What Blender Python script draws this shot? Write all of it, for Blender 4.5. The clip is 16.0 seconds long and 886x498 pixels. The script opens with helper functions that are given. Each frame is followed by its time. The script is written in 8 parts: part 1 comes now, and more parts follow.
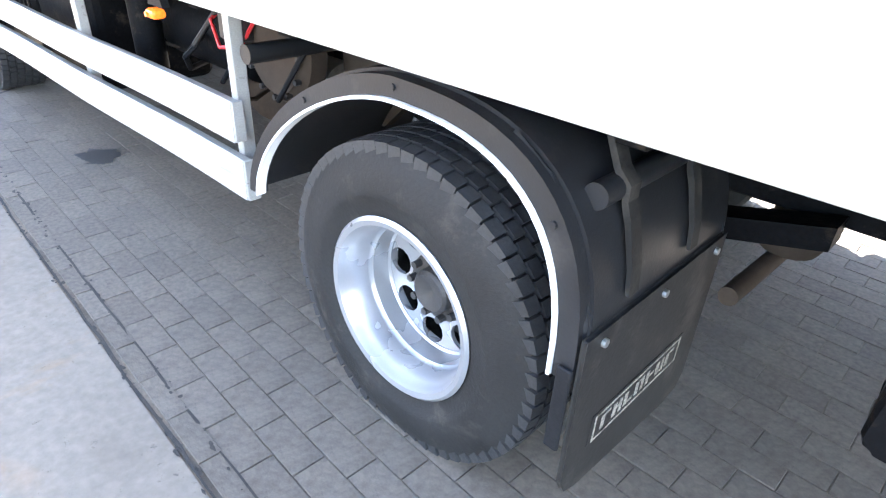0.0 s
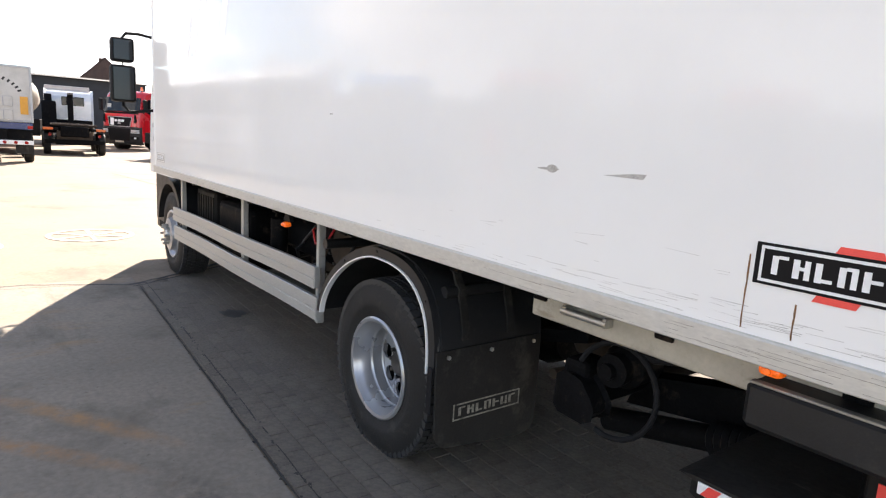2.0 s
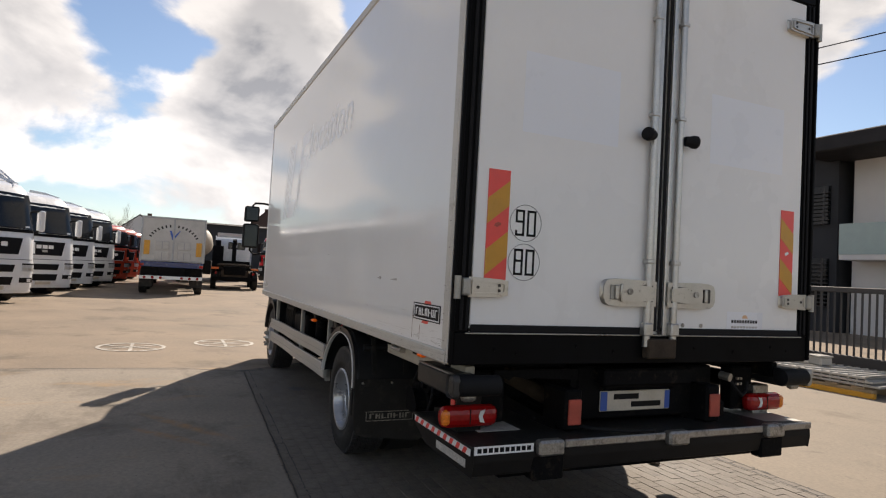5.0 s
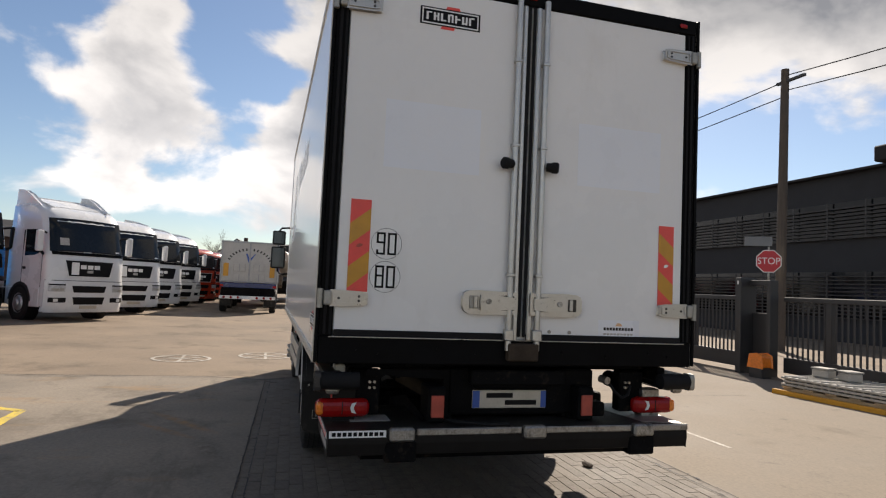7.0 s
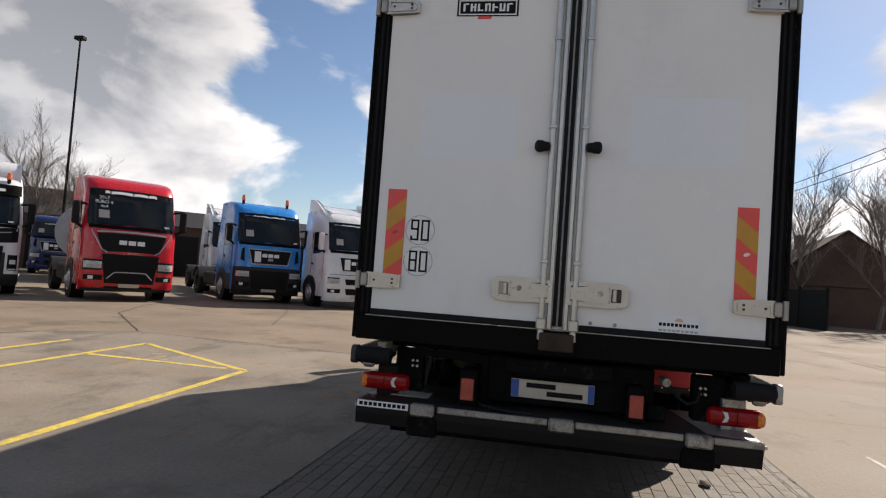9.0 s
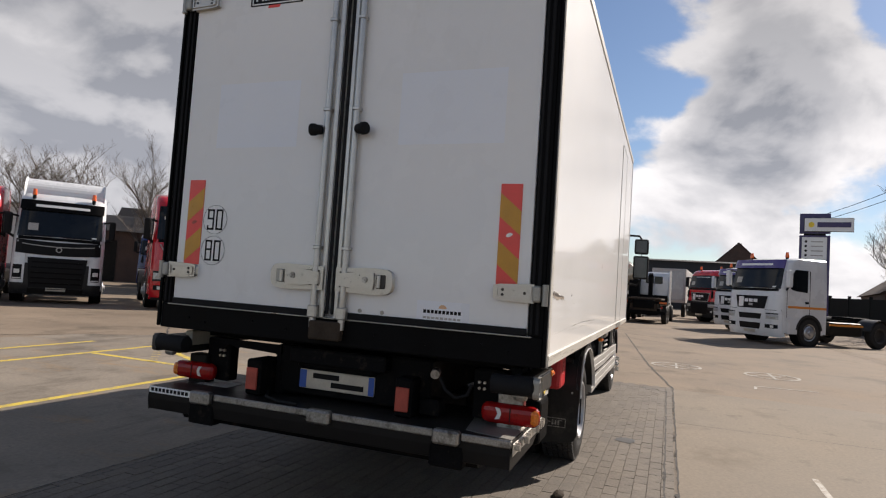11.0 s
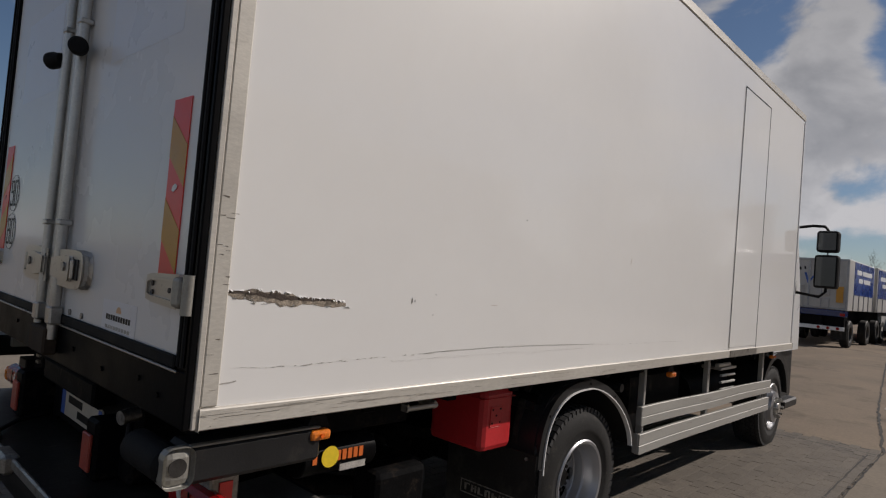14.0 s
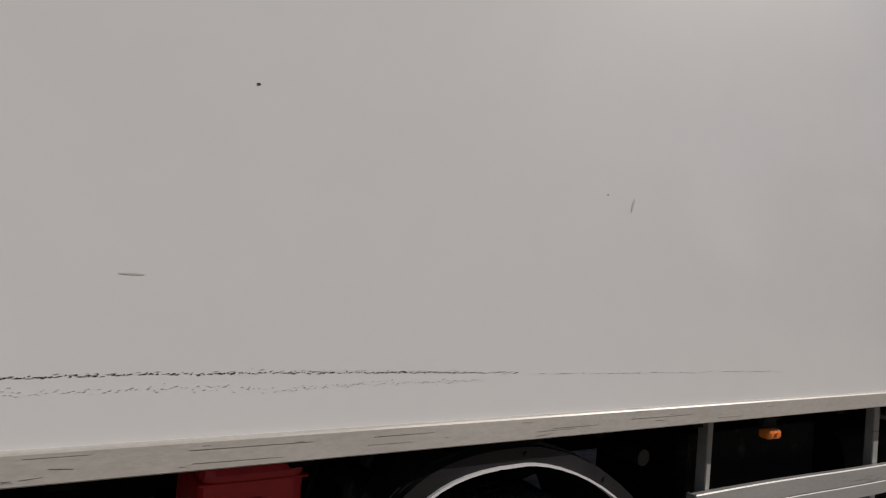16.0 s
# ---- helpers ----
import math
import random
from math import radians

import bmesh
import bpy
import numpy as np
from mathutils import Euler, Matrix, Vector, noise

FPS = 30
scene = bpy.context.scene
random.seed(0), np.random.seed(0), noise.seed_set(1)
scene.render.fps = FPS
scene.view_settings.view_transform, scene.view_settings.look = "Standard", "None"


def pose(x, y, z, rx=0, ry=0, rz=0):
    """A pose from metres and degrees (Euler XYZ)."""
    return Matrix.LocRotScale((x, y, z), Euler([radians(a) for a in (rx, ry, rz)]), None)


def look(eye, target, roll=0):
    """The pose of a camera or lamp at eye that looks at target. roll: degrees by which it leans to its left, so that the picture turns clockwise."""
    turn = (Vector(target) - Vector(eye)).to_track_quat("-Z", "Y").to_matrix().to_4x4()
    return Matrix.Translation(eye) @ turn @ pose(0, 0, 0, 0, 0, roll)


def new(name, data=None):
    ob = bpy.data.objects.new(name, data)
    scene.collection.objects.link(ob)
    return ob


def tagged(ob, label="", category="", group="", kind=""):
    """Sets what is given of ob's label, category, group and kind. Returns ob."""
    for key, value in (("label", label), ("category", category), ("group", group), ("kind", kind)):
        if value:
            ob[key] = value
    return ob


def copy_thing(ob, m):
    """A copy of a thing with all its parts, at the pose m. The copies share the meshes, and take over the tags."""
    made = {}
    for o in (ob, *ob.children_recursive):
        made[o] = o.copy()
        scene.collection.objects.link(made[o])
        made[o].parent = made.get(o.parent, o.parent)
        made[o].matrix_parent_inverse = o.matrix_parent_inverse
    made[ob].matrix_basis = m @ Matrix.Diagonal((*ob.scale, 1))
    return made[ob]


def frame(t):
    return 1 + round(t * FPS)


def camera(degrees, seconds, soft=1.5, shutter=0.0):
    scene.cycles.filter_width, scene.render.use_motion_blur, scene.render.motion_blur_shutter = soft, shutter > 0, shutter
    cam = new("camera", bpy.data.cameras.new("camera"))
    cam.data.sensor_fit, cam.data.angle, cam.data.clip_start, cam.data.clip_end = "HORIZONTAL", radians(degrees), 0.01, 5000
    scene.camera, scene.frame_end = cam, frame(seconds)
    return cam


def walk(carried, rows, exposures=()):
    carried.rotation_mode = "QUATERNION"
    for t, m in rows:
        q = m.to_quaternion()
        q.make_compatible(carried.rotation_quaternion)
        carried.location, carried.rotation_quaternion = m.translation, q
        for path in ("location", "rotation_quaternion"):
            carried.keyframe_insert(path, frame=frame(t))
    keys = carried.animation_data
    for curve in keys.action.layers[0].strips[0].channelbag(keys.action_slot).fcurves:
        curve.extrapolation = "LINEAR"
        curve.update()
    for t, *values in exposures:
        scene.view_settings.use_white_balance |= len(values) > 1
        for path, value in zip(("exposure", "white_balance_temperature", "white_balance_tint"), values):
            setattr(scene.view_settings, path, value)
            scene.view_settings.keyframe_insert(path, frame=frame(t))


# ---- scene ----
cam = camera(72.0, 16.0, soft=1.2)
PATH = [
    (0, (-1.331, -2.029, 1.32), (-2.501, -0.764, 0.304), 3.0),
    (0.5, (-1.049, -2.197, 1.375), (-2.289, -0.949, 0.424), 3.1),
    (1, (-0.648, -2.345, 1.404), (-2.028, -1.124, 0.627), 3.3),
    (1.5, (-0.285, -2.568, 1.452), (-1.778, -1.355, 0.902), 3.4),
    (2, (0.148, -2.661, 1.493), (-1.422, -1.47, 1.151), 3.4),
    (2.5, (0.559, -2.731, 1.515), (-1.066, -1.577, 1.343), 3.6),
    (3, (1.0, -2.784, 1.552), (-0.676, -1.692, 1.522), 3.4),
    (3.5, (1.426, -2.728, 1.544), (-0.294, -1.707, 1.521), 3.3),
    (4, (1.869, -2.738, 1.534), (0.091, -1.824, 1.589), 3.5),
    (4.5, (2.263, -2.744, 1.551), (0.445, -1.915, 1.631), 3.4),
    (5, (2.702, -2.569, 1.486), (0.877, -1.755, 1.567), 3.2),
    (5.2, (2.853, -2.475, 1.504), (1.026, -1.666, 1.584), 3.0),
    (7.3, (3.771, -1.362, 1.517), (1.821, -0.939, 1.643), 3.1),
    (7.5, (3.835, -1.205, 1.506), (1.869, -0.858, 1.628), 3.4),
    (7.8, (3.895, -0.985, 1.504), (1.917, -0.708, 1.626), 3.3),
    (8, (3.932, -0.833, 1.488), (1.938, -0.748, 1.606), 3.6),
    (8.2, (3.93, -0.72, 1.496), (1.93, -0.762, 1.601), 3.9),
    (10.3, (3.533, 1.304, 1.484), (1.635, 0.682, 1.594), 4.0),
    (10.5, (3.465, 1.473, 1.464), (1.576, 0.824, 1.574), 4.1),
    (11, (3.204, 1.887, 1.46), (1.333, 1.19, 1.569), 3.8),
    (11.5, (2.954, 2.263, 1.465), (1.098, 1.525, 1.571), 3.8),
    (12, (2.597, 2.552, 1.489), (0.775, 1.735, 1.59), 4.0),
    (12.5, (2.223, 2.788, 1.496), (0.435, 1.897, 1.594), 4.1),
    (13, (1.754, 2.899, 1.522), (0.057, 1.844, 1.608), 4.4),
    (13.5, (1.286, 2.969, 1.541), (-0.311, 1.769, 1.621), 4.7),
    (14, (0.799, 2.956, 1.556), (-0.663, 1.593, 1.626), 4.9),
    (14.5, (0.321, 2.801, 1.543), (-0.982, 1.285, 1.604), 5.1),
    (15, (-0.215, 2.775, 1.56), (-1.353, 1.131, 1.582), 5.9),
    (15.5, (-0.715, 2.696, 1.523), (-1.757, 0.989, 1.543), 5.7),
    (16, (-1.256, 2.563, 1.484), (-2.268, 0.839, 1.539), 4.7),
]
EXPOSURES = [(0, 4.68, 5950, 11), (0.5, 4.25, 6050, 11), (1.0, 3.75, 6200, 11), (1.5, 3.15, 6600, 13), (2.0, 2.35, 6700, 13), (2.5, 1.9, 6700, 13), (3.0, 1.65, 6750, 13), (3.5, 1.38, 6800, 14), (5.0, 0.92, 7000, 14), (7.5, 0.76, 6850, 13), (8.0, 0.75, 6800, 13), (11.0, 0.60, 6600, 14), (12.5, 0.03, 6450, 13), (13.5, -0.35, 6400, 13), (14.0, -0.4, 6400, 14), (15.0, -0.38, 6300, 14), (16.0, -0.58, 6250, 14)]
SUN, SKY, CLOUD = 4.4, 0.063, 9.8
walk(cam, [(t, look(eye, target, roll)) for t, eye, target, roll in PATH], EXPOSURES)

# ---- light ----
SUN_DIR = Vector((-4.25, 2.57, 3.53)).normalized()      # towards the sun
elev, azim = math.asin(SUN_DIR.z), math.atan2(SUN_DIR.x, SUN_DIR.y)

world = bpy.data.worlds.new("sky")
scene.world = world
world.use_nodes = True
wn, wl = world.node_tree.nodes, world.node_tree.links
wn.clear()


def wnode(kind, **values):
    n = wn.new(kind)
    for k, v in values.items():
        n.inputs[k].default_value = v
    return n


def wmath(op, a, b=None):
    n = wn.new("ShaderNodeMath")
    n.operation = op
    for i, v in enumerate((a, b)):
        if v is None:
            continue
        if isinstance(v, (int, float)):
            n.inputs[i].default_value = v
        else:
            wl.new(v, n.inputs[i])
    return n.outputs[0]


sky = wn.new("ShaderNodeTexSky")
sky.sky_type = "NISHITA"
sky.sun_disc = False
sky.sun_elevation, sky.sun_rotation = elev, azim
sky.altitude, sky.air_density, sky.dust_density, sky.ozone_density = 50, 1.0, 0.25, 3.0
tc = wn.new("ShaderNodeTexCoord")
sep = wn.new("ShaderNodeSeparateXYZ")
wl.new(tc.outputs["Generated"], sep.inputs[0])
def wvec(op, a, b):
    n = wn.new("ShaderNodeVectorMath")
    n.operation = op
    for i, v in enumerate((a, b)):
        if isinstance(v, tuple):
            n.inputs[i].default_value = v
        else:
            wl.new(v, n.inputs[i])
    return n.outputs["Value" if op == "DOT_PRODUCT" else "Vector"]


def wramp(fac, a, b, lo, hi):
    n = wn.new("ShaderNodeMapRange")
    n.interpolation_type = "SMOOTHSTEP"
    n.inputs[1].default_value, n.inputs[2].default_value, n.inputs[3].default_value, n.inputs[4].default_value = a, b, lo, hi
    wl.new(fac, n.inputs[0])
    return n.outputs[0]


def cloud_noise(shift):
    """Heaped clouds with flattened bases; shift slides the sample."""
    p = wvec("ADD", wvec("MULTIPLY", tc.outputs["Generated"], (1.0, 1.0, 1.7)), shift)
    n = wnode("ShaderNodeTexNoise", Scale=4.6, Detail=9.0, Roughness=0.52, Distortion=0.25)
    wl.new(p, n.inputs["Vector"])
    return n.outputs["Fac"]


# the heaps and gaps of the day: compass direction and height in degrees, radius, more or less cloud
HEAPS = [(-171, 17.5, 6.5, 0.15), (-157, 16, 12, -0.12), (-143, 16, 8, 0.15), (-125, 15, 19, 0.30), (-178, 20.5, 6, -0.22),
         (173, 19, 9.5, 0.30), (160, 22, 7, -0.10), (145, 19, 10, 0.15), (-172, 9.5, 5, 0.08), (-163, 9, 6, 0.12), (-152, 8.0, 6, 0.14), (178, 8.5, 8, 0.09),
         (128, 27, 10, 0.22), (113, 15, 8, -0.2), (140, 15, 6, -0.12)]
SEED = (5.3, 2.1, 0.4)
heap = wmath("MULTIPLY", sep.outputs[2], 0.0)
for az_, el_, r_, w_ in HEAPS:
    az_, el_ = radians(az_), radians(el_)
    c_ = (math.cos(az_) * math.cos(el_), math.sin(az_) * math.cos(el_), math.sin(el_))
    heap = wmath("ADD", heap, wramp(wvec("DOT_PRODUCT", tc.outputs["Generated"], c_), math.cos(radians(r_ * 1.35)), math.cos(radians(r_ * 0.25)), 0.0, w_))
here = cloud_noise(SEED)
thick = wmath("ADD", here, heap)
cover = wramp(thick, 0.485, 0.60, 0.0, 1.0)
# lit from above: greyer where more cloud lies over the spot, and in thick middles
over = wmath("SUBTRACT", cloud_noise((SEED[0] - 0.03, SEED[1] + 0.02, SEED[2] + 0.085)), here)
grey = wmath("ADD", wramp(over, -0.10, 0.16, 0.0, 0.55), wramp(thick, 0.56, 0.84, 0.0, 0.62))
body = wn.new("ShaderNodeValToRGB")
e = body.color_ramp.elements
e[0].position, e[0].color = 0.12, (1.0, 1.0, 1.0, 1)
e[1].position, e[1].color = 0.95, (0.36, 0.385, 0.43, 1)
wl.new(grey, body.inputs[0])
lit = wn.new("ShaderNodeVectorMath")
lit.operation = "SCALE"
wl.new(body.outputs[0], lit.inputs[0])
# bright towards the horizon, grey from beneath overhead
fall = wn.new("ShaderNodeMapRange")
fall.inputs[1].default_value, fall.inputs[2].default_value, fall.inputs[3].default_value, fall.inputs[4].default_value = 0.18, 0.65, CLOUD * 1.1, CLOUD * 0.36
wl.new(sep.outputs[2], fall.inputs[0])
wl.new(fall.outputs[0], lit.inputs["Scale"])
mixc = wn.new("ShaderNodeMix")
mixc.data_type = "RGBA"
wl.new(cover, mixc.inputs[0])
wl.new(sky.outputs[0], mixc.inputs[6])
wl.new(lit.outputs[0], mixc.inputs[7])
bg = wnode("ShaderNodeBackground", Strength=SKY)
wl.new(mixc.outputs[2], bg.inputs[0])
wout = wn.new("ShaderNodeOutputWorld")
wl.new(bg.outputs[0], wout.inputs[0])

sun_data = bpy.data.lights.new("sun", "SUN")
sun_data.energy, sun_data.angle, sun_data.color = SUN, radians(0.53), (1.0, 0.925, 0.82)
sun = new("sun", sun_data)
sun.matrix_world = look(SUN_DIR * 60, (0, 0, 0))

# ---- materials ----


def mat(name, base, rough=0.5, metal=0.0, var=0.12, scale=2.5, fine=70.0, bump=0.15, stain=None, stain_at=0.62,
        stain_scale=1.2, rand=0.0, coat=0.0, fine_var=0.06, emit=0.0, stretch=(1, 1, 1), island=False, spec=0.5):
    m = bpy.data.materials.new(name)
    m.use_nodes = True
    n, l = m.node_tree.nodes, m.node_tree.links
    b = n["Principled BSDF"]
    tcn = n.new("ShaderNodeTexCoord")
    mp = n.new("ShaderNodeMapping")
    mp.inputs["Scale"].default_value = stretch
    l.new(tcn.outputs["Object"], mp.inputs[0])

    def noise_of(s, detail=5.0, rough_=0.6):
        t = n.new("ShaderNodeTexNoise")
        t.inputs["Scale"].default_value, t.inputs["Detail"].default_value, t.inputs["Roughness"].default_value = s, detail, rough_
        l.new(mp.outputs[0], t.inputs["Vector"])
        return t.outputs["Fac"]

    def remap(fac, lo, hi, a=0.3, c=0.7):
        r = n.new("ShaderNodeMapRange")
        r.inputs[1].default_value, r.inputs[2].default_value, r.inputs[3].default_value, r.inputs[4].default_value = a, c, lo, hi
        l.new(fac, r.inputs[0])
        return r.outputs[0]

    def times(a, c):
        t = n.new("ShaderNodeMath")
        t.operation = "MULTIPLY"
        l.new(a, t.inputs[0])
        l.new(c, t.inputs[1])
        return t.outputs[0]

    big_n, fine_n = noise_of(scale), noise_of(fine, 3.0)
    gain = times(remap(big_n, 1 - var, 1 + var), remap(fine_n, 1 - fine_var, 1 + fine_var))
    if rand:
        if island:
            info = n.new("ShaderNodeNewGeometry").outputs["Random Per Island"]
        else:
            info = n.new("ShaderNodeObjectInfo").outputs["Random"]
        gain = times(gain, remap(info, 1 - rand, 1 + rand, 0.0, 1.0))
    sc = n.new("ShaderNodeVectorMath")
    sc.operation = "SCALE"
    sc.inputs[0].default_value = base[:3]
    l.new(gain, sc.inputs["Scale"])
    col = sc.outputs[0]
    if stain:
        st = noise_of(stain_scale, 7.0, 0.68)
        mx = n.new("ShaderNodeMix")
        mx.data_type = "RGBA"
        l.new(remap(st, 0.0, 0.85, stain_at, stain_at + 0.14), mx.inputs[0])
        l.new(col, mx.inputs[6])
        mx.inputs[7].default_value = (*stain, 1)
        col = mx.outputs[2]
    l.new(col, b.inputs["Base Color"])
    l.new(remap(big_n, max(rough - 0.08, 0.02), min(rough + 0.1, 1.0)), b.inputs["Roughness"])
    b.inputs["Metallic"].default_value = metal
    b.inputs["Specular IOR Level"].default_value = spec
    b.inputs["Coat Weight"].default_value = coat
    b.inputs["Coat Roughness"].default_value = 0.07
    if emit:
        l.new(col, b.inputs["Emission Color"])
        b.inputs["Emission Strength"].default_value = emit
    if bump:
        bp = n.new("ShaderNodeBump")
        bp.inputs["Strength"].default_value, bp.inputs["Distance"].default_value = bump, 0.004
        l.new(fine_n, bp.inputs["Height"])
        l.new(bp.outputs[0], b.inputs["Normal"])
    return m


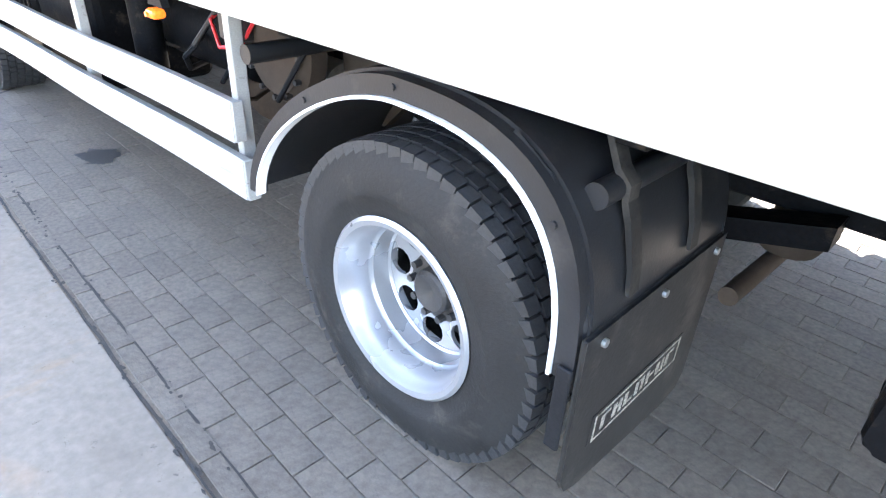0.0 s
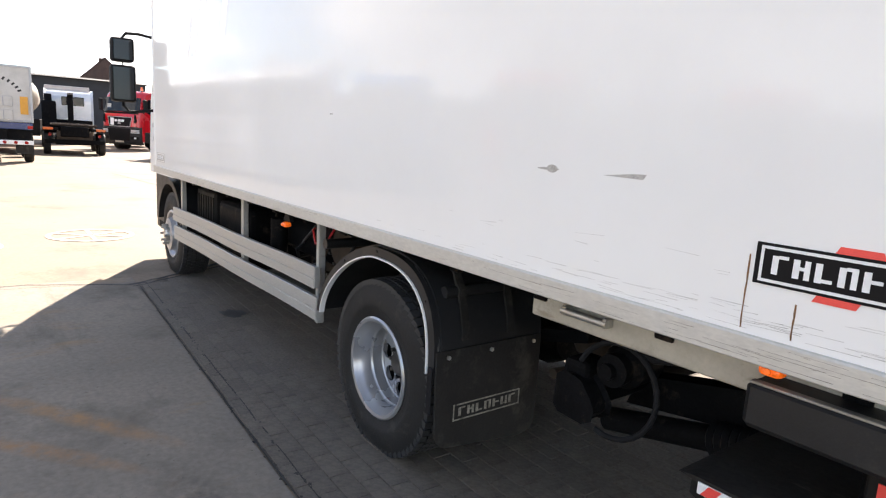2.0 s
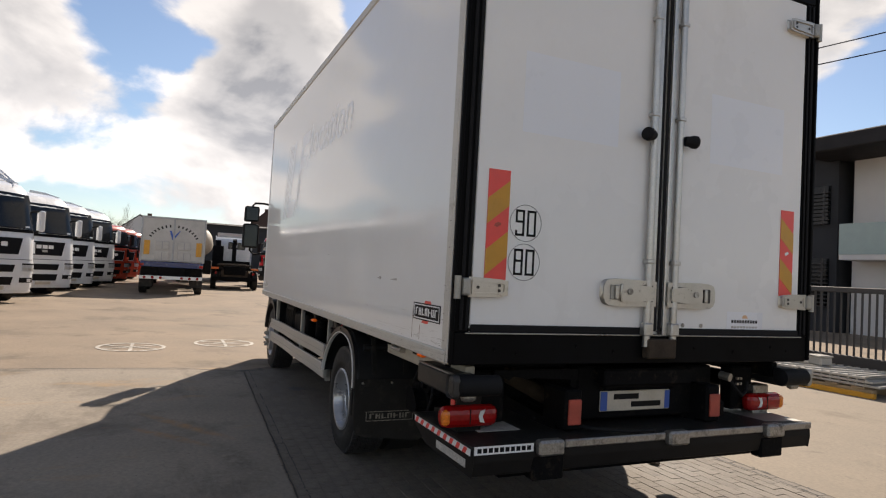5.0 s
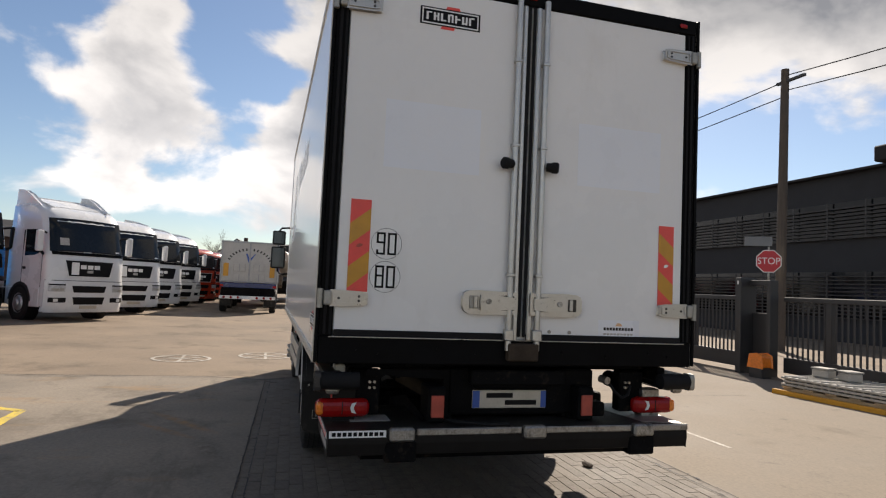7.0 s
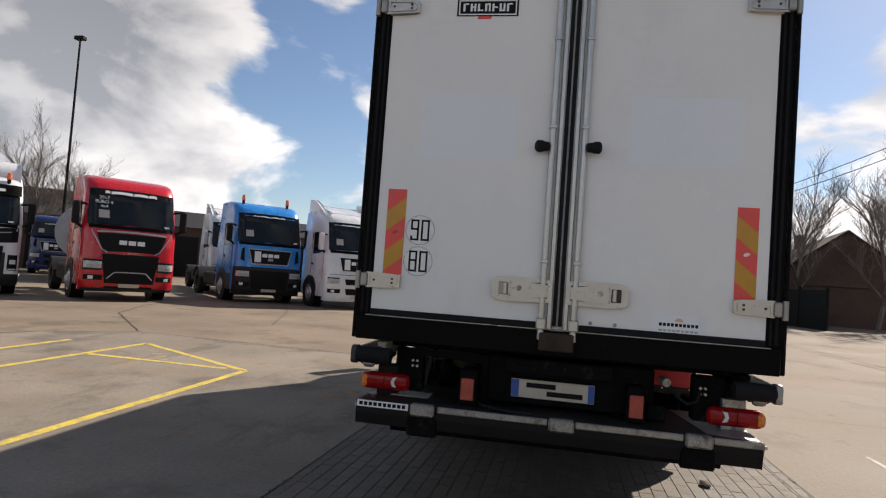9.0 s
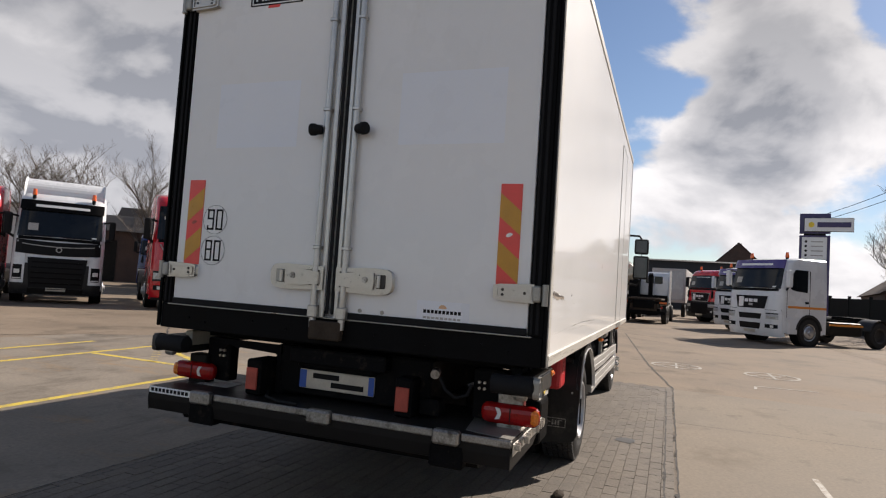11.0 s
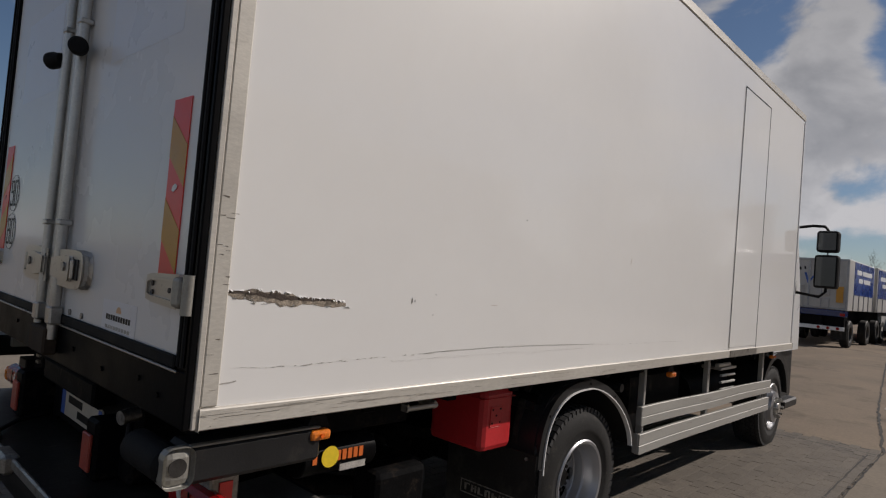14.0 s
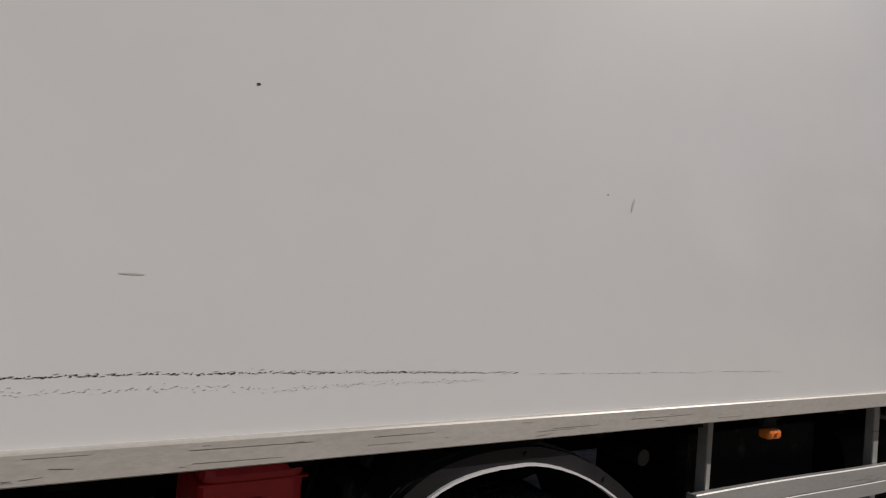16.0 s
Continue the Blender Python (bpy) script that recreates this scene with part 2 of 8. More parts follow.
M = {
    "panel": mat("white_composite_panel", (0.83, 0.82, 0.80), 0.42, var=0.02, scale=0.7, fine=9, fine_var=0.006, bump=0.002, coat=0.62, spec=0.1,
                 stain=(0.74, 0.72, 0.67), stain_at=0.68, stain_scale=0.9),
    "door": mat("white_door_panel", (0.815, 0.81, 0.80), 0.3, var=0.02, scale=0.8, fine=16, fine_var=0.006, bump=0.008, coat=0.35, spec=0.15),
    "ghost": mat("faded_film", (0.80, 0.82, 0.86), 0.3, var=0.01, bump=0.006, fine_var=0.006, coat=0.3, spec=0.15),
    "alu": mat("weathered_aluminium", (0.54, 0.51, 0.455), 0.45, metal=0.1, var=0.08, scale=5, fine=120, fine_var=0.08, bump=0.12,
               stain=(0.20, 0.18, 0.15), stain_at=0.67, stain_scale=6, stretch=(0.35, 1, 1)),
    "rail": mat("brushed_guard_aluminium", (0.37, 0.36, 0.335), 0.4, metal=0.12, var=0.1, scale=3, fine=150, fine_var=0.1, bump=0.1,
                stain=(0.25, 0.225, 0.19), stain_at=0.62, stain_scale=4, stretch=(0.25, 1, 2)),
    "chrome": mat("galvanised_steel", (0.52, 0.51, 0.485), 0.38, metal=0.85, var=0.12, scale=8, fine=120, fine_var=0.1, bump=0.1,
                  stain=(0.30, 0.22, 0.15), stain_at=0.70, stain_scale=9),
    "hinge": mat("dull_zinc_hinge", (0.34, 0.33, 0.30), 0.45, metal=0.6, var=0.15, scale=9, fine=120, fine_var=0.1, bump=0.15,
                 stain=(0.14, 0.11, 0.08), stain_at=0.64, stain_scale=12),
    "dust": mat("dusty_brown_steel", (0.055, 0.041, 0.030), 0.8, var=0.35, scale=6, bump=0.3, spec=0.15, stain=(0.13, 0.105, 0.08), stain_at=0.64, stain_scale=5),
    "steel": mat("worn_steel_edge", (0.36, 0.345, 0.32), 0.4, metal=0.8, var=0.3, scale=9, fine=90, fine_var=0.25, bump=0.35, stain=(0.07, 0.058, 0.047), stain_at=0.51, stain_scale=9),
    "black": mat("black_chassis_paint", spec=0.03, base=(0.007, 0.007, 0.0075), rough=0.5, var=0.3, scale=4, fine=80, fine_var=0.2, bump=0.3, stain=(0.028, 0.022, 0.017), stain_at=0.62, stain_scale=5),
    "frame": mat("black_door_frame", spec=0.04, base=(0.006, 0.006, 0.0065), rough=0.4, var=0.2, scale=4, fine=90, bump=0.1, stain=(0.02, 0.018, 0.016), stain_at=0.68, stain_scale=7),
    "rubber": mat("black_rubber", spec=0.1, base=(0.014, 0.014, 0.015), rough=0.62, var=0.2, scale=6, fine=160, fine_var=0.15, bump=0.25),
    "tyre": mat("tyre_rubber", spec=0.3, base=(0.017, 0.0165, 0.016), rough=0.68, var=0.25, scale=7, fine=130, fine_var=0.2, bump=0.35,
                stain=(0.06, 0.052, 0.044), stain_at=0.60, stain_scale=8),
    "tread": mat("tyre_tread", (0.026, 0.026, 0.027), 0.6, var=0.2, scale=9, fine=130, fine_var=0.2, bump=0.3, stain=(0.06, 0.053, 0.045), stain_at=0.64, stain_scale=10),
    "fender": mat("grey_black_plastic", spec=0.3, base=(0.017, 0.017, 0.018), rough=0.42, var=0.18, scale=5, fine=140, fine_var=0.08, bump=0.12,
                  stain=(0.04, 0.036, 0.032), stain_at=0.64, stain_scale=7),
    "flap": mat("mud_flap_rubber", spec=0.2, base=(0.024, 0.0225, 0.021), rough=0.62, var=0.3, scale=3, fine=90, fine_var=0.12, bump=0.2,
                stain=(0.075, 0.067, 0.058), stain_at=0.52, stain_scale=3.5),
    "rim": mat("silver_wheel_paint", (0.40, 0.405, 0.42), 0.32, metal=0.6, var=0.015, scale=1.2, fine=160, fine_var=0.02, bump=0.02),
    "hub": mat("dark_hub_steel", (0.045, 0.042, 0.040), 0.5, metal=0.3, var=0.3, scale=20, bump=0.3),
    "white": mat("white_paint", (0.78, 0.78, 0.77), 0.3, var=0.03, scale=2, bump=0.03, coat=0.3, fine_var=0.02),
    "cream": mat("cream_floor_beam", (0.42, 0.385, 0.315), 0.5, var=0.14, scale=3, fine=60, bump=0.1, stain=(0.22, 0.19, 0.14), stain_at=0.60, stain_scale=5),
    "beam": mat("dark_grey_beam", spec=0.08, base=(0.016, 0.0145, 0.0135), rough=0.45, var=0.16, scale=4, fine=110, bump=0.15, stain=(0.045, 0.042, 0.04), stain_at=0.66, stain_scale=8),
    "deck": mat("scuffed_lift_deck", spec=0.12, base=(0.026, 0.0235, 0.021), rough=0.45, metal=0.0, var=0.35, scale=4, fine=60, fine_var=0.25, bump=0.4, stain=(0.085, 0.07, 0.055), stain_at=0.60, stain_scale=4),
    "red": mat("red_box_plastic", (0.55, 0.025, 0.03), 0.4, var=0.12, scale=3, bump=0.05),
    "redlens": mat("red_lamp_lens", (0.30, 0.007, 0.007), 0.12, var=0.15, scale=14, fine=90, fine_var=0.2, bump=0.2, coat=0.15, spec=0.3),
    "orangelens": mat("orange_lamp_lens", (0.80, 0.21, 0.02), 0.15, var=0.15, scale=20, fine=90, fine_var=0.2, bump=0.2, coat=0.5),
    "amber": mat("lit_amber_lens", (0.78, 0.13, 0.01), 0.15, var=0.15, scale=30, fine=110, fine_var=0.25, bump=0.2, coat=0.4, emit=0.10),
    "clearlens": mat("clear_lamp_lens", (0.72, 0.72, 0.70), 0.12, var=0.1, scale=20, bump=0.2, coat=0.6),
    "lampglass": mat("headlamp_glass", (0.46, 0.47, 0.48), 0.12, var=0.25, scale=14, bump=0.2, coat=0.3),
    "reflector": mat("dusty_red_reflector", (0.40, 0.065, 0.042), 0.4, var=0.2, scale=16, fine=180, fine_var=0.2, bump=0.2),
    "markred": mat("red_reflective_film", (0.80, 0.075, 0.06), 0.35, var=0.06, scale=8, fine=200, fine_var=0.06, bump=0.04),
    "markyellow": mat("amber_reflective_film", (0.56, 0.27, 0.02), 0.35, var=0.08, scale=8, fine=200, fine_var=0.08, bump=0.04),
    "ink": mat("black_print", (0.008, 0.008, 0.009), 0.4, var=0.1, bump=0.02, spec=0.12),
    "grime": mat("dark_scrape", (0.055, 0.038, 0.028), 0.7, var=0.4, scale=30, fine=160, fine_var=0.4, bump=0.5),
    "scuff": mat("brown_grey_scuff", (0.17, 0.145, 0.118), 0.7, var=0.35, scale=20, fine=120, fine_var=0.3, bump=0.2),
    "smudge": mat("grey_smudge", (0.42, 0.40, 0.37), 0.6, var=0.2, scale=30, fine=160, fine_var=0.3, bump=0.1),
    "foam": mat("torn_panel_core", (0.34, 0.285, 0.225), 0.9, var=0.35, scale=25, fine=120, fine_var=0.4, bump=0.8, stain=(0.06, 0.05, 0.04), stain_at=0.52, stain_scale=18),
    "fadedprint": mat("worn_flap_print", (0.26, 0.24, 0.205), 0.7, var=0.4, scale=40, fine=160, fine_var=0.4, bump=0.1, stain=(0.03, 0.028, 0.025), stain_at=0.52, stain_scale=30),
    "castalu": mat("cast_aluminium", (0.50, 0.475, 0.435), 0.33, metal=0.75, var=0.08, scale=9, fine=150, fine_var=0.08, bump=0.12, stain=(0.15, 0.125, 0.10), stain_at=0.62, stain_scale=12),
    "faint": mat("faint_smear", (0.62, 0.58, 0.53), 0.5, var=0.1, scale=40, bump=0.0),
    "rustrun": mat("rust_run", (0.20, 0.10, 0.04), 0.8, var=0.4, scale=30, bump=0.1),
    "print": mat("pale_grey_lettering", (0.95, 0.95, 0.96), 0.35, var=0.02, bump=0.0),
    "sign": mat("white_sticker", (0.80, 0.80, 0.79), 0.35, var=0.04, bump=0.02),
    "paper": mat("clean_white_film", (0.80, 0.81, 0.845), 0.3, var=0.02, bump=0.0, fine_var=0.01),
    "plate": mat("number_plate_white", (0.50, 0.45, 0.37), 0.35, var=0.12, scale=6, bump=0.05),
    "palearch": mat("faded_orange_print", (0.72, 0.44, 0.24), 0.4, var=0.1, bump=0.02),
    "blue": mat("plate_blue", (0.03, 0.09, 0.36), 0.4, var=0.1, bump=0.02),
    "stickyellow": mat("yellow_sticker", (0.85, 0.62, 0.03), 0.4, var=0.06, bump=0.02),
    "stickorange": mat("orange_print", (0.72, 0.16, 0.03), 0.4, var=0.06, bump=0.02),
    "mirrorglass": mat("mirror_glass", (0.05, 0.055, 0.06), 0.03, metal=1.0, var=0.02, bump=0.0),
    "glass": mat("tinted_windscreen", (0.008, 0.010, 0.012), 0.05, var=0.2, scale=1.5, bump=0.0, coat=0.0, spec=0.35),
    "concrete": mat("yard_concrete", (0.215, 0.170, 0.126), 0.85, spec=0.2, var=0.2, scale=0.45, fine=30, fine_var=0.10, bump=0.25,
                    stain=(0.125, 0.101, 0.076), stain_at=0.53, stain_scale=0.7),
    "slab_grey": mat("grey_yard_slab", (0.222, 0.192, 0.156), 0.85, spec=0.2, var=0.2, scale=0.6, fine=30, fine_var=0.12, bump=0.3,
                     stain=(0.12, 0.102, 0.082), stain_at=0.52, stain_scale=0.8),
    "slab_pale": mat("pale_yard_slab", (0.215, 0.182, 0.143), 0.85, spec=0.2, var=0.16, scale=0.5, fine=30, fine_var=0.10, bump=0.25,
                     stain=(0.15, 0.122, 0.092), stain_at=0.56, stain_scale=0.7),
    "paver": mat("concrete_paver", (0.128, 0.108, 0.086), 0.82, var=0.14, scale=1.1, fine=55, fine_var=0.22, bump=0.5, rand=0.10,
                 stain=(0.092, 0.08, 0.067), stain_at=0.58, stain_scale=1.4),
    "paver_far": mat("concrete_paver_joined", (0.128, 0.108, 0.086), 0.82, var=0.14, scale=1.1, fine=55, fine_var=0.22, bump=0.5, rand=0.10, island=True,
                     stain=(0.092, 0.08, 0.067), stain_at=0.58, stain_scale=1.4),
    "sand": mat("joint_sand", (0.150, 0.123, 0.095), 0.95, var=0.2, scale=3, fine=90, fine_var=0.2, bump=0.5, stain=(0.05, 0.041, 0.032), stain_at=0.50, stain_scale=2.2),
    "joint": mat("bitumen_joint", (0.034, 0.030, 0.026), 0.8, var=0.35, scale=6, fine=80, fine_var=0.3, bump=0.6),
    "oil": mat("oil_stain", (0.035, 0.033, 0.031), 0.55, var=0.4, scale=5, bump=0.2),
    "roadwhite": mat("worn_white_line", (0.42, 0.395, 0.35), 0.8, var=0.15, scale=5, fine=60, fine_var=0.25, bump=0.3, stain=(0.25, 0.21, 0.165), stain_at=0.47, stain_scale=9),
    "roadyellow": mat("worn_yellow_line", (0.56, 0.42, 0.06), 0.8, var=0.15, scale=5, fine=60, fine_var=0.25, bump=0.3, stain=(0.27, 0.22, 0.14), stain_at=0.50, stain_scale=7),
}


def weather(key, colour, scale, at, width=0.1, amount=0.8, stretch=(1, 1, 1)):
    """A further layer of stains or streaks over a material."""
    m = M[key]
    n, l = m.node_tree.nodes, m.node_tree.links
    b = n["Principled BSDF"]
    old = b.inputs["Base Color"].links[0].from_socket
    tcn, mp, t, r, mx = (n.new("ShaderNode" + k) for k in ("TexCoord", "Mapping", "TexNoise", "MapRange", "Mix"))
    mp.inputs["Scale"].default_value = stretch
    mp.inputs["Location"].default_value = (scale, 3.1, 1.7)
    l.new(tcn.outputs["Object"], mp.inputs[0])
    l.new(mp.outputs[0], t.inputs["Vector"])
    t.inputs["Scale"].default_value, t.inputs["Detail"].default_value, t.inputs["Roughness"].default_value = scale, 8.0, 0.7
    r.inputs[1].default_value, r.inputs[2].default_value, r.inputs[3].default_value, r.inputs[4].default_value = at, at + width, 0.0, amount
    l.new(t.outputs["Fac"], r.inputs[0])
    mx.data_type = "RGBA"
    l.new(r.outputs[0], mx.inputs[0])
    l.new(old, mx.inputs[6])
    mx.inputs[7].default_value = (*colour, 1)
    l.new(mx.outputs[2], b.inputs["Base Color"])


weather("concrete", (0.08, 0.066, 0.053), 3.2, 0.60, 0.16, 0.55)
weather("concrete", (0.235, 0.195, 0.15), 1.6, 0.58, 0.14, 0.5)
weather("concrete", (0.055, 0.046, 0.038), 26, 0.64, 0.08, 0.6)
for k_ in ("slab_grey", "slab_pale"):
    weather(k_, (0.075, 0.062, 0.050), 2.6, 0.60, 0.14, 0.55)
    weather(k_, (0.27, 0.235, 0.19), 1.3, 0.60, 0.12, 0.45)
    weather(k_, (0.055, 0.046, 0.038), 24, 0.63, 0.08, 0.6)
    weather(k_, (0.29, 0.25, 0.205), 55, 0.66, 0.06, 0.5)
weather("slab_grey", (0.085, 0.072, 0.058), 0.9, 0.57, 0.10, 0.45, (0.5, 2.2, 1))
weather("slab_grey", (0.29, 0.19, 0.10), 1.1, 0.55, 0.14, 0.65, (1.8, 0.6, 1))
weather("concrete", (0.26, 0.225, 0.185), 60, 0.66, 0.06, 0.5)
for k_ in ("paver", "paver_far"):
    weather(k_, (0.045, 0.037, 0.03), 2.2, 0.57, 0.16, 0.6)
    weather(k_, (0.24, 0.21, 0.175), 16, 0.68, 0.05, 0.6)
    weather(k_, (0.042, 0.035, 0.028), 48, 0.60, 0.10, 0.5)
weather("concrete", (0.21, 0.135, 0.08), 0.8, 0.60, 0.16, 0.45, (2.6, 0.5, 1))
weather("alu", (0.22, 0.195, 0.16), 16, 0.60, 0.08, 0.5, (0.12, 1, 0.35))
weather("rail", (0.14, 0.12, 0.10), 18, 0.62, 0.05, 0.6, (0.08, 1, 1.5))
weather("tyre", (0.075, 0.064, 0.054), 5, 0.62, 0.12, 0.3, (1, 1, 1))
weather("flap", (0.075, 0.064, 0.052), 7, 0.56, 0.2, 0.5)
weather("fender", (0.055, 0.048, 0.042), 9, 0.58, 0.15, 0.5)
weather("tyre", (0.075, 0.065, 0.055), 14, 0.58, 0.15, 0.5)
weather("black", (0.05, 0.038, 0.028), 11, 0.57, 0.12, 0.6)
weather("deck", (0.12, 0.105, 0.09), 20, 0.62, 0.06, 0.6, (0.3, 1, 1))
weather("castalu", (0.12, 0.105, 0.09), 24, 0.60, 0.08, 0.5)
weather("door", (0.66, 0.64, 0.60), 1.4, 0.60, 0.2, 0.35, (1, 1.6, 0.5))
weather("cream", (0.20, 0.16, 0.11), 13, 0.58, 0.1, 0.6, (0.4, 1, 1))



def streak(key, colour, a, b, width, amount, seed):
    """A ragged streak of colour on a material, drawn out on the ground from a to b."""
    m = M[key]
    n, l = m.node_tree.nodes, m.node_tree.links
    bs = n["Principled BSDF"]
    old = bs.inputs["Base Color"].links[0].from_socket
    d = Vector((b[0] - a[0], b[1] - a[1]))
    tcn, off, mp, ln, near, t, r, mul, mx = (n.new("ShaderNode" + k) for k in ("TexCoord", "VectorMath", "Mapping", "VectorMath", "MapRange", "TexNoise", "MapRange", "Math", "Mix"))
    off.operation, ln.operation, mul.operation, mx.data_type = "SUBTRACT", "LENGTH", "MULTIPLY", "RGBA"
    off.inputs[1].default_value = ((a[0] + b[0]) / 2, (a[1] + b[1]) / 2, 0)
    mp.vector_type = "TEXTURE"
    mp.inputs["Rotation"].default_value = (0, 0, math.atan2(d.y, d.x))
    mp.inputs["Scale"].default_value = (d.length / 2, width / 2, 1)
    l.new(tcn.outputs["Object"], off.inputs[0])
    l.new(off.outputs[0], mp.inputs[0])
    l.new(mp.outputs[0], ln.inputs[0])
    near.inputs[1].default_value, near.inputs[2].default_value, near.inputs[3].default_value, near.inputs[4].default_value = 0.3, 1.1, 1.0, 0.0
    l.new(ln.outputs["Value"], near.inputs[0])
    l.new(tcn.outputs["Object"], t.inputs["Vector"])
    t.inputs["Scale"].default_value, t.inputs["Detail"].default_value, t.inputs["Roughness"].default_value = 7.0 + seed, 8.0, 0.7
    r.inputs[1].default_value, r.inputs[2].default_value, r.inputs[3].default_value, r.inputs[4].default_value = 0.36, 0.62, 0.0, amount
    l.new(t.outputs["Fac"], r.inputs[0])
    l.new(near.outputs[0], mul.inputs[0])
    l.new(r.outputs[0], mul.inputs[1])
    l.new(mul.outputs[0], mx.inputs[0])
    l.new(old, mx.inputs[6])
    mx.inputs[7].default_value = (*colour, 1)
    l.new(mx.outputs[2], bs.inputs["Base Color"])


# rust left by wheels and loads beside the paving
streak("slab_grey", (0.33, 0.19, 0.085), (-3.85, -2.76), (-2.70, -1.95), 0.16, 0.85, 0)
streak("slab_grey", (0.31, 0.17, 0.075), (-3.35, -2.84), (-2.55, -2.15), 0.13, 0.85, 1)
# a broader dark streak, ragged like the others
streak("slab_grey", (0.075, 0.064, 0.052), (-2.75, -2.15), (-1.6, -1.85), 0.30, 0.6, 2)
# ---- mesh helpers ----


def smooth(bm, angle=0.62):
    bm.normal_update()
    for f in bm.faces:
        f.smooth = True
    for ed in bm.edges:
        if len(ed.link_faces) == 2 and ed.calc_face_angle(0) > angle:
            ed.smooth = False


def part(name, bm, material, parent=None, label="", soft=False):
    """One mesh object from bm, under a thing or a part."""
    bmesh.ops.recalc_face_normals(bm, faces=bm.faces)
    if soft:
        smooth(bm)
    me = bpy.data.meshes.new(name)
    bm.to_mesh(me)
    bm.free()
    me.materials.append(material)
    ob = new(name, me)
    ob.parent = parent
    if label:
        ob["label"] = label
    return ob


def pieces(name, bm, material, parent, label=""):
    """Every separate piece of bm as a part of its own."""
    bm.faces.ensure_lookup_table()
    seen = set()
    for f0 in bm.faces:
        if f0 in seen:
            continue
        stack, isle = [f0], []
        seen.add(f0)
        while stack:
            f = stack.pop()
            isle.append(f)
            for ed in f.edges:
                for g in ed.link_faces:
                    if g not in seen:
                        seen.add(g)
                        stack.append(g)
        one, made = bmesh.new(), {}
        for f in isle:
            one.faces.new([made.setdefault(v, None) or made.update({v: one.verts.new(v.co)}) or made[v] for v in f.verts])
        part(name, one, material, parent, label)
    bm.free()


def thing(name, label, category, group="", at=None, kind=""):
    ob = new(name)
    ob.empty_display_size = 0.2
    if at is not None:
        ob.matrix_world = at
    return tagged(ob, label, category, group, kind)


def box(x0, x1, y0, y1, z0, z1, bevel=0.0, bm=None, segs=1):
    bm = bm or bmesh.new()
    r = bmesh.ops.create_cube(bm, size=1.0)
    bmesh.ops.transform(bm, verts=r["verts"], matrix=Matrix.Translation(((x0 + x1) / 2, (y0 + y1) / 2, (z0 + z1) / 2))
                        @ Matrix.Diagonal((abs(x1 - x0), abs(y1 - y0), abs(z1 - z0), 1)))
    if bevel:
        edges = list({ed for v in r["verts"] for ed in v.link_edges})
        bmesh.ops.bevel(bm, geom=edges, offset=bevel, segments=segs, affect="EDGES", profile=0.5)
    return bm


def rod(p0, p1, r, segs=12, r1=None, bm=None):
    """A round bar from p0 to p1."""
    bm = bm or bmesh.new()
    p0, p1 = Vector(p0), Vector(p1)
    d = p1 - p0
    m = Matrix.Translation((p0 + p1) / 2) @ d.to_track_quat("Z", "Y").to_matrix().to_4x4()
    bmesh.ops.create_cone(bm, cap_ends=True, segments=segs, radius1=r, radius2=r if r1 is None else r1, depth=d.length, matrix=m)
    return bm


def pipe(points, r, segs=8, bm=None):
    """A bent round pipe along points."""
    bm = bm or bmesh.new()
    pts = [Vector(p) for p in points]
    loops = []
    for i, p in enumerate(pts):
        d = (pts[min(i + 1, len(pts) - 1)] - pts[max(i - 1, 0)]).normalized()
        q = d.to_track_quat("Z", "Y")
        loops.append([bm.verts.new(p + q @ Vector((r * math.cos(a), r * math.sin(a), 0))) for a in [k * math.tau / segs for k in range(segs)]])
    for a, b in zip(loops, loops[1:]):
        for k in range(segs):
            bm.faces.new((a[k], a[(k + 1) % segs], b[(k + 1) % segs], b[k]))
    bm.faces.new(loops[0][::-1]), bm.faces.new(loops[-1])
    return bm


def lathe(profile, m=None, segs=48, bm=None, closed=True):
    """Turns (r, h) points about the local z axis, placed by m."""
    bm = bm or bmesh.new()
    m = m or Matrix.Identity(4)
    rings = [[bm.verts.new(m @ Vector((r * math.cos(k * math.tau / segs), r * math.sin(k * math.tau / segs), h))) for k in range(segs)] for r, h in profile]
    pairs = list(zip(rings, rings[1:])) + ([(rings[-1], rings[0])] if closed else [])
    for a, b in pairs:
        for k in range(segs):
            bm.faces.new((a[k], a[(k + 1) % segs], b[(k + 1) % segs], b[k]))
    return bm


def prism(points, axis, a, b, bm=None, bevel=0.0):
    """A flat outline drawn out along an axis from a to b; points are the two other coordinates in order."""
    bm = bm or bmesh.new()
    put = {"x": lambda p, h: (h, p[0], p[1]), "y": lambda p, h: (p[0], h, p[1]), "z": lambda p, h: (p[0], p[1], h)}[axis]
    lo, hi = [bm.verts.new(put(p, a)) for p in points], [bm.verts.new(put(p, b)) for p in points]
    n = len(points)
    fs = [bm.faces.new(lo), bm.faces.new(hi[::-1])] + [bm.faces.new((lo[i], lo[(i + 1) % n], hi[(i + 1) % n], hi[i])) for i in range(n)]
    if bevel:
        bm.normal_update()
        bmesh.ops.bevel(bm, geom=list({ed for f in fs for ed in f.edges}), offset=bevel, segments=1, affect="EDGES")
    return bm


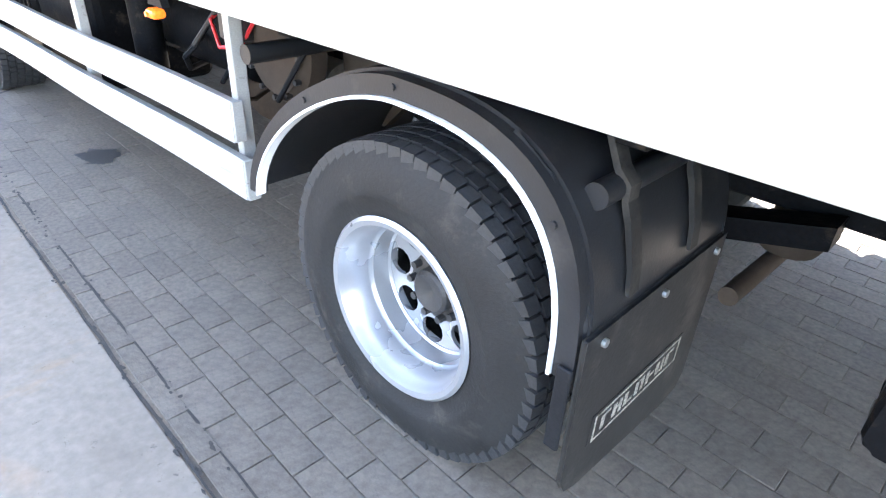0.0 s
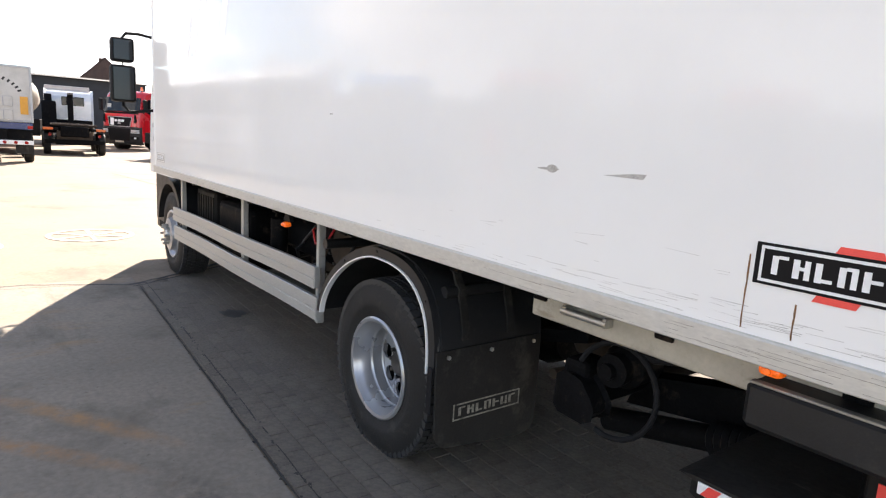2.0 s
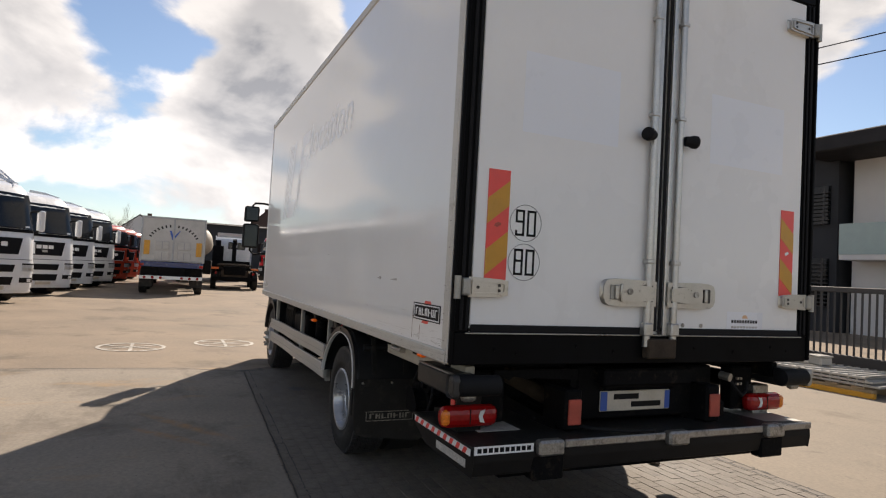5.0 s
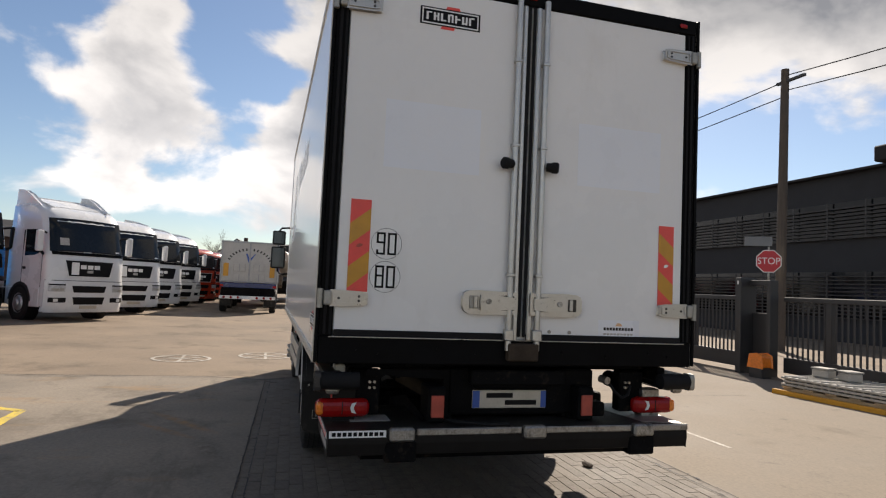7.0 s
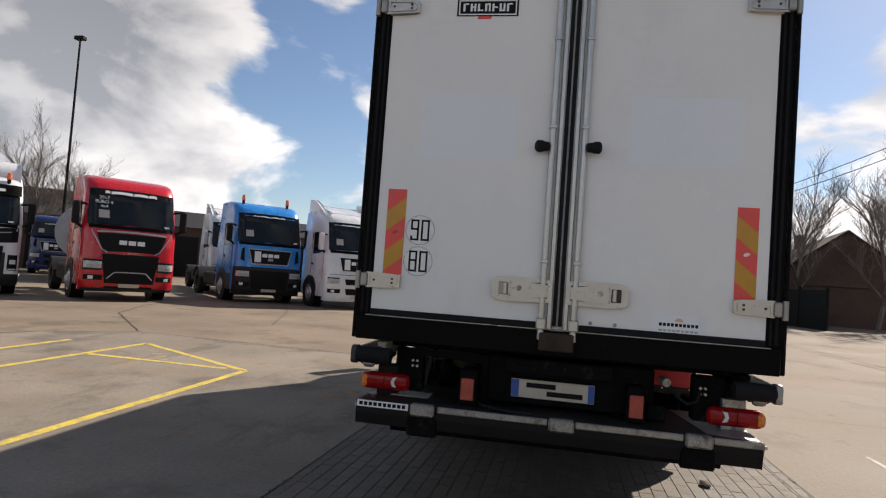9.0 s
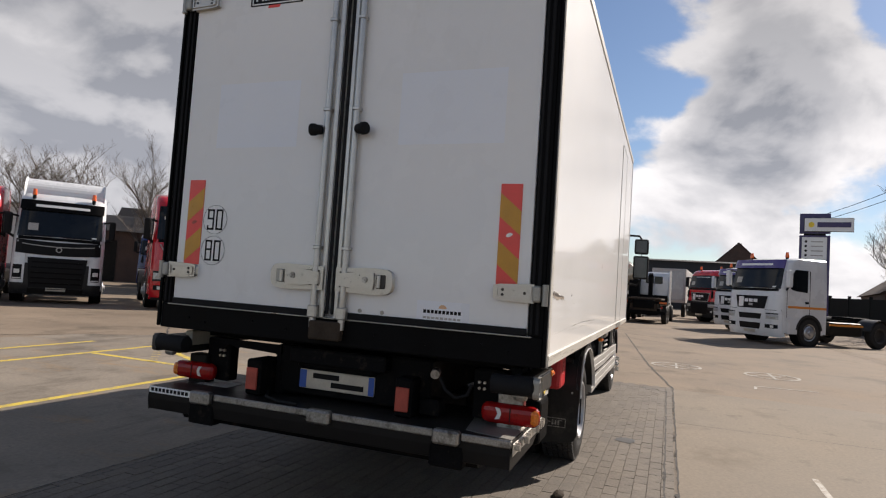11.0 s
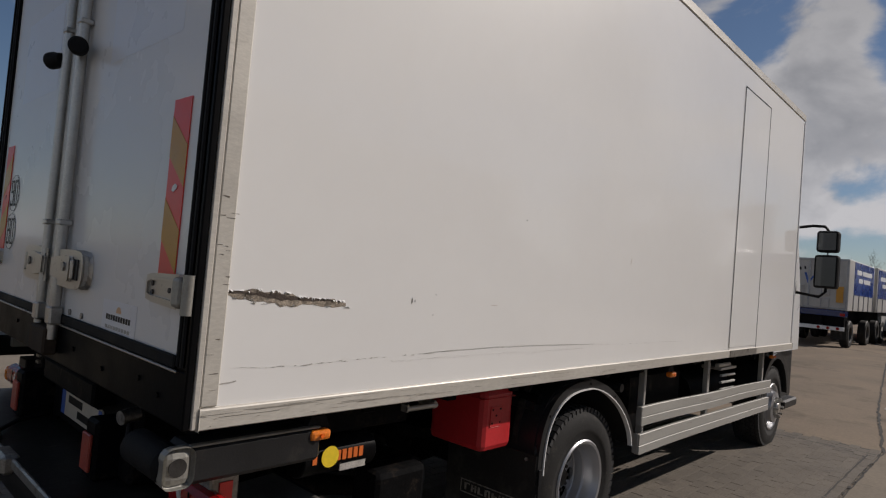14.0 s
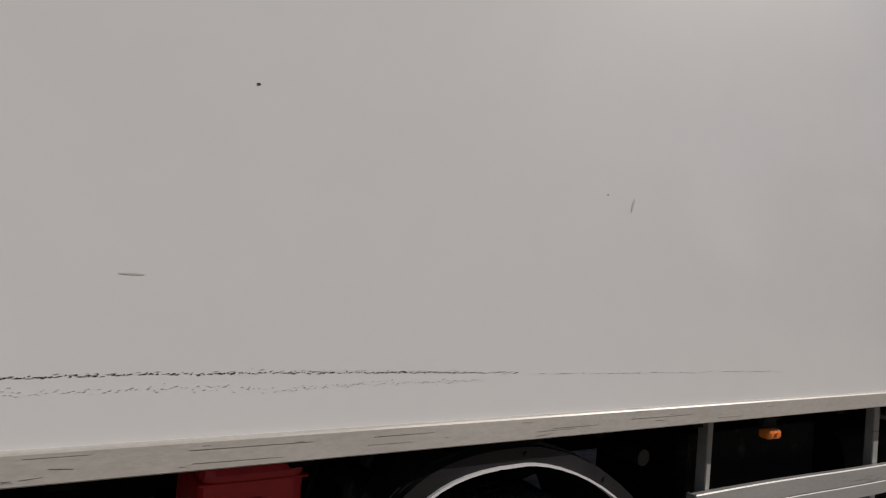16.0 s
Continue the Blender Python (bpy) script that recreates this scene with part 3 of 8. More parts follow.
def ring_strip(inner, outer, y0, y1, bm=None, turn=False):
    """A band between two open outlines in the xz plane, from y0 to y1; turned, in the yz plane from x = y0 to y1."""
    bm = bm or bmesh.new()
    cols = [[bm.verts.new((p[0], y, p[1])) for y in (y0, y1)] + [bm.verts.new((q[0], y, q[1])) for y in (y1, y0)] for p, q in zip(inner, outer)]
    for a, b in zip(cols, cols[1:]):
        for k in range(4):
            bm.faces.new((a[k], a[(k + 1) % 4], b[(k + 1) % 4], b[k]))
    bm.faces.new(cols[0][::-1]), bm.faces.new(cols[-1])
    if turn:
        for v in bm.verts:
            v.co.x, v.co.y = v.co.y, v.co.x
    return bm


def holed_disc(r, holes, m, thick, segs=40, hsegs=14):
    """A round plate with round holes (x, y, r), thick metres deep."""
    bm = bmesh.new()
    edges = []
    for cx, cy, rr, s in [(0, 0, r, segs)] + [(*h, hsegs) for h in holes]:
        vs = [bm.verts.new((cx + rr * math.cos(k * math.tau / s), cy + rr * math.sin(k * math.tau / s), 0)) for k in range(s)]
        edges += [bm.edges.new((vs[k], vs[(k + 1) % s])) for k in range(s)]
    bmesh.ops.triangle_fill(bm, use_beauty=True, use_dissolve=False, edges=edges)
    ext = bmesh.ops.extrude_face_region(bm, geom=list(bm.faces))
    bmesh.ops.translate(bm, verts=[g for g in ext["geom"] if isinstance(g, bmesh.types.BMVert)], vec=(0, 0, thick))
    bmesh.ops.transform(bm, verts=bm.verts, matrix=m)
    return bm


def letters(name, text, size, m, material, parent, depth=0.002, label="", squeeze=1.0):
    """Raised lettering in the built-in font, centred on m, facing m's z axis."""
    cu = bpy.data.curves.new(name, "FONT")
    cu.body, cu.size, cu.extrude, cu.align_x, cu.align_y = text, size, depth, "CENTER", "CENTER"
    tmp = new(name, cu)
    me = bpy.data.meshes.new_from_object(tmp.evaluated_get(bpy.context.evaluated_depsgraph_get()))
    bpy.data.objects.remove(tmp)
    me.transform(m @ Matrix.Diagonal((squeeze, 1, 1, 1)))
    me.materials.clear()
    me.materials.append(material)
    ob = new(name, me)
    ob.parent = parent
    if label:
        ob["label"] = label
    return ob


def facing(x, y, z, way):
    """A frame whose z axis looks along way, with its y axis up."""
    zc = Vector(way).normalized()
    xc = Vector((0, 0, 1)).cross(zc).normalized()
    return Matrix.Translation((x, y, z)) @ Matrix((xc, zc.cross(xc), zc)).transposed().to_4x4()


def flat(points, m, depth, bm=None):
    """A thin sheet with the given outline in m's plane."""
    bm = bm or bmesh.new()
    lo, hi = [bm.verts.new(m @ Vector((*p, 0))) for p in points], [bm.verts.new(m @ Vector((*p, depth))) for p in points]
    n = len(points)
    bm.faces.new(lo[::-1]), bm.faces.new(hi)
    for i in range(n):
        bm.faces.new((lo[i], lo[(i + 1) % n], hi[(i + 1) % n], hi[i]))
    return bm


def rect(x0, x1, y0, y1):
    return [(x0, y0), (x1, y0), (x1, y1), (x0, y1)]


def circle(cx, cy, r, n=28):
    return [(cx + r * math.cos(k * math.tau / n), cy + r * math.sin(k * math.tau / n)) for k in range(n)]

# ---- the lorry ----
LEFT, RIGHT = (0, -1, 0), (0, 1, 0)
lorry = thing("box_lorry", "white refrigerated box lorry with a folded tail lift, parked on pavers", "lorry")
BX0, BX1, BY, BZ0, BZ1 = -6.45, -0.03, 1.30, 1.063, 3.53


def barred_logo(parent, m, w, h, back, front, accent=None, frame_only=False):
    """A plain badge: a framed plate with upright bars where its lettering stands."""
    if not frame_only:
        plate = part("badge", flat(rect(-w / 2, w / 2, -h / 2, h / 2), m, 0.002), back, parent, "framed rectangular badge with plain bars")
    else:
        plate = part("badge", flat(rect(-w / 2, w / 2, -h / 2, h / 2), m, 0.0012), back, parent, "faded framed badge with plain bars")
    up_m = m @ Matrix.Translation((0, 0, 0.002))
    bm = bmesh.new()
    t = h * 0.07
    for r in (rect(-w * 0.47, w * 0.47, h * 0.36, h * 0.36 + t), rect(-w * 0.47, w * 0.47, -h * 0.36 - t, -h * 0.36),
              rect(-w * 0.47, -w * 0.47 + t, -h * 0.36, h * 0.36), rect(w * 0.47 - t, w * 0.47, -h * 0.36, h * 0.36)):
        flat(r, up_m, 0.0012, bm)
    for i in range(7):
        x = -w * 0.40 + i * w * 0.118
        flat(rect(x, x + w * 0.035, -h * 0.22, h * 0.22), up_m, 0.0012, bm)
        z = (0.16, -0.02, -0.2)[i % 3] * h
        flat(rect(x + w * 0.035, x + w * 0.09, z - h * 0.0, z + h * 0.08), up_m, 0.0012, bm)
        if i % 2:
            flat(rect(x + w * 0.062, x + w * 0.092, -h * 0.22, h * 0.22), up_m @ Matrix.Translation((0, 0, 0.0002)), 0.0012, bm)
    pieces("lettering_bar", bm, front, plate)
    if accent:
        part("accent", flat([(-w * 0.08, h * 0.5), (w * 0.16, h * 0.5), (w * 0.14, h * 0.66), (-w * 0.06, h * 0.66)], m, 0.0018), accent, plate)
        part("accent", flat([(-w * 0.16, -h * 0.66), (w * 0.06, -h * 0.66), (w * 0.08, -h * 0.5), (-w * 0.14, -h * 0.5)], m, 0.0018), accent, plate)
    return plate


# side walls, front wall, roof and floor of the box
body = part("box_body", box(BX0, BX1, -BY, BY, BZ0 + 0.036, BZ1 - 0.03, 0.01), M["panel"], lorry, "glossy white insulated box with scuffs")
for side in (-1, 1):
    part("lower_trim", prism([(side * BY, BZ0 + 0.048), (side * (BY + 0.012), BZ0 + 0.044), (side * (BY + 0.012), BZ0 - 0.015), (side * (BY - 0.1), BZ0 - 0.015), (side * (BY - 0.1), BZ0 + 0.0)],
                             "x", BX0, BX1 + 0.004, bevel=0.003), M["alu"], body, "scraped aluminium lower edge profile")
    part("upper_trim", box(BX0 - 0.004, BX1 + 0.004, side * (BY - 0.05), side * (BY + 0.008), BZ1 - 0.075, BZ1, 0.008), M["alu"], body)
    part("corner_trim", box(BX1 - 0.05, BX1 + 0.003, side * (BY - 0.04), side * (BY + 0.009), BZ0 + 0.049, BZ1 - 0.076, 0.004), M["alu"], body, "scratched aluminium corner profile")
    part("rear_post", box(BX1 + 0.004, -0.006, side * (BY - 0.012), side * (BY + 0.010), BZ0 - 0.012, BZ1 - 0.004, 0.003), M["alu"], body)
    part("post_seal", box(-0.005, 0.018, side * (BY - 0.013), side * (BY + 0.006), BZ0 - 0.012, BZ1 - 0.006, 0.004), M["frame"], body)
    part("front_trim", box(BX0 - 0.006, BX0 + 0.035, side * (BY - 0.04), side * (BY + 0.007), BZ0 + 0.049, BZ1 - 0.076, 0.008), M["white"], body)
part("roof_cap", box(BX0, BX1 + 0.02, -BY + 0.052, BY - 0.052, BZ1 - 0.028, BZ1 - 0.004, 0.004), M["alu"], body)
part("floor_plate", box(BX0 + 0.01, BX1, -BY + 0.11, BY - 0.11, BZ0 - 0.02, BZ0 + 0.035), M["black"], body)

# rear frame
fr = part("door_frame", box(BX1 + 0.006, 0.004, -BY + 0.016, BY - 0.016, BZ0 - 0.02, 1.205, 0.005), M["frame"], lorry, "black steel frame round the rear doors")
part("sill_strip", box(0.005, 0.016, -1.225, 1.225, 1.198, 1.2045, 0.002), M["castalu"], fr)
part("header", box(BX1 + 0.006, 0.006, -BY + 0.016, BY - 0.016, 3.42, BZ1 - 0.006, 0.005), M["frame"], fr)
for side in (-1, 1):
    part("jamb", box(BX1 + 0.006, 0.004, side * (BY - 0.015), side * 1.203, 1.206, 3.419, 0.004), M["frame"], fr)
    part("seal", box(0.005, 0.016, side * 1.262, side * 1.242, 1.215, 3.41, 0.005), M["rubber"], fr)
    part("seal", box(0.005, 0.013, side * 1.227, side * 1.212, 1.215, 3.41, 0.004), M["rubber"], fr)
for y in (-1.05, -0.92, -0.55, -0.3, 0.3, 0.62, 0.95, 1.1):
    part("bolt", rod((0.003, y, 1.12 + 0.02 * math.sin(y * 9)), (0.010, y, 1.12 + 0.02 * math.sin(y * 9)), 0.009, 6), M["frame"], fr)

# doors with rods, locks and hinges
for side, name in ((-1, "rear_door"), (1, "rear_door")):
    d = part(name, box(-0.028, 0.0, side * 0.022, side * 1.198, 1.222, 3.412, 0.004), M["door"], lorry, "closed white rear door with a steel lock rod")
    part("seal", box(0.001, 0.012, side * 0.006, side * 0.030, 1.225, 3.41, 0.005), M["rubber"], d)
    part("bottom_seal", box(0.001, 0.011, side * 0.031, side * 1.197, 1.206, 1.245, 0.004), M["rubber"], d)
    part("edge_profile", box(0.001, 0.022, side * 0.034, side * 0.066, 1.20, 3.41, 0.006), M["chrome"], d)
    part("lock_rod", rod((0.030, side * 0.098, 1.14), (0.030, side * 0.098, 3.45), 0.0205, 18), M["chrome"], d, soft=True)
    for z in (1.62, 2.46, 3.02):
        part("rod_clamp", box(0.001, 0.0535, side * 0.074, side * 0.1225, z - 0.012, z + 0.012, 0.005), M["chrome"], d)
    part("rod_foot", box(0.004, 0.055, side * 0.066, side * 0.128, 1.20, 1.275, 0.008), M["chrome"], d)
    g = part("grip", lathe([(0.0, 0), (0.026, 0), (0.030, 0.012), (0.030, 0.03), (0.037, 0.045), (0.037, 0.072), (0.028, 0.082), (0.0, 0.084)],
                           Matrix.Translation((0.045, side * 0.118, 2.335)) @ facing(0, 0, 0, (0.35, side * 0.94, -0.05)), 20, closed=False), M["rubber"], d, "black rubber grip", soft=True)
    # recessed lever housing
    y0 = side * 0.055
    lk = part("lock_housing", prism([(y0, 1.378), (y0, 1.496), (side * 0.30, 1.502), (side * 0.372, 1.497), (side * 0.392, 1.487), (side * 0.401, 1.465), (side * 0.401, 1.412), (side * 0.390, 1.388), (side * 0.368, 1.377), (side * 0.30, 1.372)], "x", 0.001, 0.038, bevel=0.012), M["castalu"], d, "cast aluminium lock housing with a lever")
    part("lever", prism([(side * 0.078, 1.408), (side * 0.078, 1.466), (side * 0.20, 1.479), (side * 0.288, 1.479), (side * 0.293, 1.44), (side * 0.288, 1.396), (side * 0.20, 1.396)], "x", 0.0396, 0.053, bevel=0.008), M["castalu"], lk)
    part("lever_gap", box(0.0383, 0.0395, side * 0.069, side * 0.300, 1.391, 1.485), M["hub"], lk)
    part("cylinder", rod((0.05, side * 0.245, 1.445), (0.060, side * 0.245, 1.445), 0.018, 14), M["steel"], lk)
    part("recess", box(0.0385, 0.042, side * 0.312, side * 0.37, 1.398, 1.478, 0.004), M["hub"] if side > 0 else M["hinge"], lk)
    part("lever_end", box(0.042, 0.055, side * 0.318, side * 0.342, 1.40, 1.476, 0.005), M["castalu"], lk)
    for z in (1.43, 3.235):
        h = part("hinge", prism([(side * 1.018, z - 0.028), (side * 1.018, z + 0.028), (side * 1.05, z + 0.034), (side * 1.22, z + 0.040), (side * 1.22, z - 0.040), (side * 1.05, z - 0.034)],
                                "x", 0.001, 0.034, bevel=0.010), M["castalu"], d, "cast aluminium strap hinge")
        part("hinge_rim", ring_strip([(side * 1.024, z - 0.023), (side * 1.024, z + 0.023), (side * 1.05, z + 0.031), (side * 1.215, z + 0.036), (side * 1.215, z - 0.036), (side * 1.05, z - 0.031), (side * 1.024, z - 0.023)],
                                     [(side * 1.034, z - 0.017), (side * 1.034, z + 0.017), (side * 1.054, z + 0.023), (side * 1.205, z + 0.027), (side * 1.205, z - 0.027), (side * 1.054, z - 0.023), (side * 1.034, z - 0.017)], 0.034, 0.042, turn=True), M["castalu"], h)
        part("hinge_knuckle", box(0.001, 0.052, side * 1.222, side * 1.268, z - 0.044, z + 0.044, 0.012, segs=2), M["hinge"], h)
        part("hinge_pin", rod((0.030, side * 1.288, z - 0.060), (0.030, side * 1.288, z + 0.052), 0.017, 14), M["hinge"], h, soft=True)
        for ys_, zs_ in ((1.06, 0.013), (1.06, -0.013), (1.18, 0.0)):
            part("screw", rod((0.034, side * ys_, z + zs_), (0.038, side * ys_, z + zs_), 0.008, 10), M["hub"], h)
    # striped marker boards
    y0, y1, z0, z1 = (1.011, 1.131, 1.46, 2.018) if side > 0 else (-1.133, -1.009, 1.472, 2.03)
    bd = part("marker_board", box(0.0005, 0.004, y0, y1, z0, z1), M["markred"], d, "red and amber striped reflective board")
    for zt in (z1 - 0.10, z1 - 0.36):
        sl = 0.05 * -side
        quad = [(y0, zt - sl), (y1, zt + sl), (y1, zt - 0.13 + sl), (y0, zt - 0.13 - sl)]
        part("amber_stripe", prism([(y, max(z, z0)) for y, z in quad], "x", 0.004, 0.0052), M["markyellow"], bd)
    part("tear", flat([(-0.02, -0.008), (-0.006, -0.014), (0.015, -0.004), (0.02, 0.006), (0.004, 0.012), (-0.012, 0.006)], facing(0.0053, (y0 + y1) / 2, (z0 + z1) / 2, (1, 0, 0)), 0.0006),
         M["reflector"] if side < 0 else M["sign"], bd)
    gy0, gy1 = (-0.95, -0.33) if side < 0 else (0.37, 1.01)
    part("faded_patch", flat(rect(gy0, gy1, 2.245, 2.67), facing(0.0003, 0, 0, (1, 0, 0)), 0.0005), M["ghost"], d, "pale film left by a removed sticker")
    if side < 0:
        for txt, z in (("90", 1.770), ("80", 1.568)):
            sg = part("speed_sign", flat(circle(0, 0, 0.099, 40), facing(0.0004, -0.905, z, (1, 0, 0)), 0.0014), M["sign"], d, "round white speed sticker with a black ring")
            part("ring", lathe([(0.0932, 0), (0.0955, 0), (0.0955, 0.0012), (0.0932, 0.0012)], facing(0.0019, -0.905, z, (1, 0, 0)), 40), M["ink"], sg)
            for q, ch in enumerate(txt):
                cy_ = -0.905 - 0.0345 + q * 0.069
                w_, h_, s_ = 0.0275, 0.068, 0.0125
                bars = [(-w_, w_, h_ - s_, h_), (-w_, w_, -h_, -h_ + s_), (w_ - s_, w_, -h_ + s_, h_ - s_)]
                bars += [(-w_, -w_ + s_, -h_ + s_, h_ - s_)] if ch != "9" else [(-w_, -w_ + s_, 0.0, h_ - s_), (-w_, -w_ + s_, -h_ + s_, -h_ + 0.03)]
                bars += [(-w_ + s_, w_ - s_, -0.0, s_)] if ch in "89" else []
                bm = bmesh.new()
                for ya, yb, za, zb in bars:
                    flat(rect(cy_ + ya, cy_ + yb, z + za, z + zb), facing(0.0025, 0, 0, (1, 0, 0)), 0.0006, bm)
                pieces("digit_bar", bm, M["ink"], sg)
        barred_logo(d, facing(0.0004, -0.565, 3.238, (1, 0, 0)), 0.40, 0.115, M["ink"], M["sign"], M["markred"])
    else:
        st = part("sticker", flat(rect(0.56, 0.872, 1.228, 1.352), facing(0.0004, 0, 0, (1, 0, 0)), 0.0008), M["paper"], d, "white service sticker with an orange arch")
        for zl, hl_, ml_, n_l in ((1.283, 0.019, "ink", 10), (1.252, 0.012, "smudge", 9)):
            bm = bmesh.new()
            for q in range(n_l):
                y_ = 0.60 + q * 0.23 / n_l
                flat(rect(y_, y_ + 0.17 / n_l, zl, zl + hl_), facing(0.0013, 0, 0, (1, 0, 0)), 0.0006, bm)
            pieces("lettering_bar", bm, M[ml_], st)
        part("arch", flat([(0.715 + 0.024 * math.cos(a), 1.312 + 0.022 * math.sin(a)) for a in [k * math.pi / 10 for k in range(11)]], facing(0.0013, 0, 0, (1, 0, 0)), 0.0006), M["palearch"], st)
        for y in (0.20, 0.345):
            part("screw_cap", rod((0.0, y, 1.262), (0.006, y, 1.262), 0.012, 12), M["steel"], d)
part("catch", box(0.006, 0.062, -0.105, 0.105, 1.075, 1.185, 0.008), M["dust"], fr, "dark worn steel rod catch")
for y in (-0.86, 0.0, 1.17):
    lamp = part("roof_marker_lamp", box(0.007, 0.022, y - 0.03, y + 0.03, 3.455, 3.485, 0.006), M["redlens"], fr)

# damage and lettering on the walls
mr = facing(0, BY, 0, RIGHT)


def scrape(pts, material, label, off=0.0006):
    """A ragged band along (along, height, half width) stations on the right wall."""
    rnd = random.Random(len(pts) * 7)
    up_, lo_ = [], []
    for (x0, z0, h0), (x1, z1, h1) in zip(pts, pts[1:]):
        n = max(2, int(abs(x1 - x0) / 0.018))
        for k in range(n):
            f = k / n
            x, z, h = x0 + (x1 - x0) * f, z0 + (z1 - z0) * f, h0 + (h1 - h0) * f
            up_.append((x, z + h * rnd.uniform(0.35, 1.25)))
            lo_.append((x, z - h * rnd.uniform(0.35, 1.25)))
    bm = bmesh.new()
    rows = [(bm.verts.new((x, BY + off, z)), bm.verts.new((x2, BY + off, z2))) for (x, z), (x2, z2) in zip(up_, lo_)]
    for a, b in zip(rows, rows[1:]):
        bm.faces.new((a[0], b[0], b[1], a[1]))
    return part("scrape", bm, material, body, label)


scrape([(-0.05, 1.438, 0.010), (-0.14, 1.434, 0.016), (-0.20, 1.428, 0.026), (-0.26, 1.425, 0.022), (-0.38, 1.418, 0.016), (-0.50, 1.412, 0.012), (-0.53, 1.414, 0.004)],
       M["foam"], "torn gash showing the panel core", 0.0008)
scrape([(-0.06, 1.442, 0.003), (-0.19, 1.438, 0.007), (-0.24, 1.430, 0.012), (-0.30, 1.426, 0.008), (-0.42, 1.426, 0.004), (-0.51, 1.420, 0.003)], M["grime"], "dark tear inside the gash", 0.0016)
# the torn skin curls out along the gash
rnd = random.Random(4)
bm = bmesh.new()
x = -0.07
while x > -0.53:
    w, h, o = rnd.uniform(0.004, 0.018), rnd.uniform(0.002, 0.009), rnd.uniform(0.002, 0.007)
    s = rnd.choice((-1, 1, 1))
    hw = 0.022 if 0.15 < -x < 0.3 else 0.012
    zc = 1.438 + (x + 0.05) * 0.055
    p = [(x, BY, zc + s * hw), (x - w, BY, zc + s * (hw + rnd.uniform(-0.003, 0.004))), (x - w * rnd.uniform(0.1, 0.9), BY + o, zc + s * (hw - h))]
    vs = [bm.verts.new(q) for q in p] + [bm.verts.new((q[0], q[1] + 0.0015, q[2])) for q in p]
    for f in ((0, 1, 2), (5, 4, 3), (0, 3, 4, 1), (1, 4, 5, 2), (2, 5, 3, 0)):
        bm.faces.new([vs[i] for i in f])
    x -= w * rnd.uniform(0.5, 1.6)
tagged(part("torn_edge", bm, M["panel"], body, "curled white skin along the gash"), kind="stuff")
rnd = random.Random(77)


def scratch_line(stations, step, thick, material, label, spread=0.004, lost=0.25):
    """A broken line of short scratches on the right wall along (along, height) stations."""
    bm_ = bmesh.new()
    for (x0, z0), (x1, z1) in zip(stations, stations[1:]):
        n = int(abs(x1 - x0) / step)
        for k in range(n):
            if rnd.random() < lost:
                continue
            f = k / n
            x, z = x0 + (x1 - x0) * f, z0 + (z1 - z0) * f + rnd.gauss(0, spread)
            w, h = step * rnd.uniform(0.4, 1.9), thick * rnd.uniform(0.3, 1.2)
            dz = (z1 - z0) / n + rnd.uniform(-0.0008, 0.0008)
            flat([(-x, z), (-x + w * 0.5, z - h * 0.5), (-x + w, z + dz), (-x + w * 0.6, z + dz + h * 0.5)], mr @ Matrix.Translation((0, 0, 0.0004)), 0.0005, bm_)
    ob = part("scratch", bm_, material, body, label)
    ob["kind"] = "stuff"


scratch_line([(-0.12, 1.219), (-0.2, 1.214), (-0.35, 1.213), (-0.62, 1.222), (-0.95, 1.227)], 0.02, 0.0035, M["smudge"], "grey broken scratch line", 0.0012)
scratch_line([(-0.93, 1.229), (-1.1, 1.233), (-1.35, 1.236), (-1.65, 1.234), (-1.95, 1.229), (-2.25, 1.224)], 0.006, 0.0032, M["grime"], "dark broken scratch line", 0.0011, 0.1)
scratch_line([(-1.0, 1.231), (-1.35, 1.238), (-1.65, 1.237), (-2.1, 1.229)], 0.008, 0.002, M["smudge"], "grey broken scratch line", 0.0022, 0.3)
scratch_line([(-2.2, 1.222), (-2.7, 1.214), (-3.15, 1.210), (-3.5, 1.206)], 0.025, 0.002, M["smudge"], "grey broken scratch line", 0.001, 0.3)
scratch_line([(-0.75, 1.205), (-1.2, 1.208), (-1.5, 1.207), (-1.62, 1.2), (-1.8, 1.205), (-2.15, 1.207)], 0.004, 0.0018, M["smudge"], "pale stippled rub marks", 0.0032, 0.3)
scrape([(-0.07, 1.172, 0.002), (-0.11, 1.176, 0.003), (-0.16, 1.182, 0.001)], M["smudge"], "short scratch")
for x, z, w, h in ((-0.83, 1.431, 0.0025, 0.012), (-0.846, 1.431, 0.0015, 0.006), (-1.534, 1.821, 0.004, 0.003), (-2.526, 1.724, 0.002, 0.002), (-0.96, 1.458, 0.003, 0.0015), (-0.95, 1.378, 0.004, 0.0015)):
    part("nick", flat(circle(0, 0, 1, 8), mr @ Matrix.Translation((-x, z, 0.0004)) @ Matrix.Diagonal((w, h, 1, 1)), 0.0006), M["grime"], body)
for x, z, w, h, r in ((-1.337, 1.422, 0.022, 0.002, 0), (-2.63, 1.705, 0.004, 0.022, -14)):
    part("smear", flat(circle(0, 0, 1, 14), mr @ Matrix.Translation((-x, z, 0.0004)) @ pose(0, 0, 0, 0, 0, r) @ Matrix.Diagonal((w, h, 1, 1)), 0.0005), M["faint"], body)
ml = facing(0, -BY, 0, LEFT)
for x, z, w, h in ((-1.13, 1.437, 0.022, 0.012), (-1.145, 1.436, 0.045, 0.004), (-2.6, 1.6, 0.02, 0.003)):
    part("smear", flat(circle(0, 0, 1, 14), ml @ Matrix.Translation((x, z, 0.0004 + w * 0.01)) @ Matrix.Diagonal((w, h, 1, 1)), 0.0005), M["smudge"], body)
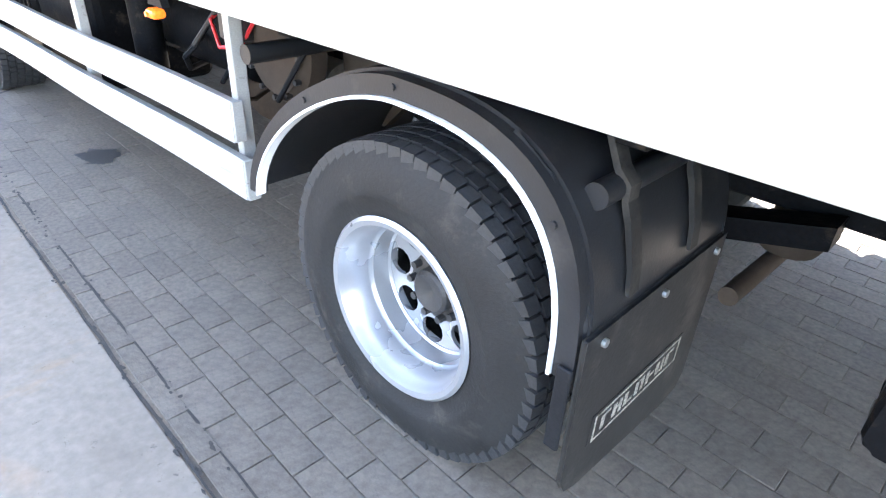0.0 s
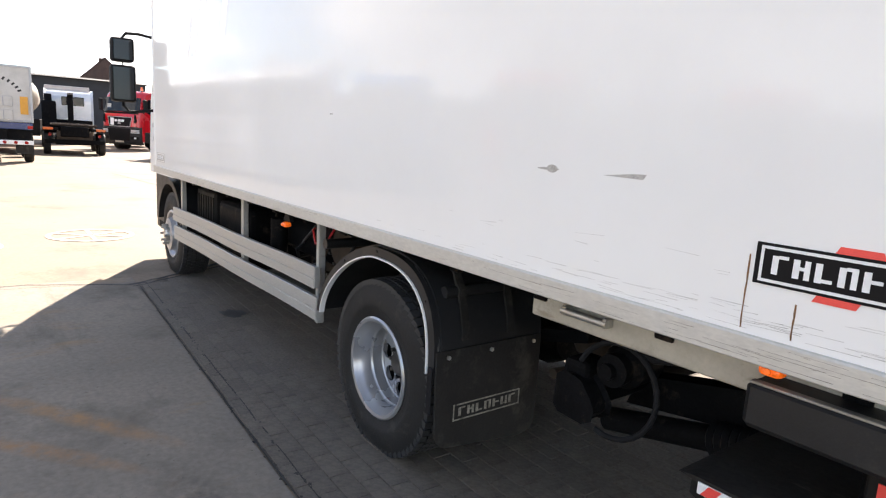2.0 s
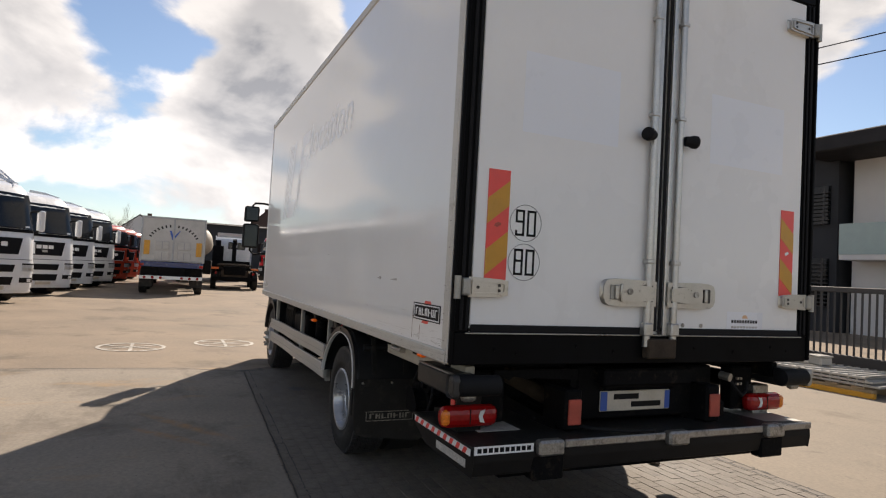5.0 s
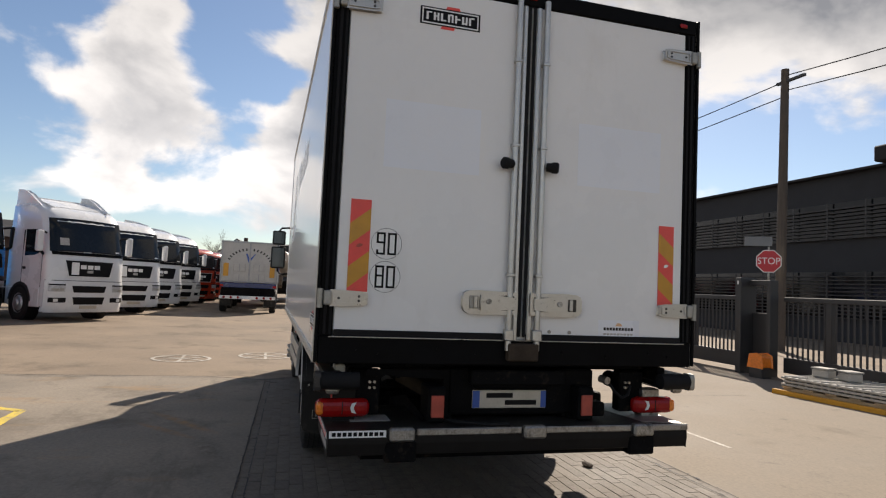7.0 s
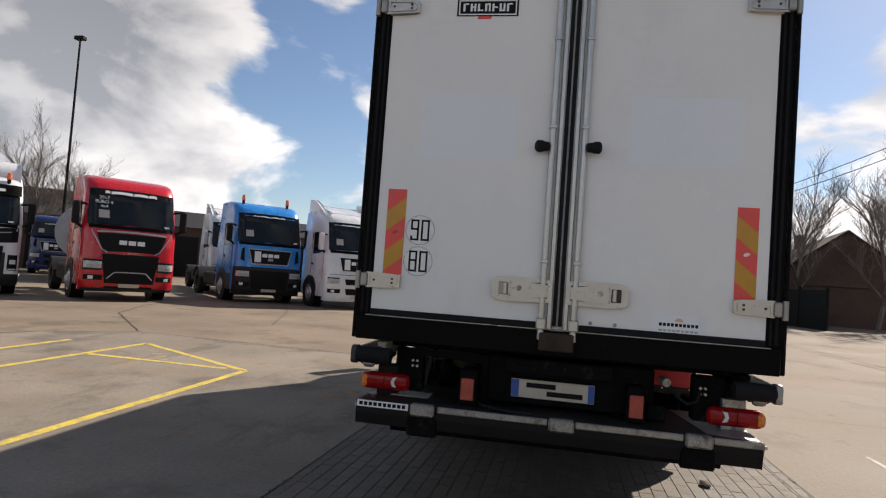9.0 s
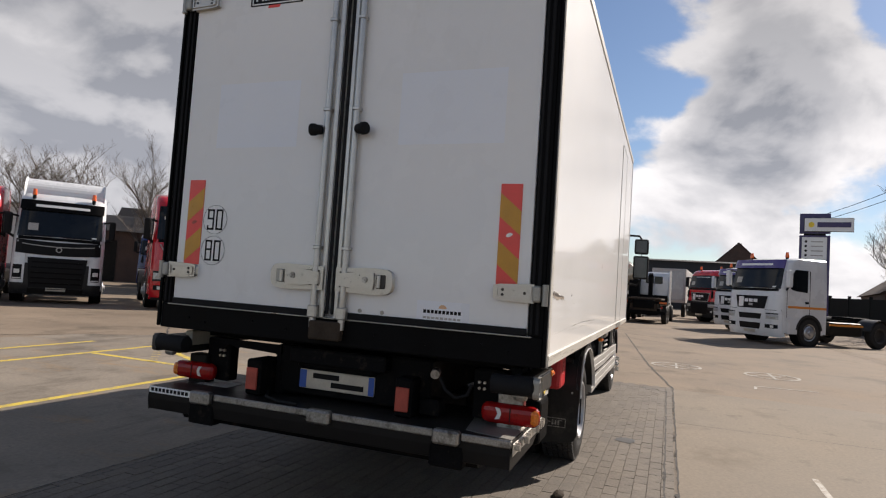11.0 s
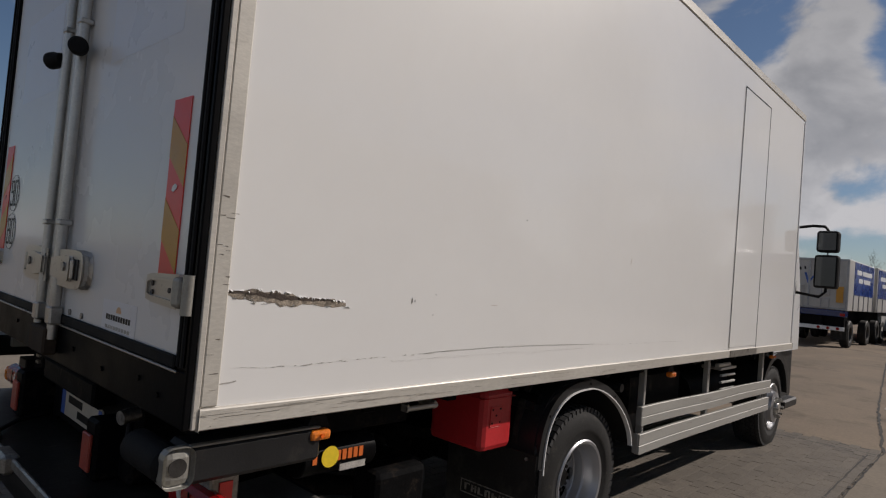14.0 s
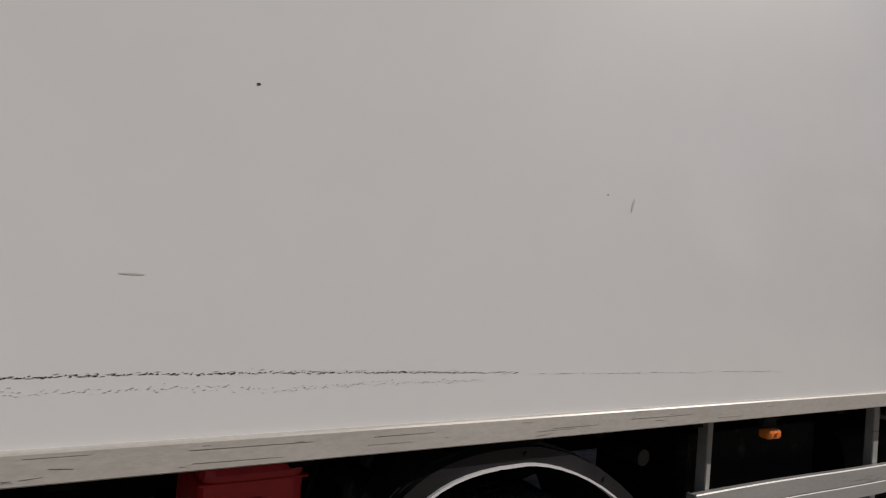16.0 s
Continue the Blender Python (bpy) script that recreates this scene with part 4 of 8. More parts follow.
part("scratch", flat([(-0.94, 1.432), (-0.81, 1.429), (-0.80, 1.443), (-0.84, 1.442)], ml @ Matrix.Translation((0, 0, 0.0004)), 0.0005), M["smudge"], body)
barred_logo(body, ml @ Matrix.Translation((-0.312, 1.275, 0.0004)), 0.37, 0.092, M["ink"], M["sign"], M["markred"])
barred_logo(body, ml @ Matrix.Translation((-6.2, 1.20, 0.0004)), 0.3, 0.085, M["smudge"], M["sign"])
for x, z0, z1 in ((-0.51, 1.12, 1.29), (-0.40, 1.12, 1.20)):
    pts_l = [(x - 0.0008 - 0.0016 * abs(math.sin(k * 1.9)), z0 + (z1 - z0) * k / 8) for k in range(9)]
    pts_r = [(x + 0.0007 + 0.0018 * abs(math.sin(k * 2.7 + 1)), z0 + (z1 - z0) * k / 8) for k in range(9)]
    part("rust_run", flat(pts_r + pts_l[::-1], ml @ Matrix.Translation((0, 0, 0.0003)), 0.0004), M["rustrun"], body, "thin brown rust run")
letters("lettering", "location", 0.52, ml @ Matrix.Translation((-2.88, 2.77, 0.0012)) @ pose(0, 0, 0, 0, 0, 0) @ Matrix(((1, 0.25, 0, 0), (0, 1, 0, 0), (0, 0, 1, 0), (0, 0, 0, 1))),
               M["print"], body, 0.0004, "faint pale italic lettering")
bm = bmesh.new()
for k in range(3):
    x = -5.2 + k * 0.10
    flat([(x, 2.05), (x + 0.05, 2.05), (x + 0.35, 2.93), (x + 0.30, 2.93)], ml @ Matrix.Translation((0, 0, 0.0005)), 0.0006, bm)
flat([(-4.88, 2.05), (-4.45, 2.05), (-4.40, 2.25), (-4.72, 2.25), (-4.50, 2.93), (-4.62, 2.93)], ml @ Matrix.Translation((0, 0, 0.0005)), 0.0006, bm)
flat([(-4.36, 2.12), (-4.24, 2.12), (-4.10, 2.55), (-3.9, 2.55), (-3.86, 2.68), (-4.06, 2.68), (-4.02, 2.8), (-3.78, 2.8), (-3.74, 2.93), (-4.12, 2.93)], ml @ Matrix.Translation((0, 0, 0.0005)), 0.0006, bm)
part("emblem", bm, M["print"], body, "faint pale slanted emblem")

# fine scratches low on the left wall
rnd = random.Random(31)
bm = bmesh.new()
for k in range(110):
    x, z = -rnd.expovariate(1.3) - 0.02, rnd.uniform(1.115, 1.16) if k % 3 else rnd.uniform(1.12, 1.27)
    if x < -3.2:
        continue
    w, h, t_ = rnd.uniform(0.01, 0.11), rnd.uniform(0.0004, 0.0014), rnd.uniform(-0.06, 0.06)
    flat([(x - w, z - w * t_), (x, z), (x, z + h), (x - w, z + h * 0.4 - w * t_)], ml @ Matrix.Translation((0, 0, 0.0003)), 0.0004, bm)
sw_ = part("scratching", bm, M["smudge"], body, "fine grey scratches low on the wall")
sw_["kind"] = "stuff"

# scuffs along the metal edges
for side, seed in ((-1, 5), (1, 6)):
    rnd = random.Random(seed)
    bm = bmesh.new()
    mm_ = ml if side < 0 else mr
    sx = 1 if side < 0 else -1
    for k in range(56):
        x = -rnd.expovariate(1.1) if k % 3 else -rnd.uniform(0, 6.3)
        if x < -6.3:
            continue
        z, w, h = rnd.uniform(1.056, 1.098), rnd.choice((0.02, 0.05, 0.12, 0.3)) * rnd.uniform(0.4, 1.0), rnd.uniform(0.0003, 0.0010)
        t_ = rnd.uniform(-0.01, 0.01) if w > 0.06 else rnd.uniform(-0.1, 0.1)
        flat([(sx * (x - w), z - w * t_), (sx * x, z), (sx * x, z + h), (sx * (x - w), z + h * 0.4 - w * t_)][::sx], mm_ @ Matrix.Translation((0, 0, 0.0125)), 0.0005, bm)
    for k in range(18):
        z, w, h = rnd.uniform(1.12, 1.7) if k % 3 else rnd.uniform(1.12, 3.3), rnd.uniform(0.005, 0.028), rnd.uniform(0.0004, 0.0014)
        x = -0.03 - rnd.uniform(0, 0.045)
        flat([(sx * (x - w * 0.6), z + rnd.uniform(-0.004, 0.004)), (sx * min(x + w * 0.4, -0.03), z), (sx * min(x + w * 0.4, -0.03), z + h), (sx * (x - w * 0.6), z + h)][::sx], mm_ @ Matrix.Translation((0, 0, 0.0095)), 0.0005, bm)
    sc_ = part("scuffing", bm, M["scuff"], body, "dark scuffs along the metal edge")
    sc_["kind"] = "stuff"

# side door in the right wall
sd = part("side_door", box(-5.19, -4.485, BY + 0.0005, BY + 0.004, 1.13, 3.28), M["panel"], body, "flush white side door with dark joints")
for r in (rect(5.19, 5.202, 1.0, 3.288), rect(4.473, 4.481, 1.06, 3.288), rect(4.481, 5.19, 3.280, 3.290)):
    part("gap", flat([(-p[0], p[1]) for p in r][::-1], Matrix.Translation((0, BY + 0.0042, 0)) @ Matrix(((1, 0, 0, 0), (0, 0, 1, 0), (0, 1, 0, 0), (0, 0, 0, 1))), 0.001), M["ink"], sd)
part("door_sill", box(-5.19, -4.485, BY + 0.0125, BY + 0.017, 1.05, 1.105), M["steel"], sd)

# wheels


def wheel_parts(parent, cx, cy, cz, side, R, dish, tread=True, width=0.28):
    """One tyre and rim; side is +1 or -1 along y for the outer face."""
    m = Matrix.Translation((cx, cy, cz)) @ facing(0, 0, 0, (0, side, 0))
    rr = 0.236
    prof = [(rr, -width), (rr + 0.05, -width - 0.005), (R - 0.09, -width - 0.012), (R - 0.03, -width + 0.005), (R - 0.014, -width + 0.03), (R - 0.016, -0.05), (R - 0.020, -0.014), (R - 0.045, -0.004),
            (R - 0.064, 0.002), (R - 0.09, 0.006), (R - 0.12, 0.009), (rr + 0.055, 0.006), (rr + 0.05, 0.002), (rr + 0.022, 0.0), (rr, -0.014)]
    bm = lathe(prof, m, 64)
    for v in bm.verts:      # flattened where it carries the load
        if v.co.z < 0.006:
            v.co.y += 0.25 * (v.co.z - 0.006) * -side
            v.co.z = 0.006
    ty = part("tyre", bm, M["tyre"], parent, soft=True)
    if tread:
        bm = bmesh.new()
        n = 62
        for row, (h0, h1) in enumerate([(-width + 0.012 + q * 0.0442, -width + 0.051 + q * 0.0442) for q in range(6)]):
            for k in range(n):
                a0 = (k + 0.5 * (row % 2)) * math.tau / n
                a1 = a0 + math.tau / n * 0.84
                vs = []
                for r_ in (R - (0.034 if row == 5 else 0.02), R):
                    for a, h in ((a0, h0), (a1, h0 + 0.004), (a1, h1), (a0, h1 - 0.004)):
                        rr_ = r_ - (0.005 if (row == 5 and h > -0.03) or (row == 0 and h < -width + 0.02) else 0)
                        vs.append(bm.verts.new(m @ Vector((rr_ * math.cos(a), rr_ * math.sin(a), h))))
                for f in ((4, 5, 6, 7), (0, 1, 5, 4), (1, 2, 6, 5), (2, 3, 7, 6), (3, 0, 4, 7)):
                    bm.faces.new([vs[i] for i in f])
        for v in bm.verts:
            v.co.z = max(v.co.z, 0.005)
        part("tread", bm, M["tread"], ty)
    if dish > 0:      # deep dish of a twin rear wheel
        rp = [(rr + 0.013, 0.0), (rr + 0.004, 0.008), (rr - 0.010, 0.004), (rr - 0.016, -0.012), (rr - 0.022, -0.030), (rr - 0.028, -0.040), (rr - 0.031, -0.082), (rr - 0.033, -0.090), (rr - 0.039, -0.096),
              (rr - 0.042, -dish + 0.014), (rr - 0.044, -dish), (rr - 0.050, -dish - 0.006), (rr - 0.052, -dish - 0.03), (rr, -dish - 0.06), (rr, -0.02)]
        rm = part("rim", lathe(rp, m, 64), M["rim"], parent, "silver-painted dished steel rim", soft=True)
        holes = [(0.149 * math.cos(a), 0.149 * math.sin(a), 0.040) for a in [k * math.tau / 8 + 0.68 for k in range(8)]]
        part("disc", holed_disc(0.205, holes, m @ Matrix.Translation((0, 0, -dish - 0.022)), 0.012), M["rim"], rm)
        part("hub", lathe([(0.0, -dish + 0.012), (0.052, -dish + 0.030), (0.060, -dish + 0.022), (0.064, -dish - 0.004), (0.098, -dish - 0.008), (0.098, -dish - 0.020), (0.0, -dish - 0.022)], m, 24, closed=False), M["hub"], rm)
        for k in range(10):
            a = k * math.tau / 10
            c = Vector((0.084 * math.cos(a), 0.084 * math.sin(a), 0))
            part("wheel_nut", rod(m @ (c + Vector((0, 0, -dish - 0.016))), m @ (c + Vector((0, 0, -dish + 0.018))), 0.011, 6), M["hub"], rm)
        part("drum", lathe([(0.0, -dish - 0.09), (0.19, -dish - 0.09), (0.19, -dish - 0.2), (0.0, -dish - 0.2)], m, 24, closed=False), M["hub"], rm)
    else:             # outward front wheel
        rp = [(rr + 0.013, 0.0), (rr + 0.004, 0.008), (rr - 0.012, 0.003), (rr - 0.03, -0.03), (rr - 0.06, -0.03), (0.16, 0.035), (0.11, 0.045), (0.11, 0.02), (rr, -0.06)]
        rm = part("rim", lathe(rp, m, 48), M["rim"], parent, "silver steel front rim", soft=True)
        part("hub", lathe([(0.0, 0.075), (0.05, 0.075), (0.065, 0.06), (0.07, 0.03), (0.115, 0.03), (0.115, 0.015), (0.0, 0.015)], m, 24, closed=False), M["chrome"], rm)
        for k in range(8):
            a = k * math.tau / 8
            c = Vector((0.094 * math.cos(a), 0.094 * math.sin(a), 0))
            part("wheel_nut", rod(m @ (c + Vector((0, 0, 0.03))), m @ (c + Vector((0, 0, 0.095))), 0.012, 6), M["chrome"], rm)
    return ty


RW, FW, WR, HUB = -2.26, -6.50, 0.432, 0.405
REAR_X = {-1: -2.245, 1: -2.385}
for side in (-1, 1):
    wl_ = part("rear_wheel", rod((RW, side * 0.75, HUB), (RW, side * 1.0, HUB), 0.06, 16), M["black"], lorry, "twin rear wheel with block-tread tyres")
    wheel_parts(wl_, REAR_X[side], side * 1.205, HUB + 0.006, side, WR, 0.145)
    wheel_parts(wl_, REAR_X[side], side * 0.885, HUB, side, WR, 0.13, tread=False)
    wf = part("front_wheel", rod((FW, side * 0.75, HUB), (FW, side * 1.0, HUB), 0.06, 16), M["black"], lorry, "front wheel with a silver steel rim")
    wheel_parts(wf, FW, side * 1.14, HUB, side, WR, 0.0)
part("rear_axle", rod((RW, -0.85, HUB), (RW, 0.85, HUB), 0.085, 16), M["black"], lorry)
part("front_axle", box(FW - 0.06, FW + 0.06, -0.9, 0.9, 0.36, 0.46, 0.02), M["black"], lorry)
part("axle_casing", lathe([(0.0, -0.2), (0.13, -0.18), (0.19, -0.06), (0.19, 0.06), (0.13, 0.18), (0.0, 0.2)], Matrix.Translation((RW, 0, WR)) @ facing(0, 0, 0, (1, 0, 0)), 20, closed=False), M["black"], lorry, soft=True)

# mudguards and flaps
AX, AZ = -2.195, 0.562      # foot of the arch's crown


def arch(grow, shift=0.0):
    """Outline of a mudguard: a slow rise in front, squarer behind."""
    pts = []
    for k in range(31):
        a = math.pi * (1 - k / 30)
        rx, rz, n_ = (0.555 + grow, 0.40 + grow, 1.62) if math.cos(a) < 0 else (0.43 + grow, 0.40 + grow, 2.8)
        c, s_ = abs(math.cos(a)) ** (2 / n_), abs(math.sin(a)) ** (2 / n_)
        pts.append((AX + shift + math.copysign(rx * c, math.cos(a)), AZ + rz * s_))
    return pts


for side in (-1, 1):
    sh = REAR_X[side] - REAR_X[-1]
    fd = part("mudguard", ring_strip(arch(0.045, sh), arch(0.057, sh), side * 0.66, side * 1.225), M["fender"], lorry, "arched dark plastic mudguard with a pale edge", soft=True)
    part("lip", ring_strip(arch(0.008, sh), arch(0.050, sh), side * 1.226, side * 1.258), M["fender"], fd, soft=True)
    part("pale_edge", ring_strip(arch(0.000, sh), arch(0.007, sh), side * 1.238, side * 1.266), M["white"], fd, "pale rubber edging")
    for k in (9, 15, 24):
        p = arch(0.03, sh)[k]
        part("rivet", rod((p[0], side * 1.258, p[1]), (p[0], side * 1.263, p[1]), 0.007, 8), M["fender"], fd)
    fx = -1.712 + sh
    part("back_panel", prism([(fx - 0.002, 0.585), (fx - 0.004, 0.68), (fx - 0.045, 0.80), (fx - 0.125, 0.925), (fx - 0.20, 0.975), (fx - 0.22, 0.96), (fx - 0.145, 0.905), (fx - 0.066, 0.79), (fx - 0.026, 0.67), (fx - 0.024, 0.585)], "y", side * 0.67, side * 1.235, bevel=0.006), M["fender"], fd, soft=True)
    part("back_roll", pipe([(fx - 0.030, side * 1.222, 0.59), (fx - 0.034, side * 1.222, 0.68), (fx - 0.072, side * 1.222, 0.79), (fx - 0.145, side * 1.222, 0.895)], 0.034, 14), M["fender"], fd, soft=True)
    flp = part("mud_flap", prism([(side * 0.675, 0.665), (side * 1.255, 0.665), (side * 1.245, 0.30), (side * 1.225, 0.262), (side * 1.18, 0.245), (side * 0.76, 0.20), (side * 0.70, 0.212), (side * 0.676, 0.25)], "x", fx + 0.002, fx + 0.014, bevel=0.003), M["flap"], lorry, "dusty black rubber mud flap with a faded badge")
    barred_logo(flp, facing(fx + 0.0145, side * 0.972, 0.392, (1, 0, 0)), 0.40, 0.085, M["flap"], M["fadedprint"], frame_only=True)
    for y in (0.72, 0.97, 1.2):
        part("bolt", rod((fx + 0.014, side * y, 0.64), (fx + 0.022, side * y, 0.64), 0.009, 8), M["chrome"], flp)
    for y in (0.86, 1.11):
        part("strap", prism([(fx + 0.002, 0.70), (fx + 0.010, 0.70), (fx + 0.004, 0.76), (fx - 0.018, 0.845), (fx - 0.030, 0.875), (fx - 0.030, 0.905), (fx - 0.055, 0.93), (fx - 0.09, 1.0), (fx - 0.10, 0.995), (fx - 0.068, 0.925), (fx - 0.046, 0.895), (fx - 0.040, 0.865), (fx - 0.028, 0.835), (fx - 0.006, 0.755)], "y", side * (y - 0.018), side * (y + 0.018)), M["flap"], fd)
    part("stay_tube", rod((fx - 0.062, side * 0.5, 0.893), (fx - 0.062, side * 1.185, 0.893), 0.0245, 18), M["fender"], fd, soft=True)
    part("stay_tube", rod((RW - 0.66, side * 0.5, 0.90), (RW - 0.66, side * 1.16, 0.90), 0.028, 14), M["fender"], fd, soft=True)
    part("flap_edge", box(fx - 0.03, fx + 0.001, side * 1.262, side * 1.272, 0.40, 0.60, 0.003), M["rubber"], flp)

# side guards
for side in (-1, 1):
    xr = -2.93 if side < 0 else -3.12
    sgd = part("side_guard", box(xr - (0.092 if side < 0 else 0.155), xr - (0.06 if side < 0 else 0.125), side * 1.12, side * 1.165, 0.42, 1.02, 0.004), M["rail"], lorry, "aluminium side guard of two long planks")
    for z0, z1, off in ((0.638, 0.765, -0.03), (0.46, 0.592, 0.0)):
        zc = (z0 + z1) / 2
        prof = [(side * 1.17, z0 + 0.012), (side * 1.205, z0), (side * 1.205, z0 + 0.052), (side * 1.200, z0 + 0.056), (side * 1.205, z0 + 0.060), (side * 1.205, z1 - 0.004), (side * 1.201, z1), (side * 1.17, z1 - 0.006),
                (side * 1.17, z1 - 0.014), (side * 1.195, z1 - 0.01), (side * 1.195, z0 + 0.01), (side * 1.17, z0 + 0.02)]
        bm = bmesh.new()
        loops = []
        for k in range(17):
            f = k / 16
            x = xr + off + (-6.12 - xr) * f
            dent = -0.05 * max(0.0, 0.22 - f) ** 1.5 if side > 0 and z0 < 0.5 else 0.002 * math.sin(f * 11)
            loops.append([bm.verts.new((x, p[0] + dent * side * -1.5, p[1] - 0.035 * f + dent)) for p in prof])
        for a, b in zip(loops, loops[1:]):
            for k in range(len(prof)):
                bm.faces.new((a[k], a[(k + 1) % len(prof)], b[(k + 1) % len(prof)], b[k]))
        bm.faces.new(loops[0]), bm.faces.new(loops[-1][::-1])
        pl = part("plank", bm, M["rail"], sgd)
        part("end_cap", box(xr + off - 0.004, xr + off + 0.006, side * 1.165, side * 1.203, z0 + 0.002, z1 - 0.002, 0.003), M["rail"], pl)
    for x in (xr - 1.35, -6.0):
        part("upright", box(x - 0.025, x + 0.025, side * 1.125, side * 1.165, 0.42, 1.02, 0.004), M["rail"], sgd)

# lamps on the sides
for x, y, z, lit_ in ((-3.28, -1.245, 0.962, 1), (-0.443, -1.262, 1.032, 1), (-3.50, 1.245, 0.965, 0), (-0.49, 1.25, 0.962, 0), (-6.2, 1.2, 0.96, 0)):
    side = 1 if y > 0 else -1
    lm = part("side_marker", box(x - 0.027 - 0.015 * (side > 0), x + 0.027 + 0.015 * (side > 0), y - side * 0.03, y + side * 0.018, z - 0.015 - 0.004 * (side > 0), z + 0.015 + 0.004 * (side > 0), 0.013, segs=2), M["amber"] if lit_ else M["orangelens"], lorry, "lit amber side marker lamp" if lit_ else "orange side marker lamp")
    part("bracket", prism([(x - 0.05, z + 0.02), (x + 0.05, z + 0.02), (x + 0.03, z + 0.06), (x - 0.03, z + 0.06)], "y", y - side * 0.032, y - side * 0.008), M["rubber"], lm)
    part("bulb", rod((x, y + side * 0.02, z), (x, y + side * 0.025, z), 0.008, 8), M["amber"], lm)

# chassis
ch = part("chassis", box(-7.2, -0.16, -0.46, -0.39, 0.68, 0.98, 0.006), M["black"], lorry, "black steel chassis with cross members")
part("chassis_rail", box(-7.2, -0.16, 0.39, 0.46, 0.68, 0.98, 0.006), M["black"], ch)
for x in (-0.22, -1.2, -3.0, -4.1, -5.2, -6.2):
    part("cross_member", box(x - 0.04, x + 0.04, -0.389, 0.389, 0.74, 0.93, 0.01), M["black"], ch)
for k in range(13):
    x = -0.3 - k * 0.48
    part("floor_bearer", box(x - 0.03, x + 0.03, -1.17, 1.17, 0.985, 1.038, 0.004), M["black"], ch)
for side in (-1, 1):
    part("floor_beam", box(-1.30 if side < 0 else -1.0, -0.10, side * 1.10, side * 1.16, 0.925, 1.022, 0.006), M["cream"] if side < 0 else M["black"], ch, "cream steel floor beam" if side < 0 else "")
    part("spring", prism([(RW - 0.75, 0.66), (RW - 0.3, 0.54), (RW, 0.50), (RW + 0.3, 0.54), (RW + 0.75, 0.66), (RW + 0.75, 0.72), (RW + 0.3, 0.60), (RW, 0.57), (RW - 0.3, 0.60), (RW - 0.75, 0.72)], "y", side * 0.48, side * 0.57), M["black"], ch)
    hd = part("grab_rail", rod((-0.955, side * 1.19, 0.985), (-1.135, side * 1.19, 0.985), 0.0125, 14), M["chrome"], ch, "short chromed grab rail", soft=True)
    for x in (-0.965, -1.125):
        part("mount", box(x - 0.008, x + 0.008, side * 1.10, side * 1.198, 0.970, 1.003, 0.004), M["castalu"], hd)
# tanks and boxes between the axles
part("air_tank", lathe([(0.0, -0.36), (0.10, -0.35), (0.14, -0.30), (0.14, 0.30), (0.10, 0.35), (0.0, 0.36)], Matrix.Translation((-3.75, -0.78, 0.78)) @ facing(0, 0, 0, (1, 0, 0)), 24, closed=False), M["black"], ch, soft=True)
part("fuel_tank", box(-5.15, -4.4, -1.08, -0.52, 0.42, 0.92, 0.06, segs=3), M["black"], ch, "black fuel tank")
part("battery_box", box(-5.85, -5.3, -1.06, -0.5, 0.44, 0.95, 0.02), M["beam"], ch)
for k in range(7):
    part("rib", box(-5.8 + k * 0.075, -5.77 + k * 0.075, -1.072, -1.058, 0.5, 0.9, 0.004), M["beam"], ch)
part("disc_cover", lathe([(0.0, 0.03), (0.14, 0.03), (0.17, 0.0), (0.17, -0.06), (0.0, -0.06)], Matrix.Translation((-3.08, -0.95, 0.86)) @ facing(0, 0, 0, LEFT), 28, closed=False), M["dust"], ch, "dusty flanged cover", soft=True)
for k in range(12):
    a = k * math.tau / 12
    part("bolt", rod((-3.08 + 0.15 * math.cos(a), -0.97, 0.86 + 0.15 * math.sin(a)), (-3.08 + 0.15 * math.cos(a), -0.99, 0.86 + 0.15 * math.sin(a)), 0.010, 6), M["hub"], ch)
part("brake_chamber", rod((-3.3, -0.72, 0.7), (-3.05, -0.72, 0.7), 0.09, 18), M["cream"], ch, soft=True)
part("cable", pipe([(-3.15, -0.98, 0.95), (-3.2, -1.02, 0.85), (-3.32, -1.03, 0.83), (-3.42, -1.0, 0.9), (-3.45, -0.9, 0.96)], 0.007, 6), M["red"], ch)
part("hose", pipe([(-3.5, -0.9, 0.96), (-3.52, -1.0, 0.82), (-3.62, -1.02, 0.74), (-3.75, -0.95, 0.66), (-3.9, -0.8, 0.64)], 0.012, 6), M["rubber"], ch)
part("dust_plate", prism([(-2.95, 0.66), (-2.95, 0.98), (-2.6, 1.0), (-2.6, 0.80), (-2.75, 0.66)], "y", -0.80, -0.76), M["dust"], ch, "dusty brown plate")
part("drum", lathe([(0.0, -0.14), (0.15, -0.14), (0.17, -0.10), (0.17, 0.10), (0.15, 0.14), (0.0, 0.14)], Matrix.Translation((-3.55, -0.62, 0.62)) @ facing(0, 0, 0, (0.2, -1, 0)), 24, closed=False), M["dust"], ch, "dusty brown drum", soft=True)
part("filter_can", rod((-3.98, -1.0, 0.62), (-3.98, -1.0, 0.90), 0.06, 16), M["black"], ch, soft=True)
part("junction_box", box(-3.30, -3.18, -1.04, -0.96, 0.86, 0.97, 0.012), M["hub"], ch)
